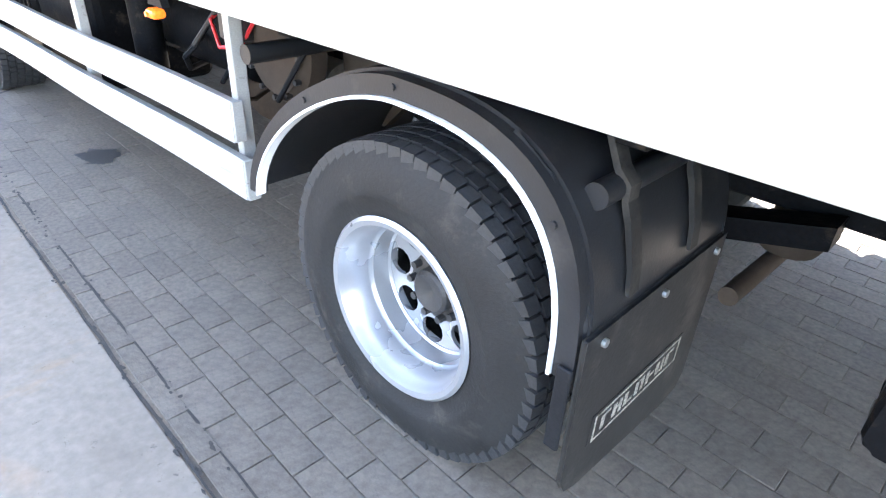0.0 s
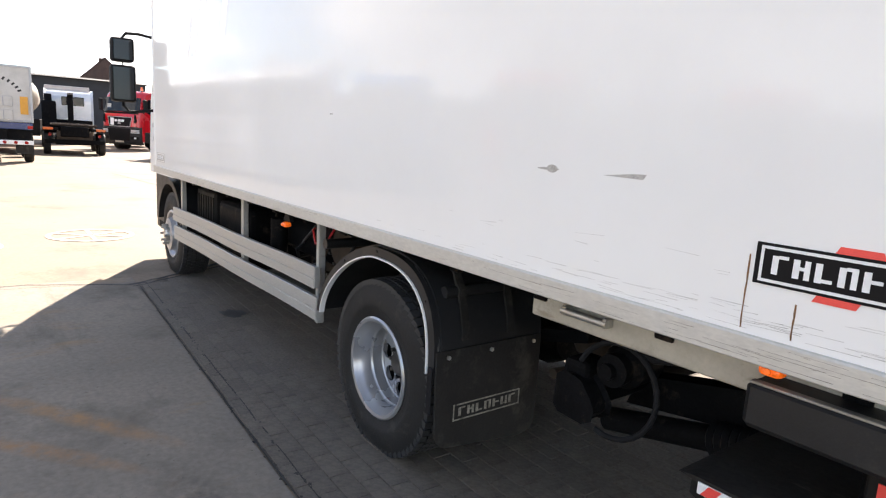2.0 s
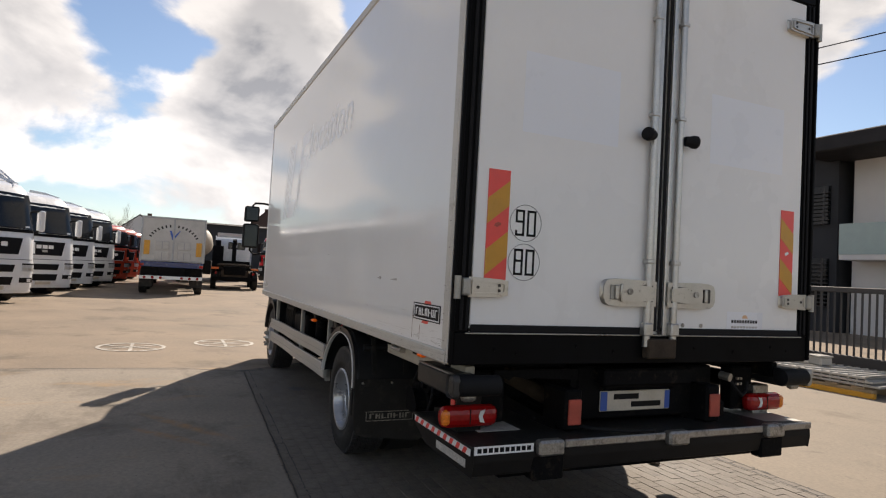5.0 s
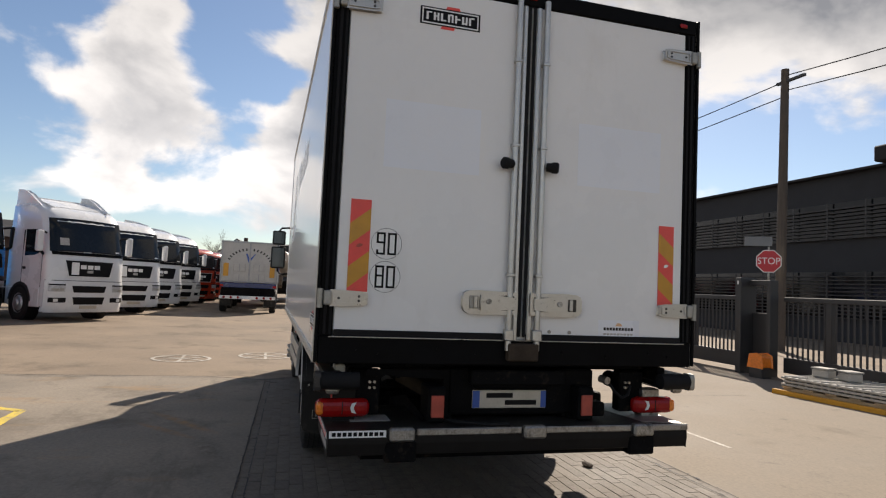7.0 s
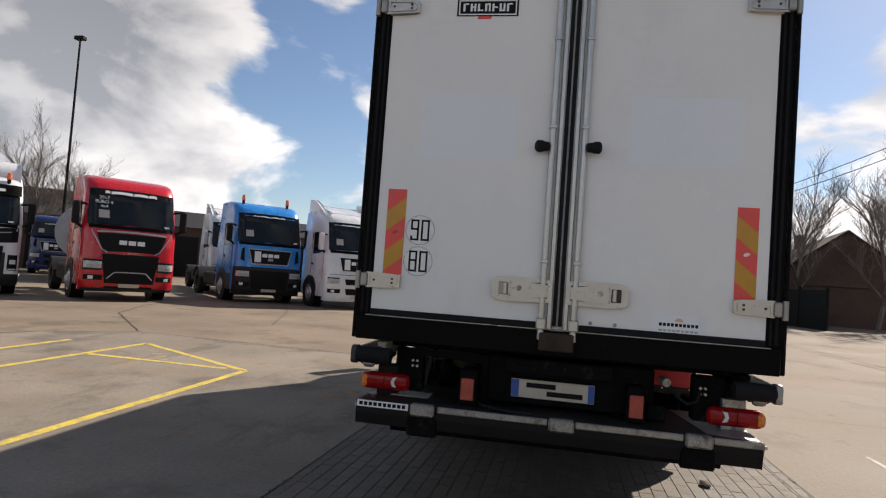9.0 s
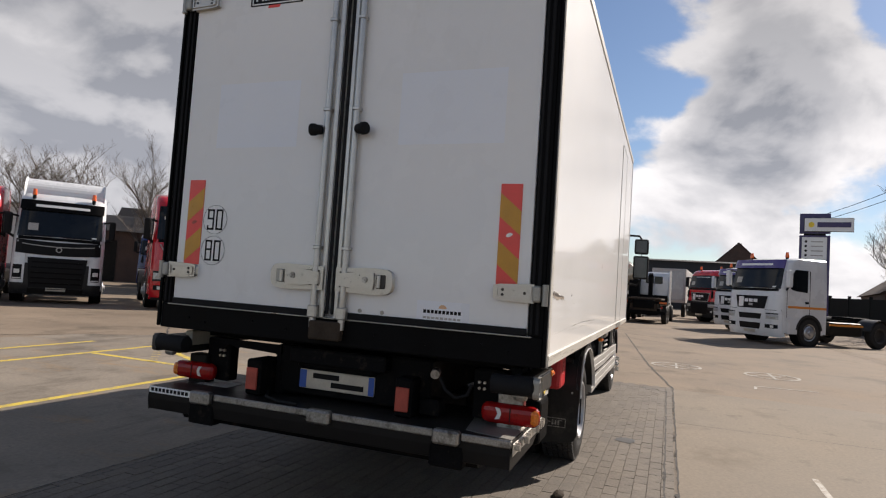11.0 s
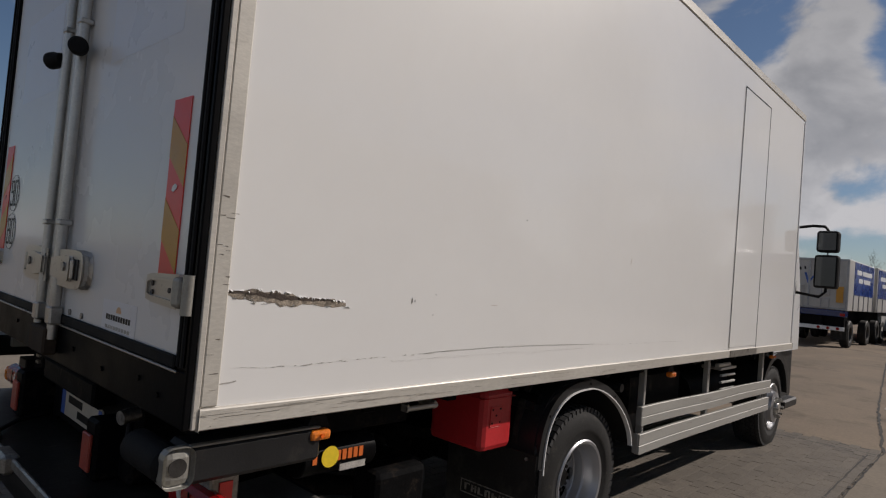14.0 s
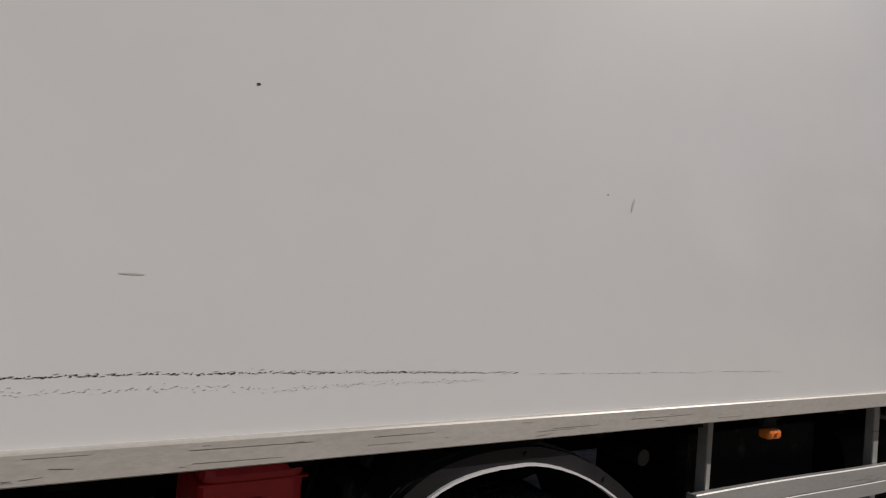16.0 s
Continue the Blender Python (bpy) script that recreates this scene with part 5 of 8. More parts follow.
for k, (x0, z0, x1, z1) in enumerate(((-3.25, 0.86, -3.5, 0.70), (-3.22, 0.87, -3.36, 0.62), (-3.4, 0.95, -3.7, 0.8), (-2.9, 0.9, -3.15, 0.7), (-4.1, 0.95, -3.95, 0.7))):
    part("hose", pipe([(x0, -0.97, z0), ((x0 + x1) / 2 + 0.04, -1.03, (z0 + z1) / 2 - 0.07), (x1, -0.9, z1), (x1 - 0.08, -0.7, z1 + 0.04)], 0.009, 6), (M["rubber"], M["dust"], M["hub"])[k % 3], ch, soft=True)
part("tie_rod", rod((-1.67, -0.60, 0.47), (-1.66, 0.05, 0.44), 0.026, 12), M["dust"], ch, "dusty brown tie rod", soft=True)
part("air_spring", lathe([(0.0, 0.0), (0.07, 0.0), (0.085, 0.03), (0.085, 0.07), (0.06, 0.09), (0.06, 0.16), (0.0, 0.16)], Matrix.Translation((-1.62, -0.40, 0.56)), 20, closed=False), M["dust"], ch, "dusty air spring", soft=True)
part("pump_box", box(-4.25, -3.3, 0.55, 1.02, 0.5, 0.94, 0.03), M["black"], ch)
part("silencer", rod((-5.6, 0.78, 0.66), (-4.6, 0.78, 0.66), 0.2, 20), M["black"], ch, soft=True)
stp = part("folding_step", box(-5.15, -4.75, 1.0, 1.17, 0.90, 0.925, 0.004), M["chrome"], lorry, "folded galvanised access step")
for k in range(3):
    part("rung", rod((-5.13, 1.16, 0.73 + k * 0.06), (-4.78, 1.16, 0.735 + k * 0.06), 0.012, 8), M["chrome"], stp)
part("latch", rod((-4.9, 1.18, 0.955), (-4.6, 1.18, 0.955), 0.018, 10), M["chrome"], stp)
ex = part("extinguisher_box", box(-1.76, -1.52, 0.80, 1.15, 0.70, 1.005, 0.03, segs=2), M["red"], lorry, "red plastic fire extinguisher box")
part("label_plate", box(-1.66, -1.57, 1.1515, 1.154, 0.82, 0.92, 0.002), M["red"], ex)
for dx, dz in ((-1.645, 0.84), (-1.585, 0.84), (-1.615, 0.875), (-1.645, 0.905), (-1.585, 0.905)):
    part("screw", rod((dx, 1.153, dz), (dx, 1.157, dz), 0.005, 6), M["ink"], ex)
part("lid_seam", box(-1.765, -1.515, 0.796, 1.153, 0.955, 0.961, 0.002), M["red"], ex)
part("stub", rod((-1.92, 0.9, 0.93), (-1.92, 1.2, 0.93), 0.026, 12), M["black"], ch, soft=True)

# tail lift
lift = part("tail_lift", prism([(-0.62, 0.655), (-0.62, 0.62), (-0.45, 0.545), (0.115, 0.532), (0.125, 0.60), (0.12, 0.655)], "y", -1.205, 1.175, bevel=0.004), M["beam"], lorry, "folded tail lift platform with a worn steel edge")
part("deck", prism([(-0.66, 0.665), (-0.62, 0.672), (0.115, 0.676), (0.122, 0.658), (-0.60, 0.657)], "y", -1.21, 1.18), M["deck"], lift, "scuffed grey platform deck")
for a, b in ((-0.69, -0.02), (0.14, 0.75), (0.91, 1.18)):
    part("edge_rail", box(0.117, 0.134, a, b, 0.642, 0.683, 0.006), M["steel"], lift, "worn bright steel edge")
for y in (-0.78, 0.06, 0.83):
    cl = part("edge_clamp", box(0.10, 0.162, y - 0.075, y + 0.075, 0.615, 0.692, 0.012), M["steel"], lift)
    if y != 0.06:
        part("clamp_foot", box(0.05, 0.13, y - 0.095, y + 0.095, 0.49, 0.612, 0.01), M["black"], cl)
pl = part("name_plate", box(0.124, 0.128, -1.2, -0.872, 0.638, 0.678), M["sign"], lift, "white plate with dark bars")
bm = bmesh.new()
for k in range(10):
    box(0.128, 0.1292, -1.185 + k * 0.0305, -1.163 + k * 0.0305, 0.647, 0.669, bm=bm)
pieces("lettering_bar", bm, M["ink"], pl)
for side, ye in ((-1, -1.212),):
    ed = part("edge_tape", box(-0.60, 0.11, ye, ye + side * 0.003, 0.632, 0.664), M["sign"], lift, "red and white hazard tape")
    for k in range(9):
        x = -0.59 + k * 0.077
        part("red_stripe", prism([(x, 0.633), (x + 0.035, 0.633), (x + 0.055, 0.663), (x + 0.02, 0.663)], "y", ye + side * 0.003, ye + side * 0.0042), M["markred"], ed)
part("lower_plate", prism([(-0.5, 0.535), (0.05, 0.528), (0.02, 0.485), (-0.35, 0.48)], "y", -1.0, 0.98), M["black"], lift)
part("sticker", box(0.0505 - 0.35, 0.0505, -1.2075, -1.206, 0.56, 0.60), M["smudge"], lift)
part("deck_label", box(-0.30, -0.12, -1.05, -0.80, 0.676, 0.678), M["smudge"], lift)
# torn right edge of the deck
bm = bmesh.new()
rnd = random.Random(9)
for k in range(26):
    x = -0.66 + k * 0.029
    w = rnd.uniform(0.012, 0.03)
    box(x, x + w, 1.182, 1.188 + rnd.uniform(0.004, 0.03), 0.63 + rnd.uniform(-0.015, 0.01), 0.655 + rnd.uniform(-0.006, 0.004), 0.0, bm)
pieces("bent_tooth", bm, M["castalu"], lift)
part("end_profile", box(-0.64, 0.11, 1.18, 1.186, 0.60, 0.664, 0.002), M["castalu"], lift)
part("deck_patch", prism([(-0.62, 0.80), (0.02, 0.90), (0.09, 1.17), (-0.62, 1.175)], "z", 0.6765, 0.679), M["hinge"], lift, "scraped bare deck corner")
for y in (-0.55, 0.47):
    ar = part("lift_arm", prism([(-1.25, 0.50), (-1.2, 0.62), (-0.62, 0.74), (-0.1, 0.70), (-0.1, 0.60), (-0.6, 0.60)], "y", y - 0.05, y + 0.05, bevel=0.008), M["black"], lift)
    yr = -0.53 if y < 0 else 0.50
    rf = part("lift_post", box(-0.24, -0.021, yr - 0.055, yr + 0.055, 0.68, 0.90, 0.012), M["black"], lift)
    part("reflector", box(-0.02, -0.006, yr - 0.041, yr + 0.041, 0.714, 0.85, 0.004), M["reflector"], rf, "dusty red rectangular reflector")
    cyl_ = part("hydraulic_cylinder", rod((-1.3, y * 1.2, 0.42), (-0.75, y * 1.2, 0.55), 0.048, 18), M["black"], lift, soft=True)
    part("piston", rod((-0.75, y * 1.2, 0.55), (-0.45, y * 1.2, 0.62), 0.025, 14), M["chrome"], cyl_, soft=True)
    part("bellows", lathe([(0.045 + 0.02 * (k % 2), k * 0.014) for k in range(15)], facing(-0.86, y * 1.2, 0.525, (0.97, 0, 0.22)), 18, closed=False), M["rubber"], cyl_)
part("lift_tube", rod((-1.24, -0.98, 0.62), (-1.24, 0.98, 0.62), 0.07, 20), M["black"], lift, soft=True)
part("hose", pipe([(-1.05 + 0.165 * math.cos(a), -0.99 + 0.02 * math.sin(a), 0.70 + 0.16 * math.sin(a)) for a in [radians(160 - k * 14) for k in range(20)]], 0.010, 8), M["rubber"], lift, soft=True)
part("hose", pipe([(-1.3, -0.9, 0.9), (-1.18, -0.93, 0.91), (-1.05, -0.95, 0.86), (-0.93, -0.96, 0.84), (-0.8, -0.9, 0.86)], 0.012, 8), M["rubber"], lift, soft=True)
part("pump_body", lathe([(0.0, 0.0), (0.07, 0.0), (0.082, 0.02), (0.082, 0.16), (0.06, 0.19), (0.06, 0.24), (0.0, 0.25)], facing(-1.13, -0.70, 0.74, (0.1, -1, 0)), 20, closed=False), M["black"], lift, soft=True)
part("pump_cap", rod((-1.11, -0.93, 0.74), (-1.11, -0.97, 0.74), 0.03, 12), M["black"], lift, soft=True)
part("valve_block", box(-1.31, -1.20, -0.96, -0.82, 0.50, 0.74, 0.025, segs=2), M["black"], lift)
part("bent_plate", prism([(-1.29, 0.565), (-1.275, 0.55), (-1.17, 0.545), (-1.135, 0.565), (-1.13, 0.60), (-1.15, 0.63), (-1.19, 0.675), (-1.26, 0.69), (-1.285, 0.67)], "y", -1.0, -0.90, bevel=0.014), M["black"], lift)
for y in (-0.9, 0.9):
    part("pivot", rod((-1.24, y, 0.62), (-1.24, y * 1.09, 0.62), 0.05, 16), M["black"], lift, soft=True)
part("scraped_bracket", box(-1.18, -0.88, 0.98, 1.13, 0.42, 0.72, 0.03, segs=2), M["black"], lift)
mo = part("lift_motor", lathe([(0.0, 0.0), (0.06, 0.0), (0.064, 0.005), (0.064, 0.325), (0.06, 0.33), (0.0, 0.33)], Matrix.Translation((-0.48, 1.135, 0.845)) @ facing(0, 0, 0, (-1, 0, 0)), 28, closed=False), M["frame"], lorry, "black lift housing with orange bars and a yellow sticker", soft=True)
bm = bmesh.new()
for k in range(9):
    if k not in (1, 2):
        box(-0.53 - k * 0.026, -0.512 - k * 0.026, 1.197, 1.2015, 0.838, 0.874, bm=bm)
pieces("lettering_bar", bm, M["stickorange"], mo)
part("round_sticker", flat(circle(0, 0, 0.038, 24), facing(-0.585, 1.2025, 0.858, RIGHT), 0.001), M["stickyellow"], mo, "round yellow inspection sticker")
part("grey_label", box(-0.76, -0.64, 1.19, 1.194, 0.795, 0.82), M["smudge"], mo)

# rear beams, bumpers and lamps
for side in (-1, 1):
    rb = part("side_beam", box(-0.50, -0.03, side * 1.12, side * 1.258, 0.875, 0.99, 0.014), M["fender"], lorry, "dark grey steel beam under the box corner")
    part("beam_cap", box(-0.03, 0.02, side * 1.14, side * 1.222, 0.862, 0.975, 0.022, segs=2), M["steel"], rb)
    part("bumper_roll", lathe([(0.0, 0.0), (0.035, 0.0), (0.05, 0.012), (0.052, 0.03), (0.052, 0.23), (0.0, 0.235)], Matrix.Translation((0.02, side * 1.262, 0.945)) @ facing(0, 0, 0, (0, -side, 0)), 24, closed=False), M["rubber"], rb, "black rubber bumper roll", soft=True)
    ec = part("end_cap", box(-0.04, 0.052, side * 1.262, side * 1.284, 0.885, 1.0, 0.028, segs=3), M["hinge"] if side > 0 else M["hub"], rb, "scraped steel end cap")
    part("cap_hole", rod((0.008, side * 1.28, 0.945), (0.008, side * 1.2855, 0.945), 0.026, 18), M["hub"], ec)
    part("beam_edge", box(-0.49, -0.04, side * 1.235, side * 1.259, 0.9855, 0.9925, 0.002), M["hinge"], rb)
    part("beam_bracket", box(-0.26, -0.16, side * 1.02, side * 1.16, 0.60, 0.864, 0.006), M["steel"] if side > 0 else M["beam"], rb)
    part("red_tab", box(-0.235, -0.19, side * 1.161, side * 1.165, 0.70, 0.83), M["markred"], rb)
    tl = part("tail_lamp", box(-0.20, -0.12, side * 0.93, side * 1.265, 0.698, 0.812, 0.042, segs=3), M["redlens"], lorry, "red tail lamp cluster with an orange end")
    part("indicator", box(-0.150, -0.1145, side * 1.212, side * 1.263, 0.714, 0.796, 0.022, segs=2), M["orangelens"], tl)
    part("reverse_lens", prism([(side * 1.018, 0.724), (side * 1.045, 0.730), (side * 1.055, 0.758), (side * 1.045, 0.786), (side * 1.018, 0.792), (side * 1.034, 0.758)], "x", -0.1225, -0.117), M["clearlens"], tl)
    part("lens_rib", box(-0.1215, -0.1185, side * 1.10, side * 1.106, 0.72, 0.796), M["ink"], tl)
    part("lamp_bracket", box(-0.30, -0.20, side * 0.86, side * 1.05, 0.70, 0.98, 0.01), M["black"], tl)
    for dy, dz in ((0.0, 0.0), (0.0, 0.035), (0.03, 0.0), (0.03, 0.035)):
        part("bolt", rod((-0.2, side * (0.9 + dy), 0.87 + dz), (-0.185, side * (0.9 + dy), 0.87 + dz), 0.009, 6), M["castalu"], tl)
part("step_block", box(-0.22, -0.10, 0.57, 0.69, 0.69, 0.785, 0.012), M["black"], lorry)
part("side_arm", rod((-0.52, -0.68, 0.91), (-0.40, -0.28, 0.70), 0.05, 14), M["dust"], lorry, "dusty brown steel arm under the frame", soft=True)
part("frame_lip", prism([(-0.96, 0.99), (-0.96, 0.955), (-0.90, 0.95), (-0.87, 0.935), (-0.84, 0.955), (-0.78, 0.945), (-0.76, 0.935), (-0.74, 0.945), (-0.42, 0.93), (-0.42, 0.99)], "x", -0.16, -0.145), M["black"], lorry, "bent black lip under the door frame")
cb = part("rear_crossbeam", box(-0.34, -0.15, -0.42, 0.62, 0.70, 1.0, 0.012), M["black"], lorry, "black rear crossbeam with a plate holder")
part("upper_beam", box(-0.30, -0.06, -0.30, 0.36, 0.905, 1.0, 0.01), M["black"], cb)
part("cover", box(-0.15, -0.10, -0.27, 0.28, 0.87, 0.95, 0.02), M["frame"], cb)
np_ = part("number_plate", box(-0.148, -0.138, -0.262, 0.262, 0.745, 0.862, 0.004), M["plate"], cb, "white number plate with plain bars")
for y0, y1 in ((-0.26, -0.212), (0.222, 0.26)):
    part("blue_band", box(-0.138, -0.1366, y0, y1, 0.749, 0.858), M["blue"], np_)
for y0, y1, z in ((-0.165, 0.02, 0.828), (-0.035, 0.19, 0.782)):
    part("lettering", box(-0.138, -0.1364, y0, y1, z - 0.016, z + 0.016), M["ink"], np_)
part("plate_lamp", box(-0.15, -0.11, -0.06, 0.04, 0.878, 0.892, 0.004), M["clearlens"], cb)
part("tow_socket", rod((-0.12, 0.66, 0.945), (-0.055, 0.675, 0.938), 0.026, 16), M["steel"], cb, "grey trailer socket", soft=True)
part("loop_cable", pipe([(-0.08, 0.7, 0.92), (-0.06, 0.74, 0.86), (-0.07, 0.80, 0.82), (-0.09, 0.86, 0.84), (-0.1, 0.88, 0.90)], 0.010, 8), M["rubber"], cb, soft=True)
part("deck_cable", pipe([(-0.3, -0.6, 0.69), (0.0, -0.4, 0.69), (0.1, -0.25, 0.695), (0.125, -0.1, 0.70)], 0.010, 8), M["rubber"], cb, soft=True)

# cab, mostly hidden in front of the box
cabp = [(-6.52, 1.02), (-6.52, 2.55), (-6.75, 2.62), (-7.2, 2.55), (-7.52, 1.75), (-7.60, 1.3), (-7.61, 1.02)]
cb2 = part("cab", prism(cabp, "y", -1.10, 1.10, bevel=0.05), M["white"], lorry, "white cab in front of the box")
part("lower_body", prism([(-7.61, 1.015), (-7.62, 0.45), (-7.05, 0.42), (-6.98, 0.75), (-6.75, 0.93), (-6.6, 0.96), (-6.56, 1.015)], "y", -1.045, 1.045, bevel=0.02), M["fender"], cb2, "black lower body and steps of the cab")
for side in (-1, 1):
    part("door_window", prism([(-6.68, 1.6), (-6.68, 2.35), (-7.12, 2.35), (-7.38, 1.68), (-7.3, 1.55)], "y", side * 1.101, side * 1.106), M["glass"], cb2)
    part("wheel_arch", ring_strip([(FW + 0.47 * math.cos(a), WR + 0.49 * math.sin(a)) for a in [radians(10 + k * 16) for k in range(11)]],
                                  [(FW + 0.53 * math.cos(a), WR + 0.55 * math.sin(a)) for a in [radians(10 + k * 16) for k in range(11)]], side * 0.9, side * 1.17), M["fender"], cb2, soft=True)
    if side > 0:
        part("cab_step", box(-7.5, -6.95, side * 0.95, side * 1.16, 0.32, 0.42, 0.02), M["fender"], cb2)
    ma = part("mirror_arm", pipe([(-7.12, side * 1.12, 2.40), (-7.10, side * 1.30, 2.42), (-7.08, side * 1.42, 2.41), (-7.08, side * 1.46, 2.36), (-7.08, side * 1.46, 1.68), (-7.08, side * 1.40, 1.62), (-7.1, side * 1.12, 1.66)], 0.016, 8), M["rubber"], cb2, "black tubular mirror arm", soft=True)
    for z0, z1, w in ((1.72, 2.09, 0.118), (2.12, 2.36, 0.108)):
        mh = part("mirror_head", box(-7.16, -7.02, side * 1.46 - w, side * 1.46 + w, z0, z1, 0.03, segs=2), M["rubber"], ma)
        part("glass", box(-7.021, -7.016, side * 1.46 - w + 0.02, side * 1.46 + w - 0.02, z0 + 0.02, z1 - 0.02, 0.004), M["mirrorglass"], mh)
part("windscreen", prism([(-7.24, 2.46), (-7.50, 1.80), (-7.53, 1.80), (-7.27, 2.46)], "y", -1.0, 1.0), M["glass"], cb2)
part("bumper", box(-7.68, -7.5, -1.04, 1.04, 0.30, 0.62, 0.04), M["fender"], cb2)

# ---- ground ----
GZ = -0.008
bm = bmesh.new()
bmesh.ops.create_grid(bm, x_segments=8, y_segments=8, size=900, matrix=Matrix.Translation((-100, 0, GZ)))
tagged(part("ground", bm, M["concrete"]), "pale sunlit concrete lorry yard with stains and joints", "ground", kind="structure")


def ragged_line(pts, width, material, name, z=0.002, seed=1, wander=0.35, parent=None):
    """A thin uneven strip on the ground along pts."""
    rnd_ = random.Random(seed)
    bm_ = bmesh.new()
    prev = None
    for (x0, y0), (x1, y1) in zip(pts, pts[1:]):
        d = Vector((x1 - x0, y1 - y0, 0))
        n_ = max(2, int(d.length / 0.12))
        side_ = Vector((-d.y, d.x, 0)).normalized()
        for k in range(n_ + 1):
            p = Vector((x0, y0, z)) + d * k / n_ + side_ * rnd_.uniform(-1, 1) * width * wander
            w = width / 2 * rnd_.uniform(1 - wander, 1 + wander)
            cur = (bm_.verts.new(p + side_ * w), bm_.verts.new(p - side_ * w))
            if prev:
                bm_.faces.new((prev[0], cur[0], cur[1], prev[1]))
            prev = cur
    return part(name, bm_, material, parent)


PL, PRr = -1.60, 2.02      # edges of the paved strip


def EDGE(x):
    """The left edge of the paving, which runs a little askew."""
    return -1.612 - 0.036 * (x + 2.07)


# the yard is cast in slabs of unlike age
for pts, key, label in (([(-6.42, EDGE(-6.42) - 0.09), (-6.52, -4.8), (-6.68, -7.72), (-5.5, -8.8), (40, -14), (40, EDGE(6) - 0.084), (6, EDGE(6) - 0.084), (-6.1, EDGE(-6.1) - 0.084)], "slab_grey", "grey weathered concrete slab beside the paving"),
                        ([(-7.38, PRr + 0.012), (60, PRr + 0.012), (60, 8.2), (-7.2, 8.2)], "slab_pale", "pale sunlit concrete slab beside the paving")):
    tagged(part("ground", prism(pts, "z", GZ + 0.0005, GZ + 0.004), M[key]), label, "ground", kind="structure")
for i, (pts, w) in enumerate(((((6, EDGE(6) - 0.078), (-6.1, EDGE(-6.1) - 0.078)), 0.010), (((6, EDGE(6) - 0.002), (-6.0, EDGE(-6) - 0.002)), 0.007), (((5, PRr), (-7.42, PRr + 0.01)), 0.014),
                              (((-7.45, PRr), (-7.40, 1.1), (-7.0, -0.3), (-6.1, PL)), 0.045), (((-7.2, PRr), (-7.15, 1.1), (-6.8, -0.3), (-6.0, PL)), 0.03), (((5, PRr - 0.1), (-7.1, PRr - 0.09)), 0.012),
                              (((-6.1, PL), (-6.42, -2.4), (-6.52, -4.8), (-6.68, -7.72), (-5.5, -8.8), (-3.0, -10.0)), 0.030), (((-6.68, -7.72), (-9.5, -10.35), (-11.8, -11.4), (-15, -12.4)), 0.03), (((-7.45, PRr), (-10.8, 1.55), (-14, 1.2), (-21, 0.45)), 0.03),
                              (((-9.8, -6.5), (-14, -8), (-19, -10.5)), 0.02), (((-6.2, -1.75), (-6.30, -2.4), (-6.40, -4.8), (-6.55, -7.6)), 0.008), (((-4.6, 2.05), (-4.65, 6)), 0.010),
                              (((0.6, 2.05), (0.55, 9)), 0.010), (((-13, 1.2), (-13.1, 9)), 0.012))):
    tagged(ragged_line(pts, w, M["joint"], "trim", 0.0034 if i in (0, 1, 4, 5) else GZ + 0.0052, i, 0.45), "dark crumbling joint in the yard concrete", "joint", kind="structure")


def painted(pts, w, material, label):
    tagged(ragged_line(pts, w, material, "trim", GZ + 0.0062, 3, 0.06), label, "road marking", kind="structure")


for pts in (((-3.93, -4.05), (4.5, -4.0)), ((-3.93, -4.05), (-5.36, -6.58)), ((-3.94, -4.35), (-3.96, -6.5)), ((-5.4, -6.6), (3, -6.5)), ((-5.0, -7.72), (2, -7.6))):
    painted(pts, 0.105, M["roadyellow"], "worn yellow parking line")
for k in range(5):
    painted(((-3.95 - k * 0.2, -5.2 - k * 0.18), (-3.9 - k * 0.2, -5.32 - k * 0.18)), 0.03, M["roadyellow"], "worn yellow bar of lettering")
for pts in (((-2.9, 3.13), (-1.7, 3.13)), ((-8.97, 3.43), (-9.06, 4.4)), ((-8.9, 3.40), (-8.55, 3.36))):
    painted(pts, 0.05, M["roadwhite"], "worn white line")
for cx, cy in ((-8.58, -3.05), (-9.15, -1.56), (-11.08, 2.12), (-10.9, 3.94)):
    bm = lathe([(0.46, 0), (0.52, 0), (0.52, 0.001), (0.46, 0.001)], Matrix.Translation((cx, cy, GZ + 0.0060)), 40)
    for k in range(3):
        a = k * math.pi / 3
        v = Vector((math.cos(a), math.sin(a), 0)) * 0.46
        n_ = Vector((-v.y, v.x, 0)) * 0.055
        bm.faces.new([bm.verts.new(Vector((cx, cy, GZ + 0.0066)) + q) for q in (v + n_, -v + n_, -v - n_, v - n_)])
    tagged(part("trim", bm, M["roadwhite"]), "worn white painted circle with spokes", "road marking", kind="structure")
rnd = random.Random(12)
for cx, cy in ((-4.75, -1.08), (-3.3, 1.55)):
    pts = [(cx + 0.13 * rnd.uniform(0.65, 1.2) * math.cos(a), cy + 0.104 * rnd.uniform(0.65, 1.2) * math.sin(a)) for a in [k * math.tau / 22 for k in range(22)]]
    tagged(part("trim", prism(pts, "z", 0.0052, 0.0058), M["oil"]), "dark oil stain on the pavers", "stain", kind="structure")
bm = bmesh.new()
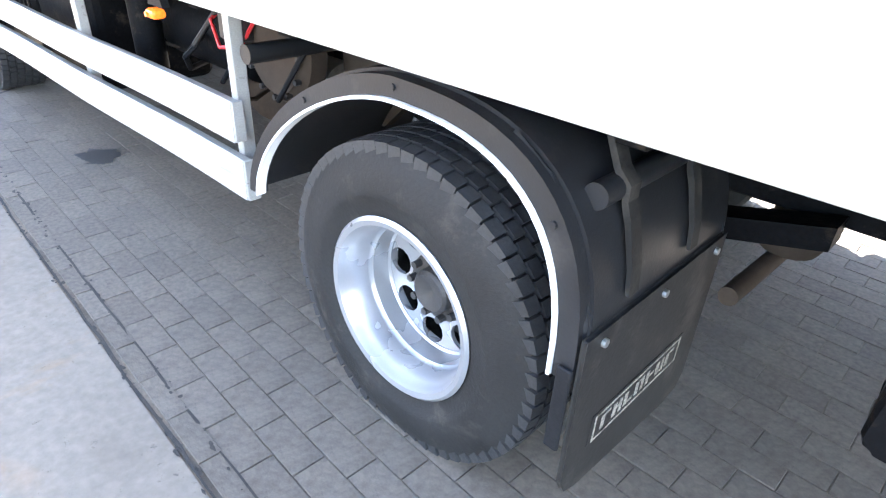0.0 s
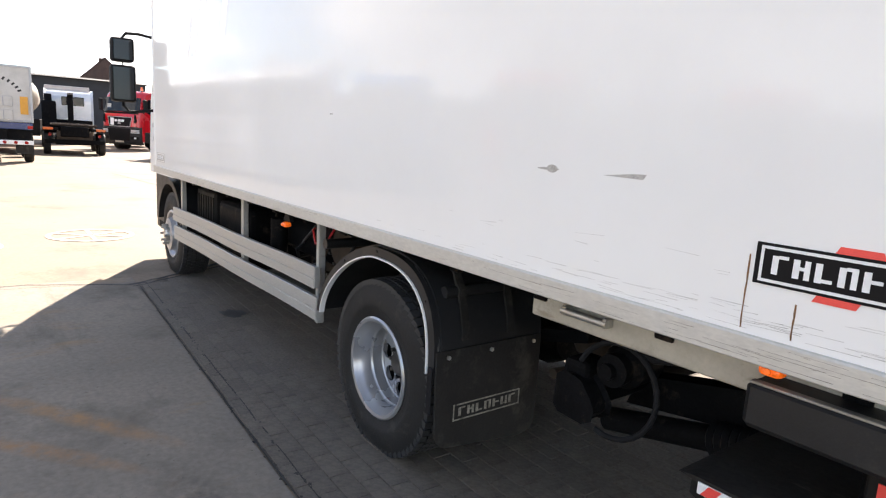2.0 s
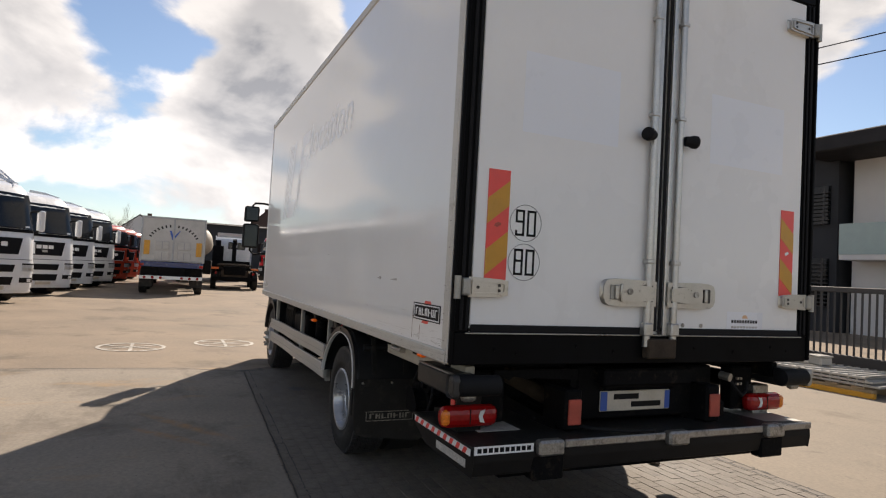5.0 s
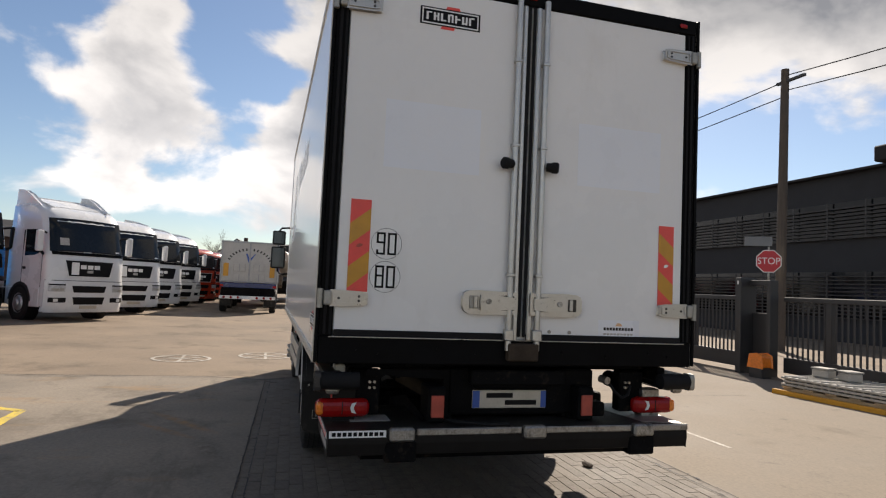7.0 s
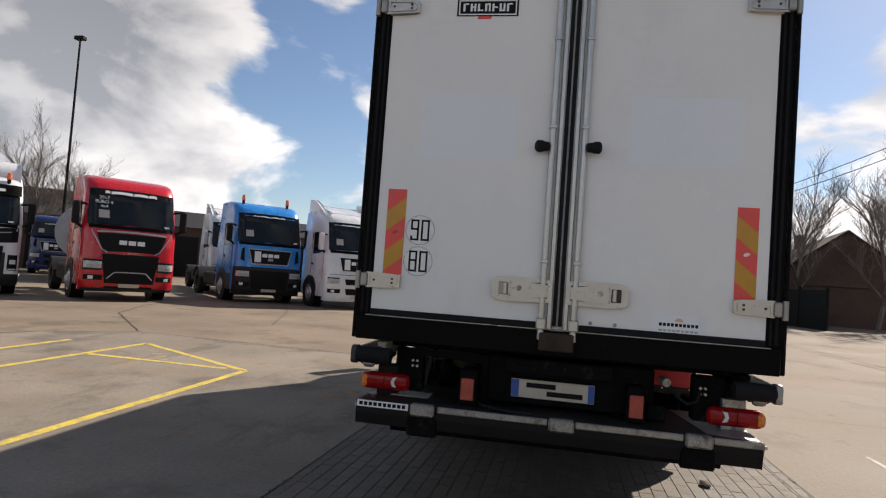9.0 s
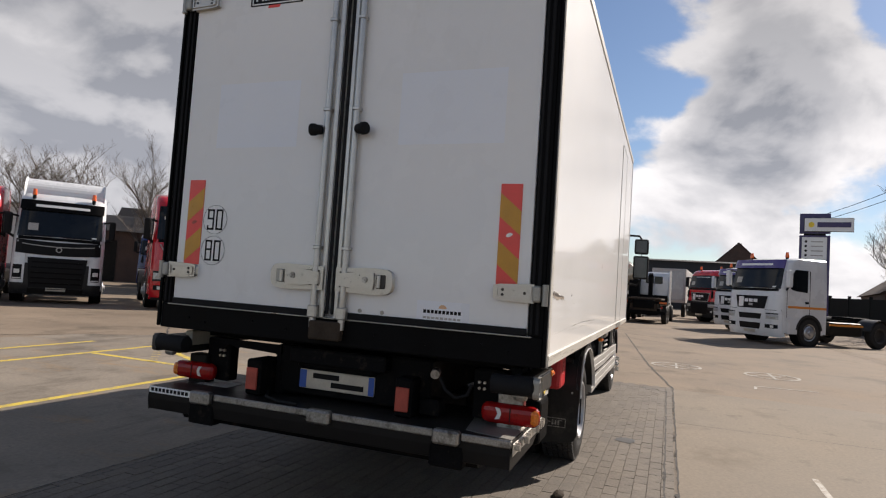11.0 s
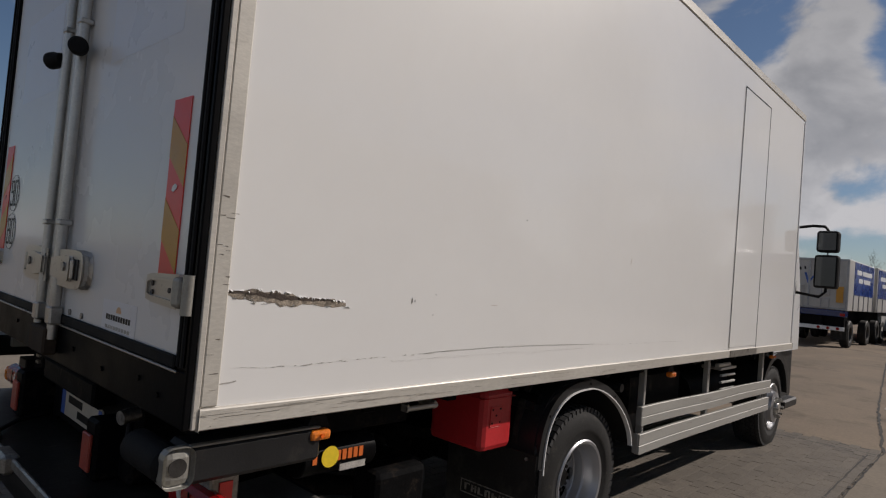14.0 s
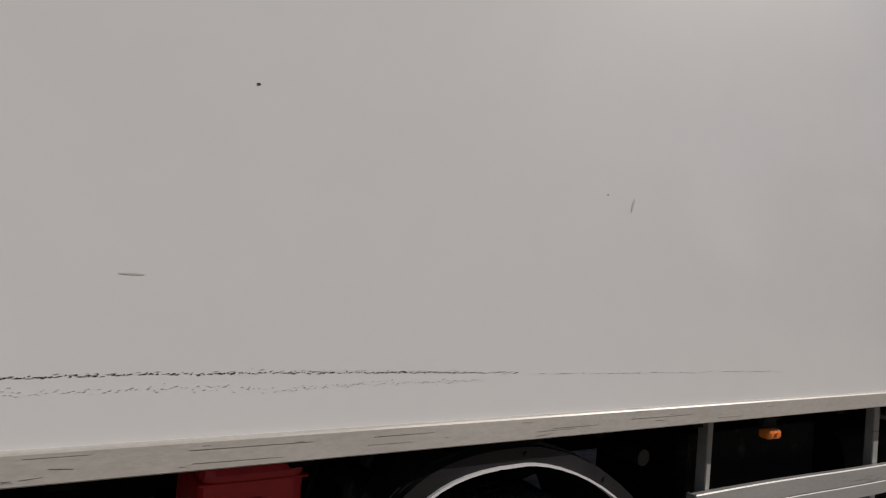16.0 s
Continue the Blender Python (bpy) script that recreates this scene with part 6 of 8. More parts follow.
for k in range(600):       # crumbs and broken bits along the joints of the paving
    x = rnd.uniform(-6.1, 1.0) if k % 3 else rnd.uniform(-7.3, 2.5)
    y = (EDGE(x) - (0.078 if k % 2 else 0.002) if k % 3 else PRr - 0.095 * (k % 2)) + rnd.gauss(0, 0.006)
    r = rnd.uniform(0.002, 0.009) if k % 3 else rnd.uniform(0.004, 0.018)
    st_ = rnd.uniform(1.0, 2.6)
    n_ = rnd.randint(4, 6)
    bm.faces.new([bm.verts.new((x + st_ * r * rnd.uniform(0.6, 1.2) * math.cos(q * math.tau / n_), y + r * rnd.uniform(0.6, 1.2) * math.sin(q * math.tau / n_), 0.0042 + 0.0000015 * k)) for q in range(n_)])
tagged(part("trim", bm, M["joint"]), "dark crumbs along the paving joints", "joint", kind="structure")
rk = part("stone", bmesh.new(), M["dust"])
bm = bmesh.new()
bmesh.ops.create_icosphere(bm, subdivisions=2, radius=0.05)
for v in bm.verts:
    v.co = Vector((v.co.x * 1.3, v.co.y * 0.8, v.co.z * 0.4)) * (1 + 0.35 * noise.noise(v.co * 22))
bm.to_mesh(rk.data)
bm.free()
rk.location = (-1.25, 1.22, 0.02)
tagged(rk, "small flat lump of rubble on the pavers", "stone")

# ---- other lorries ----
PAINT = {n: mat(n + "_lorry_paint", c, 0.25, var=0.03, scale=1.5, fine=30, fine_var=0.01, bump=0.01, coat=0.5) for n, c in
         (("white", (0.68, 0.69, 0.70)), ("blue", (0.012, 0.23, 0.66)), ("navy", (0.014, 0.030, 0.12)), ("red", (0.50, 0.008, 0.016)), ("orange", (0.42, 0.045, 0.02)), ("grey", (0.33, 0.34, 0.35)), ("purple", (0.07, 0.05, 0.22)), ("sheet", (0.025, 0.065, 0.30)))}
M["stripe"] = mat("orange_stripe_film", (0.70, 0.24, 0.03), 0.35, var=0.05, bump=0.02)
M["beacon"] = mat("orange_beacon", (0.85, 0.14, 0.02), 0.2, var=0.1, bump=0.05, coat=0.5)


def front_x(z):
    pts = ((0.30, -0.10), (0.42, -0.02), (1.0, 0.0), (1.85, -0.04), (2.05, -0.09), (3.0, -0.34), (3.2, -0.46), (3.36, -0.68), (3.46, -0.98), (3.53, -1.4))
    for (z0, x0), (z1, x1) in zip(pts, pts[1:]):
        if z <= z1:
            return x0 + (x1 - x0) * max(0.0, z - z0) / (z1 - z0)
    return pts[-1][1]


def skin(y, z):
    """Front surface of a cab: rounded at the corners, bulging a little."""
    hw, r = 1.22, 0.30
    c = min(r, max(0.0, abs(y) - (hw - r)))
    return front_x(z) - 0.05 * (y / hw) ** 2 - (r - math.sqrt(max(r * r - c * c, 0.0)))


def on_front(y0, y1, z0, z1, out, thick=0.03, ny=8, nz=4, taper=0.0, bow=0.0):
    """A panel that follows the cab's front from y0 to y1 and z0 to z1, standing out by out; taper widens it upwards, bow lifts its middle."""
    bm_ = bmesh.new()
    gr = []
    for layer in (out, out - thick):
        g = []
        for j in range(nz + 1):
            row = []
            for i in range(ny + 1):
                f_ = j / nz
                y_ = (y0 + (y1 - y0) * i / ny) * (1 + taper * f_)
                u = 2 * i / ny - 1
                z_ = z0 + (z1 - z0) * f_ + bow * (1 - u * u)
                row.append(bm_.verts.new((skin(y_, z_) + layer, y_, z_)))
            g.append(row)
        gr.append(g)
    for g in gr:
        for j in range(nz):
            for i in range(ny):
                bm_.faces.new((g[j][i], g[j][i + 1], g[j + 1][i + 1], g[j + 1][i]))
    f, b = gr
    for i in range(ny):
        bm_.faces.new((f[0][i], b[0][i], b[0][i + 1], f[0][i + 1])), bm_.faces.new((f[nz][i], f[nz][i + 1], b[nz][i + 1], b[nz][i]))
    for j in range(nz):
        bm_.faces.new((f[j][0], f[j + 1][0], b[j + 1][0], b[j][0])), bm_.faces.new((f[j][ny], b[j][ny], b[j + 1][ny], f[j + 1][ny]))
    return bm_


def simple_wheel(parent, x, y, r=0.5, side=1, name="wheel", inner=False):
    m = Matrix.Translation((x, y, r)) @ facing(0, 0, 0, (0, side, 0))
    w = part(name, lathe([(0.29, -0.28), (r - 0.04, -0.28), (r, -0.24), (r, -0.04), (r - 0.04, 0.0), (0.30, 0.0)], m, 32), M["tyre"], parent, soft=True)
    if inner:
        part("rim", lathe([(0.30, 0.0), (0.26, -0.02), (0.24, -0.14), (0.10, -0.15), (0.0, -0.15)], m, 28, closed=False), M["hub"], w)
    else:
        part("rim", lathe([(0.30, 0.005), (0.25, -0.02), (0.20, 0.03), (0.12, 0.05), (0.10, 0.09), (0.0, 0.10)], m, 28, closed=False), M["rim"], w)
    return w


def tractor(label, colour, roof="spoiler", low=False, beacons=False, visor=None, at=None, stripe=None, dark_bumper=False, style="slots", remarks_=(), group="parked lorry tractors", length=5.9):
    """A lorry tractor with its front at x = 0, facing +x."""
    col = PAINT[colour]
    t = thing("lorry_tractor", label, "lorry", group, at=at)
    top = 3.15 if low else 3.52
    zs = [0.45, 1.0, 1.85, 2.05, 2.5] + ([2.84, 3.0, 3.10, top] if low else [3.0, 3.2, 3.36, 3.46, top])
    drop = {2.84: 0.0, 3.0: -0.06, 3.10: -0.24, 3.15: -0.55} if low else {}
    bm = bmesh.new()
    loops = []
    ys = [-1.22, -1.215, -1.17, -1.08, -0.92, -0.5, 0, 0.5, 0.92, 1.08, 1.17, 1.215, 1.22]
    for z in zs:
        k = 1.0 if z < 2.1 else 1.0 - 0.04 * (z - 2.1) - (0.05 if z == top else 0.0)
        xs = drop[z] if z in drop else 0.0
        loops.append([bm.verts.new((-2.28, -1.22 * k, z))] + [bm.verts.new((skin(y, z) + xs, y * k, z)) for y in ys] + [bm.verts.new((-2.28, 1.22 * k, z))])
    n_ = len(loops[0])
    for a, b in zip(loops, loops[1:]):
        for k in range(n_):
            bm.faces.new((a[k], a[(k + 1) % n_], b[(k + 1) % n_], b[k]))
    bm.faces.new(loops[0][::-1]), bm.faces.new(loops[-1])
    cab_ = part("cab", bm, col, t, soft=True)
    wz0, wz1 = (2.0, 2.76) if low else ((2.02, 2.86) if style == "mask" else (2.08, 3.08))
    ws = part("windscreen", on_front(-1.12, 1.12, wz0, wz1, 0.010, 0.02, 16, 6, -0.03, 0.03), M["glass"], cab_, "dark curved windscreen", soft=True)
    if visor:
        part("sun_visor", on_front(-1.12, 1.12, wz1 - 0.01, wz1 + 0.30, 0.09, 0.05, 14, 3), PAINT[visor] if visor in PAINT else M["frame"], cab_, soft=True)
        part("visor_lettering", on_front(-0.72, 0.72, wz1 + 0.09, wz1 + 0.17, 0.098, 0.006, 10, 1), M["sign"], cab_, "plain bar of lettering")
    else:
        tall, wide = (0.075, 1.0) if style == "wing" else (0.035, 0.85)
        if style == "wing":
            part("screen_band", on_front(-1.06, 1.06, wz1 - 0.17, wz1 - 0.01, 0.0125, 0.01, 12, 1, 0, 0.02), M["ink"], ws, "black band across the screen")
        for y0, y1 in ((-0.72, -0.60), (-0.57, -0.02), (0.01, 0.38), (0.40, 0.62)):
            part("screen_lettering", on_front(y0 * wide, y1 * wide, wz1 - 0.085 - tall / 2, wz1 - 0.085 + tall / 2, 0.016, 0.005, 4, 1, 0, 0.02), M["sign"], ws, "plain bar of lettering")
    part("screen_card", on_front(-0.86, -0.60, wz0 + 0.20, wz0 + 0.42, 0.015, 0.005, 3, 2), M["smudge"], ws)
    part("screen_card", on_front(0.84, 0.97, wz0 + 0.05, wz0 + 0.10, 0.015, 0.005, 2, 1), M["sign"], ws)
    for k, txt in enumerate(remarks_):
        letters("lettering", txt, 0.13, facing(skin(-0.72, wz0 + 0.76 - k * 0.12) + 0.025, -0.74, wz0 + 0.76 - k * 0.12, (1, 0, 0.25)), M["sign"], ws, 0.002)
    for s in (-1, 1):
        part("wiper", on_front(s * 0.45 - 0.4, s * 0.45 + 0.25, wz0 + 0.02, wz0 + 0.045, 0.03, 0.012, 4, 1), M["rubber"], cab_)
    part("wiper_shelf", on_front(-1.08, 1.08, wz0 - 0.09, wz0 + 0.005, 0.016, 0.03, 12, 1), M["frame"], cab_)
    lo_m = M["fender"] if dark_bumper else col
    bp_ = part("bumper", on_front(-1.2, 1.2, 0.30, 1.22, 0.035, 0.10, 18, 6), lo_m, t, soft=True)
    part("step_edge", on_front(-1.16, 1.16, 0.28, 0.36, 0.05, 0.05, 14, 1), M["fender"] if style != "slots" else lo_m, bp_)
    if style == "mask":       # black panel under the screen, white corners below it
        gr = part("grille", on_front(-1.12, 1.12, 1.52, 1.935, 0.012, 0.03, 14, 4, 0.0, -0.05), M["ink"], cab_, "glossy black front panel with a round badge")
        part("bright_strip", on_front(-0.95, 0.95, 1.79, 1.815, 0.020, 0.012, 12, 1, 0, -0.06), M["rail"], gr)
        part("badge", lathe([(0.055, 0), (0.085, 0), (0.085, 0.012), (0.055, 0.012)], facing(skin(0, 1.66) + 0.02, 0, 1.66, (1, 0, 0)), 24), M["rail"], gr)
        lg = part("lower_grille", on_front(-0.70, 0.70, 0.50, 1.40, 0.045, 0.03, 10, 5, 0.12), M["ink"], bp_, "black honeycomb lower grille")
        for k in range(5):
            part("slat", on_front(-0.66, 0.66, 0.60 + k * 0.16, 0.64 + k * 0.16, 0.056, 0.02, 8, 1, 0.02), M["frame"], lg)
        part("skid_plate", on_front(-0.72, 0.72, 0.30, 0.46, 0.06, 0.03, 8, 1), M["beam"], bp_)
    elif style == "wing":      # chrome brow over the grille, black middle below
        gr = part("grille", on_front(-0.72, 0.72, 1.36, 1.86, 0.014, 0.03, 12, 4, 0.24, 0.02), M["ink"], cab_, "glossy black grille under a chrome brow")
        part("bright_strip", on_front(-0.88, 0.88, 1.875, 1.92, 0.026, 0.02, 14, 1, 0, 0.03), M["rail"], gr)
        for q in (-1, 0, 1):
            part("badge", on_front(q * 0.23 - 0.095, q * 0.23 + 0.095, 1.57, 1.69, 0.024, 0.01, 3, 1), M["sign"], gr, "plain bright badge bar")
        lg = part("lower_grille", on_front(-0.60, 0.60, 0.36, 1.30, 0.045, 0.03, 10, 5, 0.22), M["ink"], bp_, "black lower grille")
        part("chrome_brow", pipe([(skin(y, z) + 0.055, y, z) for y, z in ((-0.58, 0.62), (-0.40, 0.80), (-0.2, 0.81), (0.2, 0.81), (0.40, 0.80), (0.58, 0.62))], 0.017, 6), M["castalu"], lg, "bright bar over the lower grille")
        for s in (-1, 1):
            part("chrome_sweep", pipe([(skin(s * y, z) + 0.03, s * y, z) for y, z in ((1.02, 1.93), (0.93, 1.76), (0.82, 1.56), (0.74, 1.42), (0.60, 1.34))], 0.016, 6), M["castalu"], gr, "bright sweep beside the grille")
    else:
        gz1 = 1.72 if low else 1.83
        gr = part("grille", on_front(-0.62, 0.62, gz1 - 0.46, gz1, 0.022, 0.03, 12, 4, 0.18), M["ink"], cab_, "glossy black grille with a bright badge")
        part("bright_rim", on_front(-0.65, 0.65, gz1 - 0.50, gz1 + 0.03, 0.016, 0.03, 12, 4, 0.17), M["rail"] if colour != "white" else col, gr)
        for q in (-1, 0, 1):
            part("badge", on_front(q * 0.21 - 0.085, q * 0.21 + 0.085, gz1 - 0.24, gz1 - 0.12, 0.030, 0.01, 3, 1), M["sign"], gr, "plain bright badge bar")
        part("emblem", on_front(-0.09, 0.09, gz1 - 0.36, gz1 - 0.28, 0.030, 0.01, 3, 1), M["rail"], gr)
        part("blank_card", on_front(-0.56, -0.34, gz1 - 0.42, gz1 - 0.05, 0.032, 0.008, 3, 2), M["sign"], gr, "white blank card in the grille")
        if colour != "white":
            for s in (-1, 1):
                part("corner_vane", prism([(s * 0.90, 1.42), (s * 1.02, 1.48), (s * 0.98, 1.84), (s * 0.93, 1.88)], "x", -0.12, 0.005), M["ink"], cab_, "dark corner air vane")
        if not dark_bumper:
            for z0, z1, w in ((0.88, 1.08, 0.47), (0.52, 0.74, 0.44)):
                part("air_slot", on_front(-w, w, z0, z1, 0.045, 0.03, 8, 2, 0.12), M["ink"], bp_)
        else:
            part("lower_grille", on_front(-0.62, 0.62, 0.48, 1.12, 0.045, 0.03, 8, 3, 0.1), M["ink"], bp_)
        part("bumper_seam", on_front(-1.19, 1.19, 1.22, 1.235, 0.012, 0.02, 16, 1), M["ink"], bp_)
    for s in (-1, 1):
        if style == "mask":
            cr = part("corner_panel", on_front(s * 0.84, s * 1.19, 0.62, 1.50, 0.044, 0.03, 6, 4), col, bp_, "white corner panel")
            hl = part("headlamp", on_front(s * 0.90, s * 1.14, 0.72, 1.16, 0.052, 0.03, 5, 3), M["ink"], cr, "dark headlamp")
            part("lamp_core", on_front(s * 0.95, s * 1.10, 0.90, 1.02, 0.06, 0.01, 3, 1), M["clearlens"], hl)
            part("light_strip", on_front(s * 0.91, s * 1.12, 0.74, 0.77, 0.06, 0.01, 3, 1), M["clearlens"], hl)
        else:
            sk = part("lamp_surround", on_front(s * 0.70, s * 1.15, 0.84, 1.14, 0.042, 0.03, 6, 2), M["fender"] if style == "wing" or dark_bumper else col, bp_)
            hl = part("headlamp", on_front(s * 0.72, s * 1.14, 0.90, 1.12, 0.050, 0.03, 8, 2), M["lampglass"], sk, "clear headlamp")
            part("lamp_core", on_front(s * 0.76, s * 0.88, 0.925, 1.01, 0.056, 0.01, 3, 1), M["rail"], hl)
            part("lamp_core", on_front(s * 0.90, s * 1.08, 0.925, 0.99, 0.056, 0.01, 3, 1), M["hinge"], hl)
            part("lamp_brow", on_front(s * 0.72, s * 1.14, 1.085, 1.125, 0.058, 0.014, 6, 1), M["ink"], hl)
            fg = part("fog_lamp", on_front(s * 0.68, s * 1.12, 0.58, 0.72, 0.045, 0.03, 6, 2), M["ink"], bp_)
            part("lamp_core", on_front(s * 0.90, s * 1.02, 0.60, 0.69, 0.05, 0.01, 2, 1), M["clearlens"], fg)
        part("side_panel", box(-2.15, -0.42, s * 1.17, s * 1.235, 0.42, 0.98, 0.02), lo_m if style != "mask" else M["fender"], t)
        part("side_window", prism([(-0.55, 2.02), (-0.66, 2.56), (-0.78, 2.72), (-1.35, 2.72), (-1.35, 1.92), (-0.8, 1.95)], "y", s * 1.18, s * 1.226), M["glass"], cab_)
        part("door_seam", box(-1.47, -1.455, s * 1.19, s * 1.226, 1.0, 2.7), M["ink"], cab_)
        part("door_seam", box(-0.40, -0.387, s * 1.14, s * 1.226, 1.0, 1.95), M["ink"], cab_)
        part("door_handle", box(-1.42, -1.25, s * 1.2, s * 1.235, 1.52, 1.60, 0.01), M["ink"], cab_)
        ma_ = part("mirror_arm", rod((-0.42, s * 1.15, 2.62), (-0.26, s * 1.36, 2.66), 0.03, 8), M["rubber"], cab_)
        part("mirror_foot", rod((-0.42, s * 1.15, 1.95), (-0.28, s * 1.35, 2.08), 0.04, 8), M["rubber"], ma_)
        mh = part("mirror_head", box(-0.38, -0.20, s * 1.30, s * 1.48, 2.06, 2.68, 0.05, segs=2), col if colour == "white" and style == "slots" else M["rubber"], ma_)
        part("wheel_arch", ring_strip([(-1.45 + 0.56 * math.cos(a), 0.5 + 0.56 * math.sin(a)) for a in [radians(8 + k * 16.4) for k in range(11)]],
                                      [(-1.45 + 0.64 * math.cos(a), 0.5 + 0.64 * math.sin(a)) for a in [radians(8 + k * 16.4) for k in range(11)]], s * 0.9, s * 1.245), M["fender"], t, soft=True)
        part("arch_liner", rod((-1.45, s * 0.9, 0.5), (-1.45, s * 1.237, 0.5), 0.565, 28), M["ink"], t)
        simple_wheel(t, -1.45, s * 1.245, 0.5, s)
        simple_wheel(t, -1.45 - 3.6, s * 1.22, 0.5, s, inner=True)
        part("rear_wing", ring_strip([(-5.05 + 0.56 * math.cos(a), 0.5 + 0.56 * math.sin(a)) for a in [radians(15 + k * 15) for k in range(11)]],
                                     [(-5.05 + 0.59 * math.cos(a), 0.5 + 0.59 * math.sin(a)) for a in [radians(15 + k * 15) for k in range(11)]], s * 0.62, s * 1.25), M["fender"], t, soft=True)
        part("tank", box(-4.2, -2.5, s * 0.55, s * 1.18, 0.42, 0.92, 0.08, segs=2), M["beam"], t)
        part("frame_rail", box(-length, -1.0, s * 0.38, s * 0.46, 0.72, 1.0), M["black"], t)
        if stripe:
            part("stripe", box(-2.27, -0.45, s * 1.2, s * 1.228, 1.34, 1.42), M["stripe"], cab_, "orange stripe")
            part("stripe", box(-4.2, -2.5, s * 1.181, s * 1.19, 0.78, 0.85), M["stripe"], t, "orange stripe")
    part("rear_lining", box(-2.40, -2.285, -1.1, 1.1, 1.0, 2.9 if low else 3.2), M["fender"], cab_)
    part("air_tank", rod((-2.65, -0.5, 1.15), (-2.65, 0.5, 1.15), 0.13, 14), M["black"], t)
    part("bridge", box(-5.5, -4.6, -0.45, 0.45, 1.0, 1.12, 0.02), M["black"], t, "black coupling plate")
    part("licence_plate", on_front(-0.26, 0.26, 0.39, 0.49, 0.06, 0.02, 4, 1), M["plate"], bp_)
    if roof == "spoiler":
        sp = part("roof_spoiler", prism([(-0.95, 3.46), (-1.3, 3.56), (-1.8, 3.70), (-2.3, 3.80), (-2.36, 3.5)], "y", -0.86, 0.86, bevel=0.05), col, cab_, soft=True)
        for s in (-1, 1):
            part("side_fin", prism([(-1.0, 3.42), (-1.35, 3.62), (-1.7, 3.82), (-2.05, 3.95), (-2.34, 3.97), (-2.40, 3.1), (-2.2, 3.1)], "y", s * 0.90, s * 1.06, bevel=0.03), col, sp, soft=True)
        part("spoiler_lip", box(-2.37, -2.31, -0.84, 0.84, 3.76, 3.83, 0.01), col, sp)
    if roof == "fins":
        for s in (-1, 1):
            part("fin", prism([(-1.1, 3.46), (-1.6, 3.58), (-2.2, 3.66), (-2.28, 3.50)], "y", s * 0.86, s * 1.0, bevel=0.03), col, cab_)
    if roof == "deflector":
        part("roof_deflector", prism([(-0.74, 3.10), (-0.78, 3.50), (-0.86, 3.68), (-1.02, 3.82), (-1.3, 3.90), (-2.3, 3.94), (-2.35, 3.2)], "y", -1.10, 1.10, bevel=0.05), col, cab_, "smooth white roof deflector")
    if beacons:
        for y in (-0.8, 0.8):
            bx_, z = (-0.52, 3.27) if style == "mask" else (-0.80, 3.12) if low else (-1.0, top)
            b_ = part("beacon", rod((bx_, y, z - 0.12), (bx_, y, z + 0.05), 0.05, 12), M["rubber"], cab_)
            part("lens", lathe([(0.0, 0.2), (0.05, 0.19), (0.065, 0.05), (0.065, 0.0), (0.0, 0.0)], Matrix.Translation((bx_, y, z + 0.05)), 14, closed=False), M["beacon"], b_)
    return t


def parked(x, y, heading, size=1.0):
    """The pose of a tractor whose front stands at x, y, heading in degrees."""
    return pose(x, y, GZ, 0, 0, heading) @ Matrix.Diagonal((size, size, size, 1))


w1 = tractor("white lorry tractor with a roof spoiler, parked in a row", "white", at=parked(-17.3, -6.87, 45))
w2 = tractor("white lorry tractor with roof fins, parked in a row", "white", roof="fins", at=parked(-21.4, -6.4, 45))
copy_thing(w1, parked(-21.0, -13.6, 42))
copy_thing(w2, parked(-25.2, -6.1, 45))
copy_thing(w2, parked(-28.7, -5.64, 45))
tractor("blue lorry tractor with orange roof beacons, parked in a row", "blue", roof="", beacons=True, dark_bumper=True, at=parked(-16.8, -10.05, 45, 1.04))
rd = tractor("red lorry tractor with a black grille and chrome brow", "red", roof="", style="wing", remarks_=("2017", "EURO 6", "4x4"), at=parked(-12.6, -12.5, 50, 1.08))
copy_thing(rd, parked(-8.3, -17.75, 50, 0.95))
o1 = tractor("dark orange lorry, parked in a row", "orange", roof="", low=True, at=parked(-33.6, -5.3, 45))
copy_thing(o1, parked(-37.5, -5.0, 45))
copy_thing(o1, parked(-42.0, -4.8, 45))
tractor("white lorry tractor with a black front panel and orange beacons", "white", roof="deflector", style="mask", visor="black", beacons=True, dark_bumper=True, at=parked(-10.4, -15.87, 50, 1.01))
mw = tractor("white low-cab lorry tractor with an orange stripe and beacons", "white", roof="", low=True, beacons=True, visor="purple", stripe="orange", at=parked(-22.6, 4.84, -51, 1.02))
copy_thing(mw, parked(-30.5, 4.78, -51, 1.0))
tractor("red lorry with a dark bumper and orange beacons", "red", roof="", low=True, beacons=True, dark_bumper=True, at=parked(-40.6, 3.85, -50, 1.1))
tractor("red lorry standing among others far back", "red", roof="", low=True, beacons=True, at=parked(-46.5, 5.0, -45))
tractor("dark blue lorry standing behind the row", "navy", roof="", low=True, at=parked(-24.6, -26.1, 40))


M["smudgewhite"] = mat("dirty_white_steel", (0.44, 0.43, 0.41), 0.5, var=0.12, scale=2.0, fine=30, fine_var=0.06, bump=0.05, stain=(0.30, 0.27, 0.23), stain_at=0.60, stain_scale=2.5)


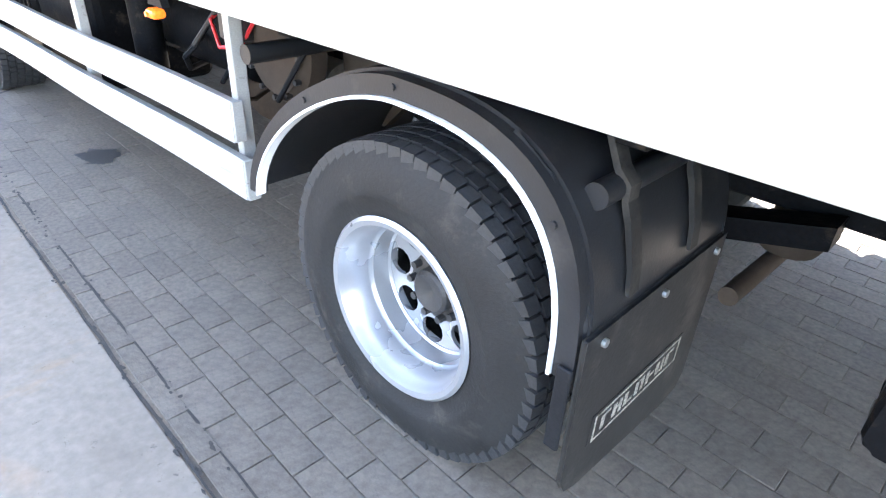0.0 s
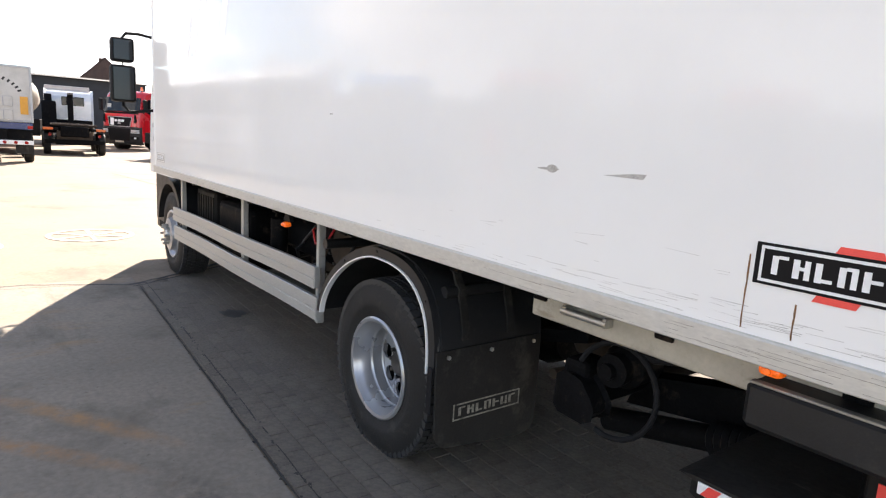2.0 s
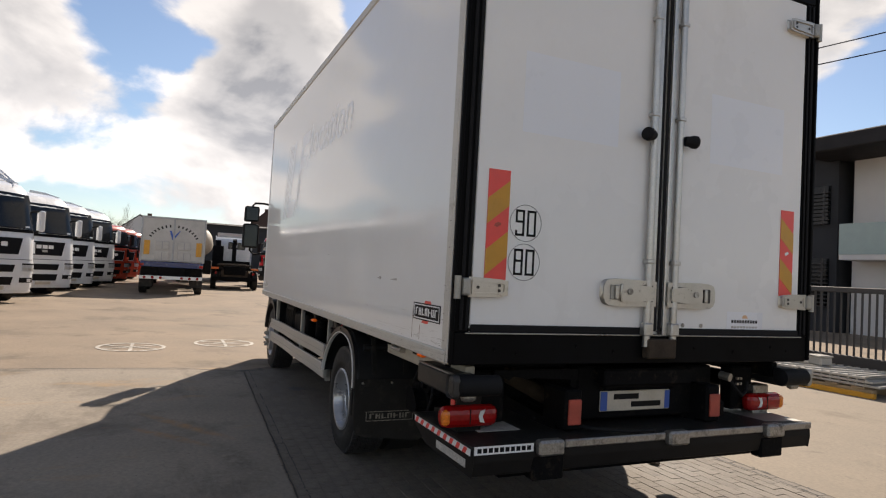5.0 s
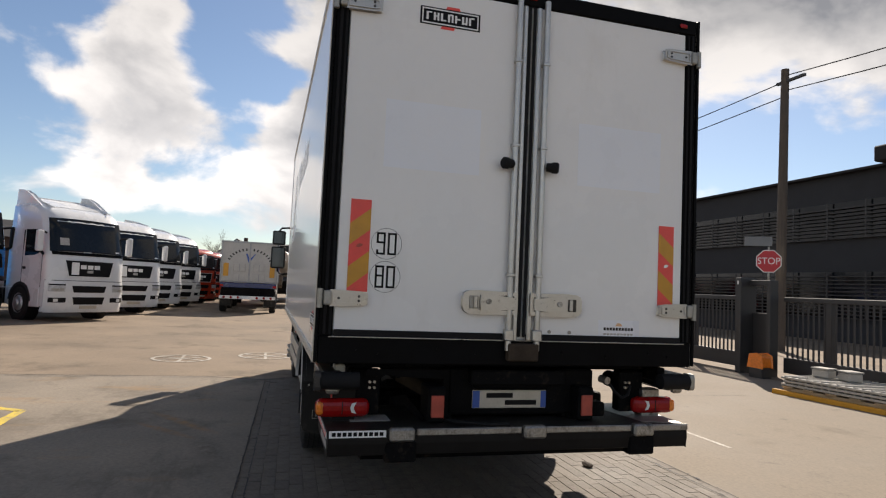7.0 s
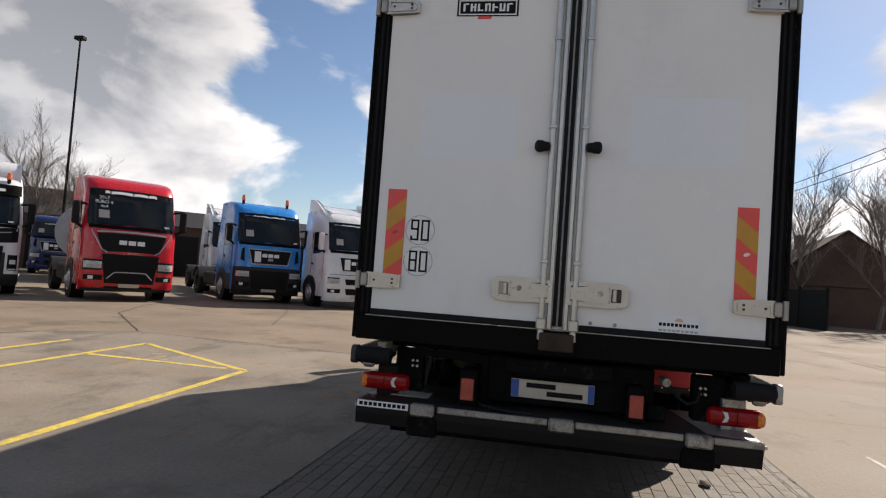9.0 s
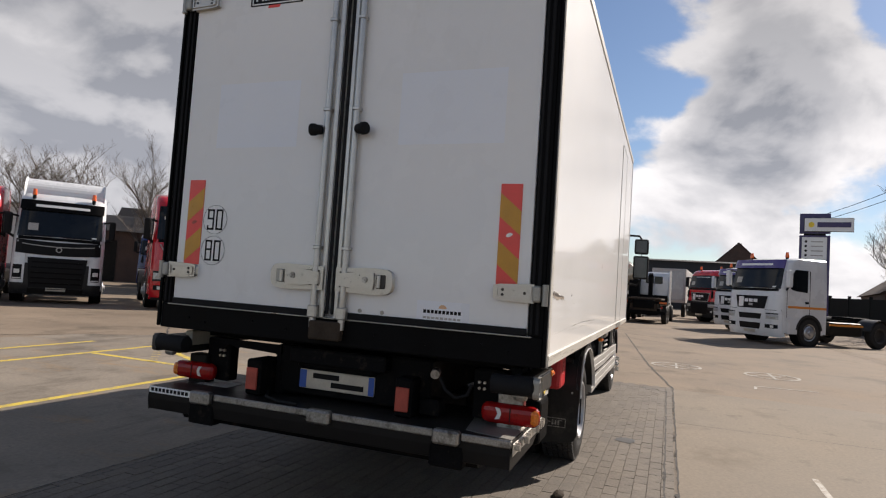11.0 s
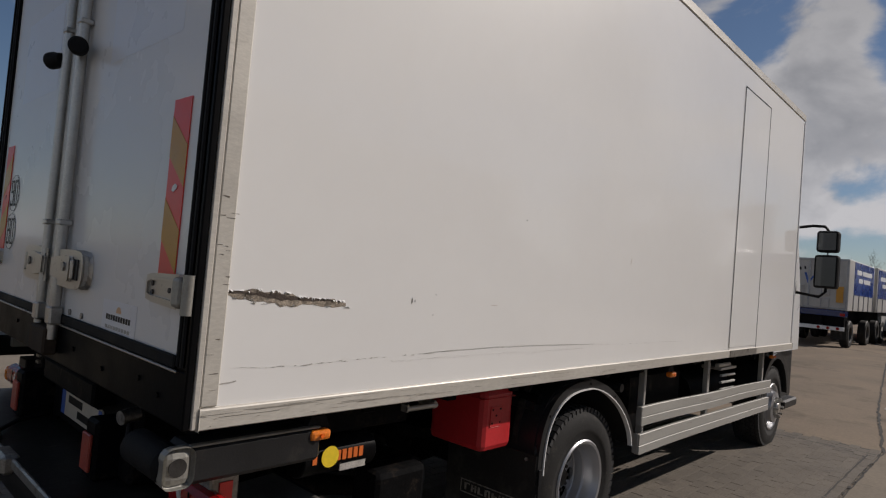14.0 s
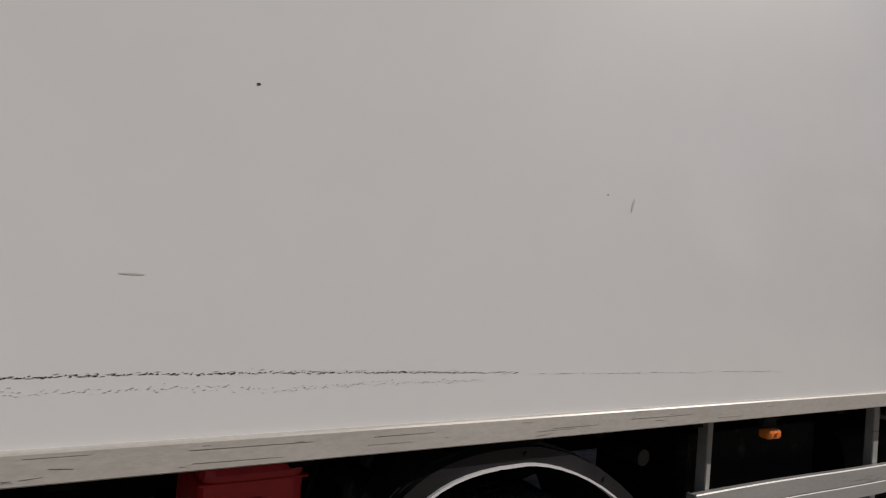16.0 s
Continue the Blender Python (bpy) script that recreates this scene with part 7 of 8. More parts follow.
def tipper(at):
    t = thing("tipper_lorry", "white steel tipper lorry and trailer with blue side sheets", "lorry", at=at)
    b_ = part("tipper_body", box(-4.9, 0.0, -1.24, 1.24, 1.35, 3.2, 0.02), M["smudgewhite"], t, "dirty white steel tipper body")
    for y in (-1.2, 0.0, 1.2):
        part("rib", box(0.0, 0.03, y - 0.035, y + 0.035, 1.35, 3.18, 0.006), PAINT["grey"], b_)
    for z in (1.40, 3.15):
        part("rib", box(0.001, 0.032, -1.16, 1.16, z - 0.03, z + 0.03, 0.004), PAINT["grey"], b_)
    for y in (-0.42, 0.42):
        for z in (1.58, 2.02):
            part("hatch", box(0.001, 0.05, y - 0.26, y + 0.26, z - 0.17, z + 0.17, 0.02), M["smudgewhite"], b_)
            part("hatch_bar", box(0.051, 0.07, y - 0.015, y + 0.015, z - 0.15, z + 0.15), PAINT["grey"], b_)
    for s in (-1, 1):
        part("marker_board", box(0.031, 0.04, s * 0.88, s * 1.10, 1.62, 2.2), M["markyellow"], b_, "orange reflective board")
    bm_ = bmesh.new()
    for k in range(15):
        a = math.pi * (0.12 + 0.76 * k / 14)
        c = Vector((0.002, 0.95 * math.cos(a), 2.12 + 0.72 * math.sin(a)))
        flat(rect(-0.03, 0.03, -0.055, 0.055), facing(*c, (1, 0, 0)) @ pose(0, 0, 0, 0, 0, math.degrees(a) - 90), 0.003, bm_)
    pieces("lettering_bar", bm_, M["fender"], b_)
    part("emblem", flat([(-0.18, 2.65), (-0.1, 2.65), (-0.02, 2.38), (0.2, 2.65), (0.24, 2.65), (0.0, 2.26), (-0.06, 2.26)], facing(0.002, 0, 0, (1, 0, 0)), 0.003), M["blue"], b_)
    part("chassis", box(-12.4, 0.05, -0.5, 0.5, 0.75, 1.3, 0.02), M["black"], t)
    fb = part("front_body", box(-11.0, -5.6, -1.24, 1.24, 1.35, 3.24, 0.02), M["smudgewhite"], t, "tipper body of the towing lorry")
    for x0, x1, par in ((-4.7, -0.9, b_), (-10.9, -5.8, fb)):
        sh_ = part("side_sheet", box(x0, x1, 1.241, 1.25, 1.95, 3.16), PAINT["sheet"], par, "blue lettered side sheet")
        for q, (f0, f1, z) in enumerate(((0.12, 0.62, 2.72), (0.66, 0.9, 2.72), (0.2, 0.55, 2.42), (0.6, 0.8, 2.42))):
            part("lettering", box(x0 + (x1 - x0) * f0, x0 + (x1 - x0) * f1, 1.251, 1.256, z, z + 0.17), M["sign"], sh_, "plain white bar of lettering")
        for k in range(5):
            xp = x0 + (x1 - x0) * k / 4
            part("side_post", box(xp - 0.04, xp + 0.04, 1.2405, 1.262, 1.36, 1.94, 0.004), PAINT["grey"], par)
    part("side_skirt", box(-9.2, -7.4, 1.1, 1.2, 0.55, 1.2), M["smudgewhite"], t)
    part("underframe", box(-0.4, 0.1, -1.2, 1.2, 1.12, 1.34, 0.02), PAINT["navy"], t, "dark blue rear underframe")
    part("under_fill", box(-0.6, -0.05, -1.15, 1.15, 0.72, 1.118, 0.02), M["black"], t)
    bb = part("bumper_bar", box(0.05, 0.12, -1.2, 1.2, 0.62, 0.76, 0.01), M["sign"], t, "white bumper bar with red lamps")
    for y in (-1.0, -0.7, -0.4, 0.4, 0.7, 1.0):
        part("lamp", rod((0.12, y, 0.69), (0.14, y, 0.69), 0.055, 14), M["redlens"], bb)
    for s in (-1, 1):
        part("tail_lamp", box(0.1, 0.14, s * 1.05, s * 1.2, 1.15, 1.25, 0.01), M["redlens"], t)
        for x in (-0.9, -4.2, -6.4, -7.7, -12.0):
            simple_wheel(t, x, s * 1.22, 0.5, s, inner=True)
        part("flap", box(-0.36, -0.33, s * 0.7, s * 1.2, 0.3, 1.0), M["flap"], t)
    part("cab", box(-13.2, -11.2, -1.2, 1.2, 0.7, 3.0, 0.08), PAINT["white"], t)
    return t


tipper(pose(-25.0, -2.47, GZ, 0, 0, -1))


def hooklift(at):
    t = thing("hook_lift_lorry", "white hook-lift lorry with a bare black chassis, seen from behind", "lorry", at=at)
    c = part("cab", prism([(-6.2, 0.9), (-6.2, 2.85), (-5.9, 3.0), (-4.5, 2.95), (-4.3, 2.6), (-4.3, 1.2), (-4.6, 0.9)], "y", -1.08, 1.02, bevel=0.10), PAINT["white"], t)
    part("rear_window", box(-4.302, -4.285, -0.35, 0.62, 2.25, 2.68, 0.02), M["glass"], c)
    part("window_bar", box(-4.284, -4.278, 0.12, 0.15, 2.25, 2.68), PAINT["white"], c)
    part("lower_panel", box(-4.30, -4.2, -1.0, 0.95, 1.0, 1.55, 0.03), M["black"], c)
    part("exhaust_stack", rod((-4.1, -0.92, 1.2), (-4.1, -0.92, 2.75), 0.16, 16), M["black"], t, soft=True)
    for k in range(5):
        part("frame_clutter", box(-3.6 + k * 0.7, -3.3 + k * 0.7, -0.8 + 0.1 * (k % 3), 0.7 - 0.12 * (k % 2), 1.2, 1.34 + 0.06 * (k % 2), 0.02), M["dust"], t)
    part("hook_arm", prism([(-3.8, 1.2), (-3.8, 2.7), (-3.7, 2.85), (-3.5, 2.75), (-3.6, 2.6), (-3.6, 1.2)], "y", -0.12, 0.12), M["black"], t)
    part("chassis", box(-4.4, 0.1, -0.55, 0.55, 0.8, 1.25, 0.03), M["black"], t)
    part("under_fill", box(-4.0, -0.1, -0.75, 0.75, 0.45, 0.798, 0.03), M["black"], t)
    part("side_box", box(-3.9, -3.2, -1.2, -0.6, 0.9, 2.4, 0.05), M["black"], t)
    for s in (-1, 1):
        w = part("rear_wing", box(-2.2, 0.05, s * 0.62, s * 1.22, 1.05, 1.18, 0.03), M["black"], t)
        part("marker", box(0.051, 0.07, s * 0.82, s * 1.2, 1.08, 1.19, 0.01), M["stickorange"], w)
        part("tail_lamp", rod((0.05, s * 0.95, 0.88), (0.09, s * 0.95, 0.88), 0.07, 14), M["redlens"], t)
        for x in (-0.6, -1.9, -5.2):
            simple_wheel(t, x, s * 1.2, 0.5, s, inner=True)
    part("bumper", box(0.0, 0.1, -1.15, 1.15, 0.5, 0.68, 0.01), M["black"], t)
    part("rear_panel", box(0.0, 0.05, -0.7, 0.7, 0.685, 1.045, 0.01), M["dust"], t)
    part("tool_tray", box(-3.0, -0.2, -0.9, 0.9, 1.255, 1.36, 0.03), M["dust"], t)
    return t


hooklift(pose(-31.8, 0.66, GZ, 0, 0, -3.7))


ct2 = thing("box_trailer", "white box trailer standing far back in the yard", "trailer", "parked trailers", at=pose(-47, 1.9, GZ, 0, 0, -5))
part("box_body", box(-9, 0, -1.25, 1.25, 1.1, 3.7, 0.03), M["smudgewhite"], ct2)
part("rear_panel", box(0.001, 0.02, -1.1, 1.1, 1.3, 3.5, 0.01), PAINT["grey"], ct2)
for s in (-1, 1):
    for x in (-1.2, -7.6):
        simple_wheel(ct2, x, s * 1.2, 0.5, s, inner=True)
ta = thing("tanker_trailer", "grey tanker trailer beside a parked tractor", "trailer", "parked trailers", at=pose(-19.0, -19.5, GZ, 0, 0, 42))
part("tank", rod((-8, 0, 2.2), (0, 0, 2.2), 1.2, 28), PAINT["grey"], ta, soft=True)
part("chassis", box(-8, 0, -0.6, 0.6, 0.6, 1.1), M["black"], ta)
for s in (-1, 1):
    for x in (-0.8, -2.1):
        simple_wheel(ta, x, s * 1.2, 0.5, s)

mx_ = thing("mixer_lorry", "beige concrete mixer lorry standing far back", "lorry", at=pose(-40, -1.6, GZ, 0, 0, -5))
part("drum", lathe([(0.0, -1.7), (0.55, -1.7), (0.88, -0.5), (0.84, 0.5), (0.5, 1.7), (0.38, 1.7), (0.0, 1.4)], Matrix.Translation((-2.6, 0.6, 2.75)) @ facing(0, 0, 0, (1, 0, 0.28)), 24, closed=False), M["cream"], mx_, "dusty beige mixer drum", soft=True)
part("chassis", box(-7, 0, -0.5, 1.5, 0.6, 1.5, 0.03), M["black"], mx_)
part("chute", prism([(0.0, 1.2), (0.5, 1.0), (0.6, 1.2), (0.1, 1.9)], "y", 0.3, 0.9), M["dust"], mx_)
for s in (-1, 1):
    for x in (-1.0, -2.3, -6.0):
        simple_wheel(mx_, x, 0.6 + s * 1.2, 0.5, s, inner=True)

# ---- gate, sign, buildings ----
B = {
    "clad": mat("dark_grey_cladding", (0.040, 0.042, 0.047), 0.6, spec=0.12, var=0.12, scale=1.0, fine=20, bump=0.1),
    "render": mat("white_house_render", (0.62, 0.61, 0.60), 0.8, var=0.06, scale=0.6, fine=40, bump=0.2),
    "slat": mat("black_slat", (0.018, 0.018, 0.02), 0.45, var=0.1, bump=0.05),
    "roof": mat("dark_roof", (0.030, 0.029, 0.031), 0.7, spec=0.15, var=0.2, scale=1.5, bump=0.3),
    "brick": mat("brown_brick", (0.075, 0.046, 0.037), 0.85, var=0.25, scale=1.4, fine=14, fine_var=0.3, bump=0.4),
    "tiles": mat("brown_roof_tiles", (0.050, 0.033, 0.027), 0.8, spec=0.12, var=0.3, scale=2, fine=9, fine_var=0.3, bump=0.5),
    "darkwall": mat("dark_boundary_panel", (0.014, 0.016, 0.015), 0.7, var=0.2, scale=1.2, bump=0.1, spec=0.1),
    "gate": mat("anthracite_gate", (0.028, 0.029, 0.032), 0.42, var=0.12, bump=0.05),
    "wood": mat("weathered_pole_wood", (0.085, 0.07, 0.058), 0.85, var=0.3, scale=3, fine=60, fine_var=0.25, bump=0.5, stretch=(6, 6, 0.4)),
    "pallet": mat("pallet_wood", (0.36, 0.27, 0.17), 0.8, var=0.25, scale=4, fine=60, bump=0.3, stretch=(0.5, 4, 4)),
    "bark": mat("grey_bark", (0.16, 0.135, 0.115), 0.9, var=0.25, scale=3, fine=30, bump=0.5),
    "balcony": mat("frosted_balcony_glass", (0.28, 0.37, 0.36), 0.15, var=0.05, bump=0.0, coat=0.4),
    "hedge": mat("dark_hedge", (0.03, 0.035, 0.022), 0.9, var=0.4, scale=3, fine=20, fine_var=0.4, bump=0.8),
    "signpurple": mat("purple_sign", (0.035, 0.025, 0.11), 0.35, var=0.05, bump=0.02),
    "signgrey": mat("grey_sign_back", (0.16, 0.17, 0.18), 0.5, var=0.1, bump=0.02),
    "stopred": mat("stop_sign_red", (0.50, 0.02, 0.03), 0.4, var=0.05, bump=0.02),
}
gt = thing("sliding_gate", "anthracite metal sliding gate with upright bars", "gate", at=pose(-14.5, 8.55, GZ))
for x0, x1, y in ((2.3, 7.02, 0.0), (7.85, 24.0, 0.25)):
    lf = part("gate_leaf", box(x0, x1, y - 0.05, y + 0.05, 0.10, 0.42, 0.01), B["gate"], gt)
    part("top_rail", box(x0, x1, y - 0.05, y + 0.05, 1.56, 1.66, 0.01), B["gate"], lf)
    n_ = int((x1 - x0) / 0.125)
    for k in range(n_):
        x = x0 + 0.06 + k * 0.125
        if k % 16 == 8:
            part("stile", box(x - 0.06, x + 0.06, y - 0.045, y + 0.045, 0.421, 1.559), B["gate"], lf)
        else:
            part("bar", box(x - 0.014, x + 0.014, y - 0.014, y + 0.014, 0.421, 1.559), B["gate"], lf)
gp = part("gate_post", box(7.05, 7.20, -0.30, 0.12, 0.0, 2.05, 0.01), B["gate"], gt, "tall anthracite gate post")
part("guide_post", box(7.70, 7.80, -0.10, 0.12, 0.0, 2.0, 0.01), B["gate"], gp)
part("guide_beam", box(7.203, 7.698, -0.08, 0.10, 1.88, 2.0, 0.01), B["gate"], gp)
part("guide_plate", box(7.203, 7.698, 0.02, 0.05, 0.1, 1.3, 0.005), B["gate"], gp)
part("lamp_spot", box(7.10, 7.14, -0.306, -0.301, 1.9, 1.98), M["sign"], gp)
mt_ = thing("gate_motor", "orange gate motor housing beside the post", "gate motor", at=pose(-6.6, 8.12, GZ))
part("housing", prism([(-0.19, 0.22), (0.19, 0.22), (0.17, 0.44), (0.06, 0.49), (-0.14, 0.46)], "y", -0.13, 0.13, bevel=0.02), M["orangelens"], mt_)
part("foot", box(-0.17, 0.17, -0.12, 0.12, 0.0, 0.22, 0.01), B["gate"], mt_)


def pallet_stack(at):
    t = thing("pallet_stack", "stack of grey metal grating panels on a wooden pallet", "pallet", at=at)
    for y in (-0.55, 0.0, 0.55):
        part("block", box(-0.9, 0.9, y - 0.07, y + 0.07, 0.0, 0.12, 0.005), B["pallet"], t)
    for k in range(5):
        part("board", box(-0.9 + k * 0.38, -0.72 + k * 0.38, -0.65, 0.65, 0.121, 0.145), B["pallet"], t)
    for k in range(3):
        z = 0.15 + k * 0.055
        pn = part("panel", box(-0.95 + 0.05 * (k % 2), 1.0 - 0.1 * (k % 3), -0.62, 0.64 - 0.05 * k, z, z + 0.035, 0.004), M["rail"], t)
        for j in range(14):
            part("rib", box(-0.9 + j * 0.13, -0.87 + j * 0.13, -0.6, 0.55, z + 0.0355, z + 0.052), M["rail"], pn)
    return t


pallet_stack(pose(-3.95, 7.6, GZ, 0, 0, 6))
bx = thing("metal_box", "grey metal connection box on a stack of panels", "box", "boxes on the panels", at=pose(-4.55, 7.5, 0.305, 0, 0, 10))
part("case", box(-0.14, 0.14, -0.12, 0.12, 0.0, 0.14, 0.02), M["rail"], bx)
part("lid", box(-0.15, 0.15, -0.13, 0.13, 0.14, 0.165, 0.006), M["rail"], bx)
copy_thing(bx, pose(-4.15, 7.6, 0.305, 0, 0, -14))
om = part("steel_beam", box(-1.0, 1.0, -0.04, 0.04, 0.0, 0.08, 0.006), M["markyellow"])
om.matrix_world = pose(-3.9, 6.9, GZ, 0, 0, 6)
tagged(om, "orange painted steel beam lying before the panels", "beam")

of = thing("office_building", "two-storey dark office building with slatted window bands", "building", at=pose(-28.8, 22.0, GZ))
part("wall", box(0.25, 15.5, 0.0, 10, 0.0, 7.2), B["clad"], of, "dark grey clad facade")
part("white_end", box(-0.15, 0.24, -0.35, 10, 0.0, 7.2), B["render"], of, "white end wall")
part("roof_edge", box(-0.16, 15.6, -0.36, 10.1, 7.201, 7.3), B["roof"], of)
for z0, z1 in ((1.0, 3.0), (4.4, 6.0)):
    wd = part("window_band", box(0.5, 15.2, -0.04, 0.0, z0, z1), M["glass"], of)
    for k in range(int((z1 - z0) / 0.16)):
        part("slat", box(0.5, 15.2, -0.20, -0.06, z0 + k * 0.16, z0 + 0.05 + k * 0.16), B["slat"], wd)
    for k in range(9):
        part("mullion", box(0.6 + k * 1.8, 0.68 + k * 1.8, -0.22, -0.205, z0, z1), B["slat"], wd)
wh = thing("white_house", "modern white house with a dark overhanging flat roof", "house", at=pose(-13.0, 22.0, GZ))
part("wall", box(0, 5.5, 0.5, 9, 0, 7.0), B["render"], wh)
part("wall", box(5.5, 16, -0.8, 9, 0, 7.0), B["render"], wh)
part("roof", box(-0.8, 16.5, -2.0, 9.5, 7.0, 7.6, 0.05), B["roof"], wh, "dark flat roof with a deep overhang")
bl = part("balcony", box(0.3, 5.4, -0.8, 0.49, 2.9, 3.1), B["render"], wh)
part("glass_panel", box(0.3, 5.4, -0.82, -0.8, 3.1, 4.3), B["balcony"], bl, "frosted glass balustrade")
for z0, z1 in ((1.2, 3.3), (4.3, 6.2)):
    wn_ = part("window", box(7.2, 11, -0.85, -0.801, z0, z1), M["glass"], wh)
    for k in range(int((z1 - z0) / 0.2)):
        part("slat", box(7.2, 11, -0.93, -0.86, z0 + 0.2 * k, z0 + 0.12 + 0.2 * k), B["slat"], wn_)
pp = thing("utility_pole", "wooden utility pole carrying two wires", "pole", at=pose(-12.35, 14.3, GZ))
part("pole", rod((0, 0, 0), (0.12, 0, 9.2), 0.17, 14, 0.12), B["wood"], pp, soft=True)
part("bracket", box(-0.2, 0.9, -0.05, 0.05, 8.75, 8.83), B["gate"], pp)
for k, (z0, z1) in enumerate(((8.8, 7.0), (8.3, 6.6))):
    part("wire", pipe([(0.1 - f * 40, -f * 2, z0 + (z1 - z0) * f - 2.2 * f * (1 - f) + f * 1.5) for f in [i / 12 for i in range(13)]], 0.018, 5), M["rubber"], pp)
    part("wire", pipe([(0.1 + f * 30, f * 3, z0 + 0.2 - 2.0 * f * (1 - f)) for f in [i / 12 for i in range(13)]], 0.018, 5), M["rubber"], pp)
ss = thing("stop_sign", "red octagonal stop sign on a grey post", "road sign", at=pose(-12.1, 13.6, GZ))
part("post", rod((0, 0, 0), (0, 0, 3.3), 0.03, 12), M["hinge"], ss)
sw = Vector((16.0, -14.8, 0)).normalized()
oct_ = [(0.385 * math.cos(radians(22.5 + 45 * k)), 0.385 * math.sin(radians(22.5 + 45 * k))) for k in range(8)]
fc = part("sign_face", flat(oct_, Matrix.Translation(sw * 0.05) @ facing(0, 0, 2.84, sw), 0.004), M["sign"], ss)
part("red_field", flat([(x * 0.93, y * 0.93) for x, y in oct_], Matrix.Translation(sw * 0.0545) @ facing(0, 0, 2.84, sw), 0.003), B["stopred"], fc)
letters("lettering", "STOP", 0.30, Matrix.Translation(sw * 0.058) @ facing(0, 0, 2.84, sw), M["sign"], fc, 0.002, squeeze=0.9)
part("name_board", flat(rect(-0.70, 0.10, -0.15, 0.15), Matrix.Translation(sw * -0.25) @ facing(0, 0, 3.50, sw), 0.05), B["signgrey"], ss, "plain street name board")

tw = thing("sign_tower", "purple company sign tower with a white name board", "sign", at=pose(-29.3, 7.55, GZ) @ Matrix.Diagonal((0.9, 0.9, 0.965, 1)))
sd_ = Vector((34, -6.5, 0)).normalized()
mm = facing(0, 0, 0, sd_)
part("pylon", flat(rect(0.0, 1.36, 5.02, 5.98), mm, 0.25), B["signpurple"], tw, "purple sign box")
part("pylon", flat(rect(0.0, 1.36, 0, 4.93), mm, 0.25), B["signpurple"], tw)
part("joint", flat(rect(0.2, 1.16, 4.92, 5.03), mm, 0.1), M["ink"], tw)
nb = part("name_board", flat(rect(0.22, 2.32, 5.12, 5.74), Matrix.Translation(sd_ * 0.26) @ mm, 0.14), M["sign"], tw, "white name board with plain bars")
part("board_edge", flat(rect(0.20, 2.34, 5.10, 5.76), Matrix.Translation(sd_ * 0.255) @ mm, 0.12), M["ink"], nb)
part("lettering", flat(rect(0.78, 2.22, 5.31, 5.55), Matrix.Translation(sd_ * 0.405) @ mm, 0.01), B["signpurple"], nb, "plain dark bar of lettering")
part("emblem", flat(circle(0.52, 5.43, 0.13, 18), Matrix.Translation(sd_ * 0.405) @ mm, 0.01), M["stickyellow"], nb)
ib = part("info_board", flat(rect(0.12, 1.22, 3.2, 4.84), Matrix.Translation(sd_ * 0.252) @ mm, 0.03), M["sign"], tw, "white board with small bars")
for k in range(6):
    part("lettering", flat(rect(0.52, 1.05, 3.5 + k * 0.22, 3.55 + k * 0.22), Matrix.Translation(sd_ * 0.285) @ mm, 0.006), M["smudge"], ib)
    part("dot", flat(circle(0.30, 3.53 + k * 0.22, 0.06, 10), Matrix.Translation(sd_ * 0.285) @ mm, 0.006), M["ink"], ib)


def house(at, w, d, h, ridge, label, wall="brick", roof_="tiles", name="house"):
    t = thing(name, label, "house", "houses round the yard", at=at)
    part("wall", box(-d / 2, d / 2, -w / 2, w / 2, 0, h), B[wall], t)
    part("roof", prism([(-d / 2 - 0.3, h), (0, h + ridge), (d / 2 + 0.3, h)], "y", -w / 2 - 0.2, w / 2 + 0.2), B[roof_], t)
    part("gable", prism([(-d / 2, h + 0.002), (0, h + ridge - 0.25), (d / 2, h + 0.002)], "y", -w / 2 - 0.205, -w / 2 - 0.201), B[wall], t)
    ch_ = part("chimney", box(-0.35, 0.35, w / 2 - 1.5, w / 2 - 0.8, h + ridge - 0.6, h + ridge + 0.9), B["brick"], t)
    for k in range(2):
        part("window", box(d / 2, d / 2 + 0.03, -w / 2 + 1.2 + k * 3, -w / 2 + 2.4 + k * 3, 1.0, 2.3), M["glass"], t)
    return t


hg = thing("hangar", "long low dark hangar behind the parked lorries", "building", at=pose(-85, 8, GZ))
part("wall", box(-10, 0, -10, 6, 0, 6.4), B["clad"], hg)
part("roof", prism([(-10.5, 6.4), (-5, 6.9), (0.5, 6.4)], "y", -10.3, 6.3), B["roof"], hg)
house(pose(-107, 12.5, GZ, 0, 0, 84), 14, 11, 5.0, 5.6, "brown gabled house behind the yard", "brick", "tiles")
house(pose(-118, -7, GZ, 0, 0, 84), 12, 10, 4.5, 4.2, "gabled house behind the row of lorries", "render", "roof")
house(pose(-46, 19.5, GZ, 0, 0, 80), 16, 9, 2.5, 3.6, "low brick house with a tiled roof")
house(pose(-42, 33, GZ, 0, 0, 60), 14, 9, 3.0, 4.2, "low dark house with a steep roof", "roof", "roof")
house(pose(-38, 40, GZ, 0, 0, 75), 10, 9, 3.6, 4.4, "gabled house beside the office", "clad", "roof")
house(pose(-46, -46, GZ, 0, 0, 35), 10, 8, 3.5, 3.4, "gabled building behind the trees", "brick", "roof")
house(pose(-21, -48, GZ, 0, 0, 35), 22, 10, 4.6, 0.5, "long pale shed behind the lorries", "render", "roof")
fn = thing("boundary_wall", "dark green boundary wall behind the yard", "wall", at=pose(-46, 10.5, GZ, 0, 0, 14), kind="structure")
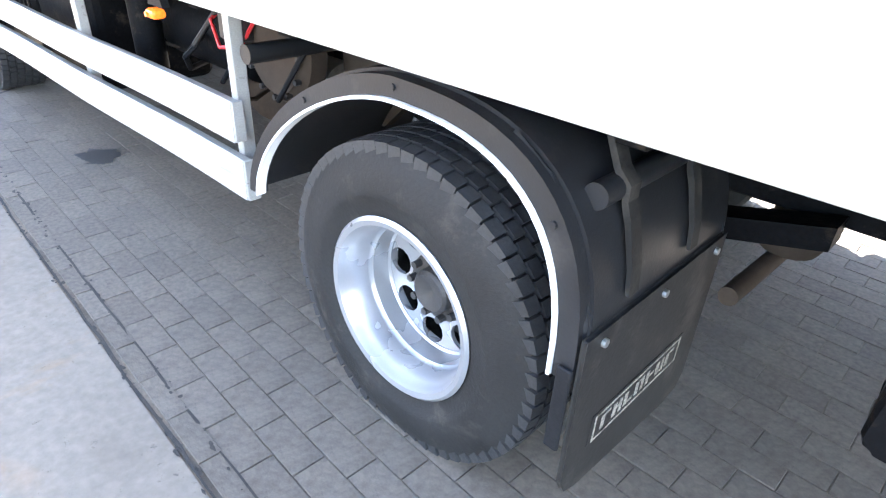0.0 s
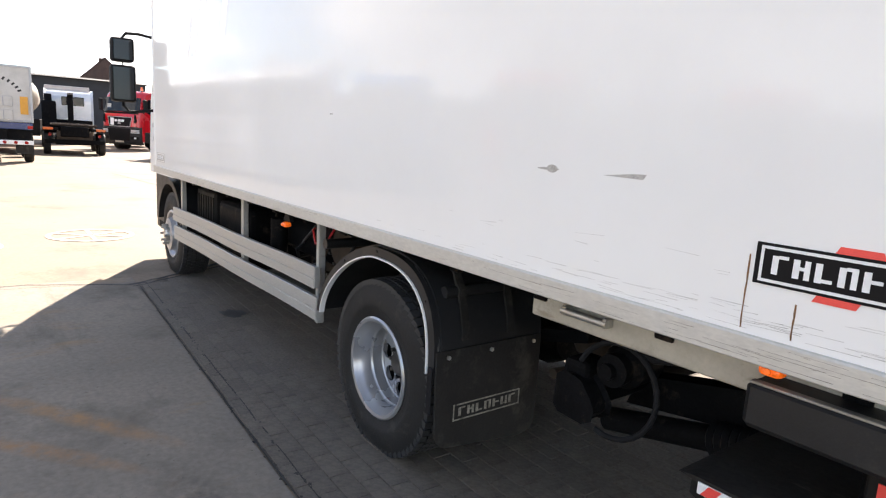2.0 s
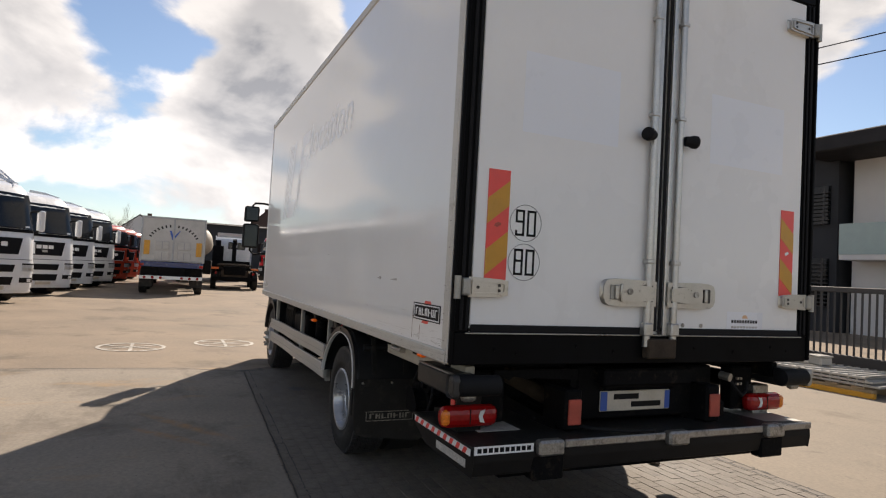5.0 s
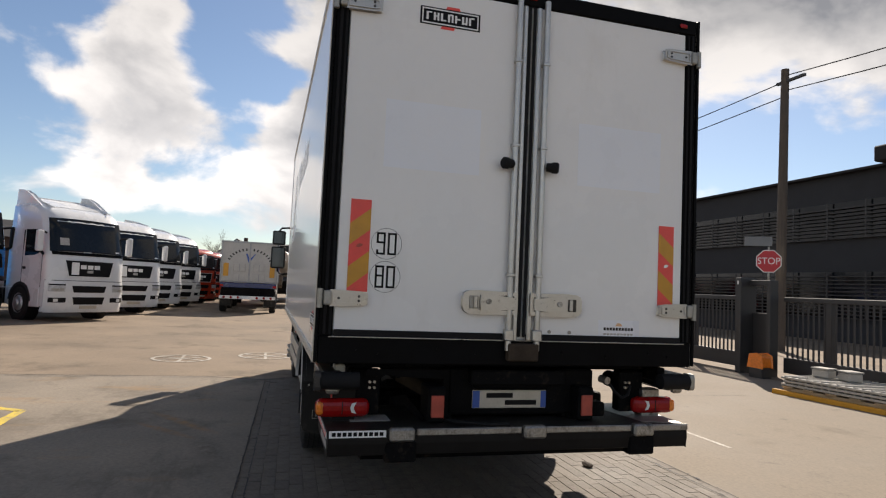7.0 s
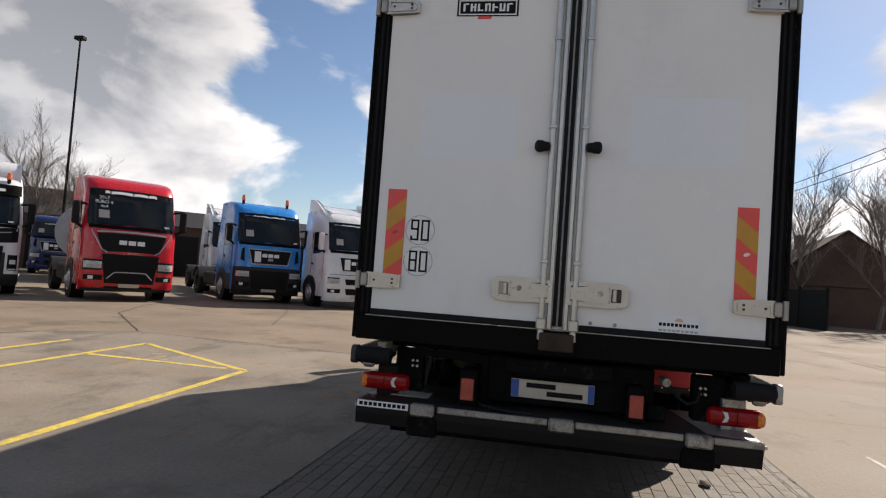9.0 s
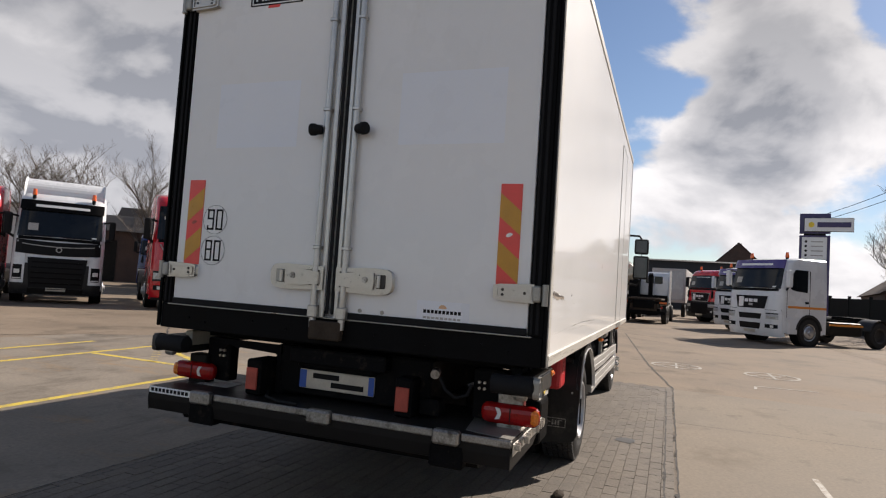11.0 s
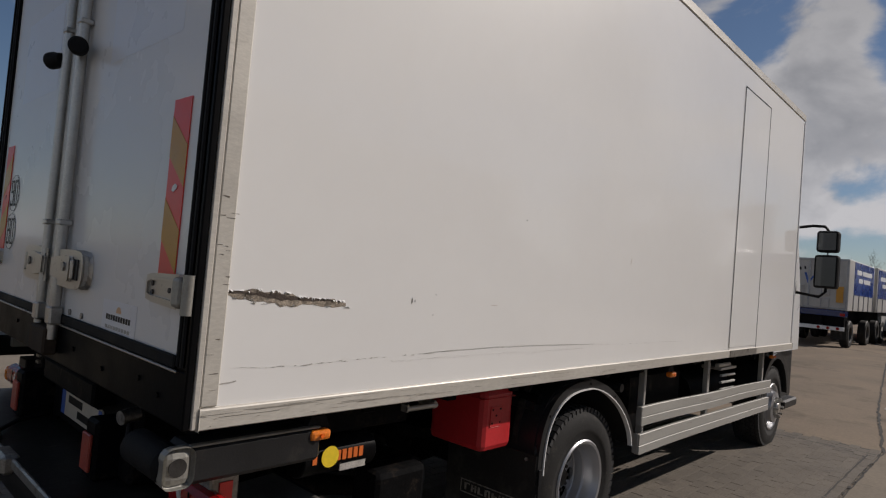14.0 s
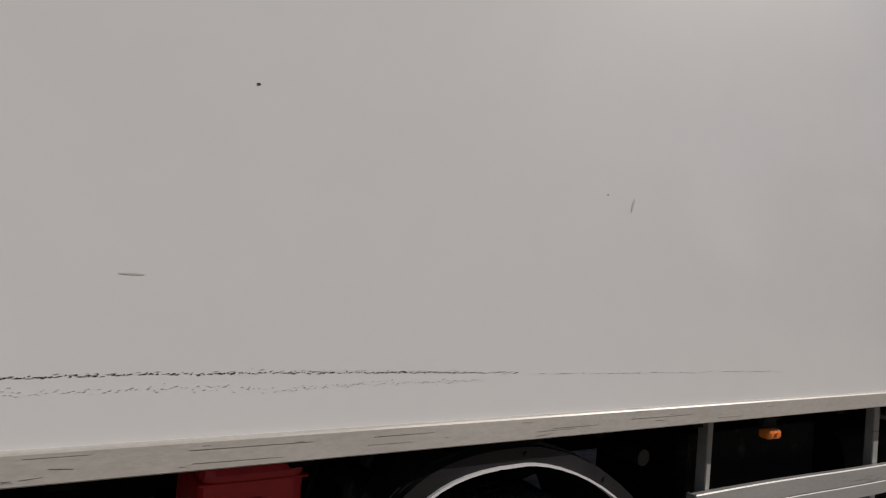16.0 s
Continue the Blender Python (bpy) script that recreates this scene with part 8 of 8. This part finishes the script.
for k in range(7):
    part("panel", box(k * 2.2, k * 2.2 + 2.12, -0.05, 0.05, 0, 2.1), B["darkwall"], fn)
    part("post", box(k * 2.2 + 2.12, k * 2.2 + 2.2, -0.08, 0.08, 0, 2.25), B["darkwall"], fn)
fl = thing("banner_pole", "pale steel pole with two purple banners", "banner", at=pose(-36, 21.3, GZ, 0, 0, -30))
part("pole", rod((0, 0, 0), (0, 0, 5.4), 0.06, 12), M["rail"], fl)
for s in (-1, 1):
    bn_ = part("banner", box(-0.01, 0.01, s * 0.06, s * 0.52, 2.5, 5.2), B["signpurple"], fl)
    part("banner_arm", rod((0, 0, 5.24), (0, s * 0.55, 5.24), 0.025, 8), M["rail"], fl)
    part("lettering", box(0.0101, 0.014, s * 0.22, s * 0.36, 3.0, 4.9), M["smudge"], bn_, "plain pale bar of lettering")
hd_ = tagged(part("hedge", bmesh.new(), B["hedge"]), "dark clipped hedge beyond the gate", "hedge", kind="structure")
bm = box(-43, -41.6, 21, 40, 0, 2.5)
bmesh.ops.subdivide_edges(bm, edges=bm.edges, cuts=14, use_grid_fill=True)
for v in bm.verts:
    v.co += noise.noise_vector(v.co * 1.7) * 0.22
bm.to_mesh(hd_.data)
bm.free()


def parked_car(at):
    t = thing("car", "blue-grey parked estate car behind the gate", "car", at=at)
    bd_ = part("body", prism([(-2.1, 0.35), (-2.12, 0.85), (-1.9, 0.98), (0.9, 0.98), (1.9, 0.85), (2.1, 0.62), (2.05, 0.32)], "y", -0.86, 0.86, bevel=0.07), PAINT["grey"], t, soft=True)
    part("cabin", prism([(-2.0, 0.99), (-1.75, 1.42), (-0.1, 1.46), (0.9, 0.99)], "y", -0.74, 0.74, bevel=0.06), M["glass"], bd_, soft=True)
    part("roof", prism([(-1.72, 1.43), (-1.6, 1.485), (-0.15, 1.50), (-0.02, 1.455)], "y", -0.70, 0.70, bevel=0.015), PAINT["grey"], bd_)
    for s in (-1, 1):
        for x in (-1.3, 1.3):
            w = part("wheel", lathe([(0.18, -0.2), (0.30, -0.2), (0.32, -0.16), (0.32, -0.02), (0.30, 0.0), (0.19, 0.0)], Matrix.Translation((x, s * 0.87, 0.32)) @ facing(0, 0, 0, (0, s, 0)), 24), M["tyre"], t, soft=True)
            part("rim", lathe([(0.19, 0.0), (0.16, -0.02), (0.05, 0.0), (0.0, 0.0)], Matrix.Translation((x, s * 0.87, 0.32)) @ facing(0, 0, 0, (0, s, 0)), 20, closed=False), M["rim"], w)
        part("headlamp", box(1.98, 2.09, s * 0.55, s * 0.84, 0.62, 0.76, 0.02), M["clearlens"], bd_)
    return t


parked_car(pose(-37.2, 24.6, GZ, 0, 0, 115))
sh2 = thing("long_shed", "long dark-roofed shed behind the parked tractors", "building", at=pose(-44, -24, GZ, 0, 0, 38))
part("wall", box(-5, 5, -26, 12, 0, 3.6), B["brick"], sh2)
part("roof", prism([(-5.4, 3.55), (0, 5.0), (5.4, 3.55)], "y", -26.4, 12.4), B["roof"], sh2, "dark corrugated roof")
for k in range(9):
    part("door", box(5.0, 5.06, -24 + k * 4, -21.6 + k * 4, 0.0, 2.9), M["beam"], sh2)
hw_ = thing("boundary_hedge", "dark hedge along the back of the yard", "hedge", at=pose(-62, -16, GZ, 0, 0, 14), kind="structure")
bm = box(-0.6, 0.6, -6, 9, 0, 2.4)
bmesh.ops.subdivide_edges(bm, edges=bm.edges, cuts=10, use_grid_fill=True)
for v in bm.verts:
    v.co += noise.noise_vector(v.co * 1.5) * 0.25
part("leaf_mass", bm, B["hedge"], hw_)
lp = thing("light_mast", "tall slim yard floodlight mast", "street lamp", at=pose(-30.6, -31.3, GZ))
part("mast", rod((0, 0, 0), (0, 0, 15.2), 0.10, 12, 0.06), M["beam"], lp)
part("head", box(-0.2, 0.2, -0.35, 0.35, 15.1, 15.35, 0.05), M["beam"], lp)


def bare_tree(at, height, seed, spread=0.55, label="bare winter tree with fine branching twigs"):
    rnd_ = random.Random(seed)
    t = thing("tree", label, "tree", "bare trees round the yard", at=at)
    trunk, crown = bmesh.new(), bmesh.new()

    def limb(bm_, p, d, length, r, level):
        segs_ = 4 if level < 2 else 2
        pts, q, dd = [p], p.copy(), d.copy()
        for _ in range(segs_):
            dd = (dd + Vector((rnd_.uniform(-1, 1), rnd_.uniform(-1, 1), rnd_.uniform(-0.3, 0.7))) * 0.14).normalized()
            q = q + dd * length / segs_
            pts.append(q.copy())
        rs = [r * (1 - 0.6 * i / segs_) for i in range(segs_ + 1)]
        s = 6 if level < 1 else 3
        loops_ = []
        for i, pt in enumerate(pts):
            qq = (pts[min(i + 1, segs_)] - pts[max(i - 1, 0)]).to_track_quat("Z", "Y")
            loops_.append([bm_.verts.new(pt + qq @ Vector((rs[i] * math.cos(k * math.tau / s), rs[i] * math.sin(k * math.tau / s), 0))) for k in range(s)])
        for a, b in zip(loops_, loops_[1:]):
            for k in range(s):
                bm_.faces.new((a[k], a[(k + 1) % s], b[(k + 1) % s], b[k]))
        if level < 4:
            n_ = (11, 8, 6, 5)[level]
            for k in range(n_):
                f = (0.3 if level == 0 else 0.2) + (0.8 if level else 0.68) * (k + rnd_.uniform(0, 0.7)) / n_
                i = min(int(f * segs_), segs_ - 1)
                base_ = pts[i].lerp(pts[i + 1], f * segs_ - i)
                a = rnd_.uniform(0, math.tau)
                side_ = Vector((math.cos(a), math.sin(a), rnd_.uniform(0.2, 0.9)))
                limb(crown, base_, (dd * 0.55 + side_ * spread).normalized(), length * rnd_.uniform(0.42, 0.62), max(r * 0.40, 0.006), level + 1)

    limb(trunk, Vector((0, 0, 0)), Vector((0, 0, 1)), height * 0.72, height * 0.018, 0)
    part("trunk", trunk, B["bark"], t, soft=True)
    part("crown", crown, B["bark"], t, "fine bare branches and twigs")
    return t


tA = bare_tree(pose(-24.6, -34.6, GZ), 7.4, 3, 0.72)
tB = bare_tree(pose(-22.3, -34.8, GZ), 7.2, 5, 0.70)
tC = bare_tree(pose(-30, -32.9, GZ), 7.6, 8, 0.42, "slim bare winter tree with drooping twigs")
bare_tree(pose(-51, 29.3, GZ), 12.5, 12, 0.85, "wide spreading bare tree beyond the gate")
for src, x, y, s, r in ((tC, -34.6, -34.2, 0.95, 200), (tA, -27, -38.5, 1.0, 140), (tA, -43, 16, 0.95, 30), (tC, -38, 15.5, 1.1, 90), (tB, -40, 22, 0.9, 150), (tC, -75, -8, 0.7, 10), (tB, -72, 15, 0.6, 40), (tC, -36, 19, 1.1, 310), (tB, -44, 41, 1.2, 60)):
    src.scale = (s, s, s)
    copy_thing(src, pose(x, y, GZ, 0, 0, r))
    src.scale = (1, 1, 1)

# ---- paving, piece by piece ----
strip = part("pavement", prism([(-6.1, EDGE(-6.1) - 0.075), (6, EDGE(6) - 0.075), (6, PRr), (-7.4, PRr), (-7.4, 1.0)], "z", GZ + 0.001, GZ + 0.004), M["sand"])
tagged(strip, "grey concrete block paving under the lorry", "paving", kind="structure")
PW, PH = 0.2, 0.1
rnd = random.Random(21)


def end_at(y):
    """Where the paving stops in front, along its slanting edge."""
    return -6.05 + (PL - y) * 0.52 if y < 1.0 else -7.4


meshes = []
for k in range(6):
    bm = bmesh.new()
    a, b, z1 = PW / 2 - 0.0014, PH / 2 - 0.0016, 0.0085
    lo = [bm.verts.new((x, y, 0)) for x, y in ((-a, -b), (a, -b), (a, b), (-a, b))]
    tilt = [rnd.uniform(-0.0012, 0.0012) for _ in range(4)]
    mid = [bm.verts.new((x, y, z1 - 0.0022 + tl_)) for (x, y), tl_ in zip(((-a, -b), (a, -b), (a, b), (-a, b)), tilt)]
    top = [bm.verts.new((x * 0.985, y * 0.97, z1 + tl_)) for (x, y), tl_ in zip(((-a, -b), (a, -b), (a, b), (-a, b)), tilt)]
    for p, q in ((lo, mid), (mid, top)):
        for i in range(4):
            bm.faces.new((p[i], p[(i + 1) % 4], q[(i + 1) % 4], q[i]))
    bm.faces.new(top)
    me = bpy.data.meshes.new("paver")
    bm.to_mesh(me)
    bm.free()
    me.materials.append(M["paver"])
    meshes.append(me)
verts, faces = [], []
single = 0
rows_n = int((PRr - PL) / PH) + 1
for j in range(-1, rows_n):
    for i in range(67):
        x = 5.9 - i * PW - (PW / 2 if j % 2 else 0)
        # rows run with the slanting edge and straighten towards the far side
        f = max(0.0, 1 - j / rows_n)
        y = PL + 0.05 + j * PH + f * (EDGE(x) - PL) + (0.022 if j < 0 else 0.0)
        turn = -0.036 * f
        if x < end_at(y) or y > PRr - 0.03:
            continue
        z = GZ + 0.002 + rnd.uniform(-0.0012, 0.0012)
        if -3.2 < x < -0.7 and -1.75 < y < -0.35 and single < 300 or (-3.9 < x < -1.5 and y > 1.55 and single < 300):
            ob = new("paver", meshes[(i * 7 + j * 3) % 6])
            ob.parent = strip
            ob.location, ob.rotation_euler = (x, y, z), (0, 0, turn + rnd.uniform(-0.008, 0.008))
            if j < 0:
                ob.scale = (1, 0.66, 1)
            single += 1
        else:
            n0 = len(verts)
            src = meshes[(i * 5 + j) % 6]
            ky = 0.66 if j < 0 else 1.0
            verts += [(v.co.x + x, v.co.y * ky + v.co.x * turn + y, v.co.z + z) for v in src.vertices]
            faces += [tuple(n0 + q for q in f.vertices) for f in src.polygons]
me = bpy.data.meshes.new("paver_field")
me.from_pydata(verts, [], faces)
me.materials.append(M["paver_far"])
pf = new("paver_field", me)
pf.parent = strip
pf["kind"] = "stuff"
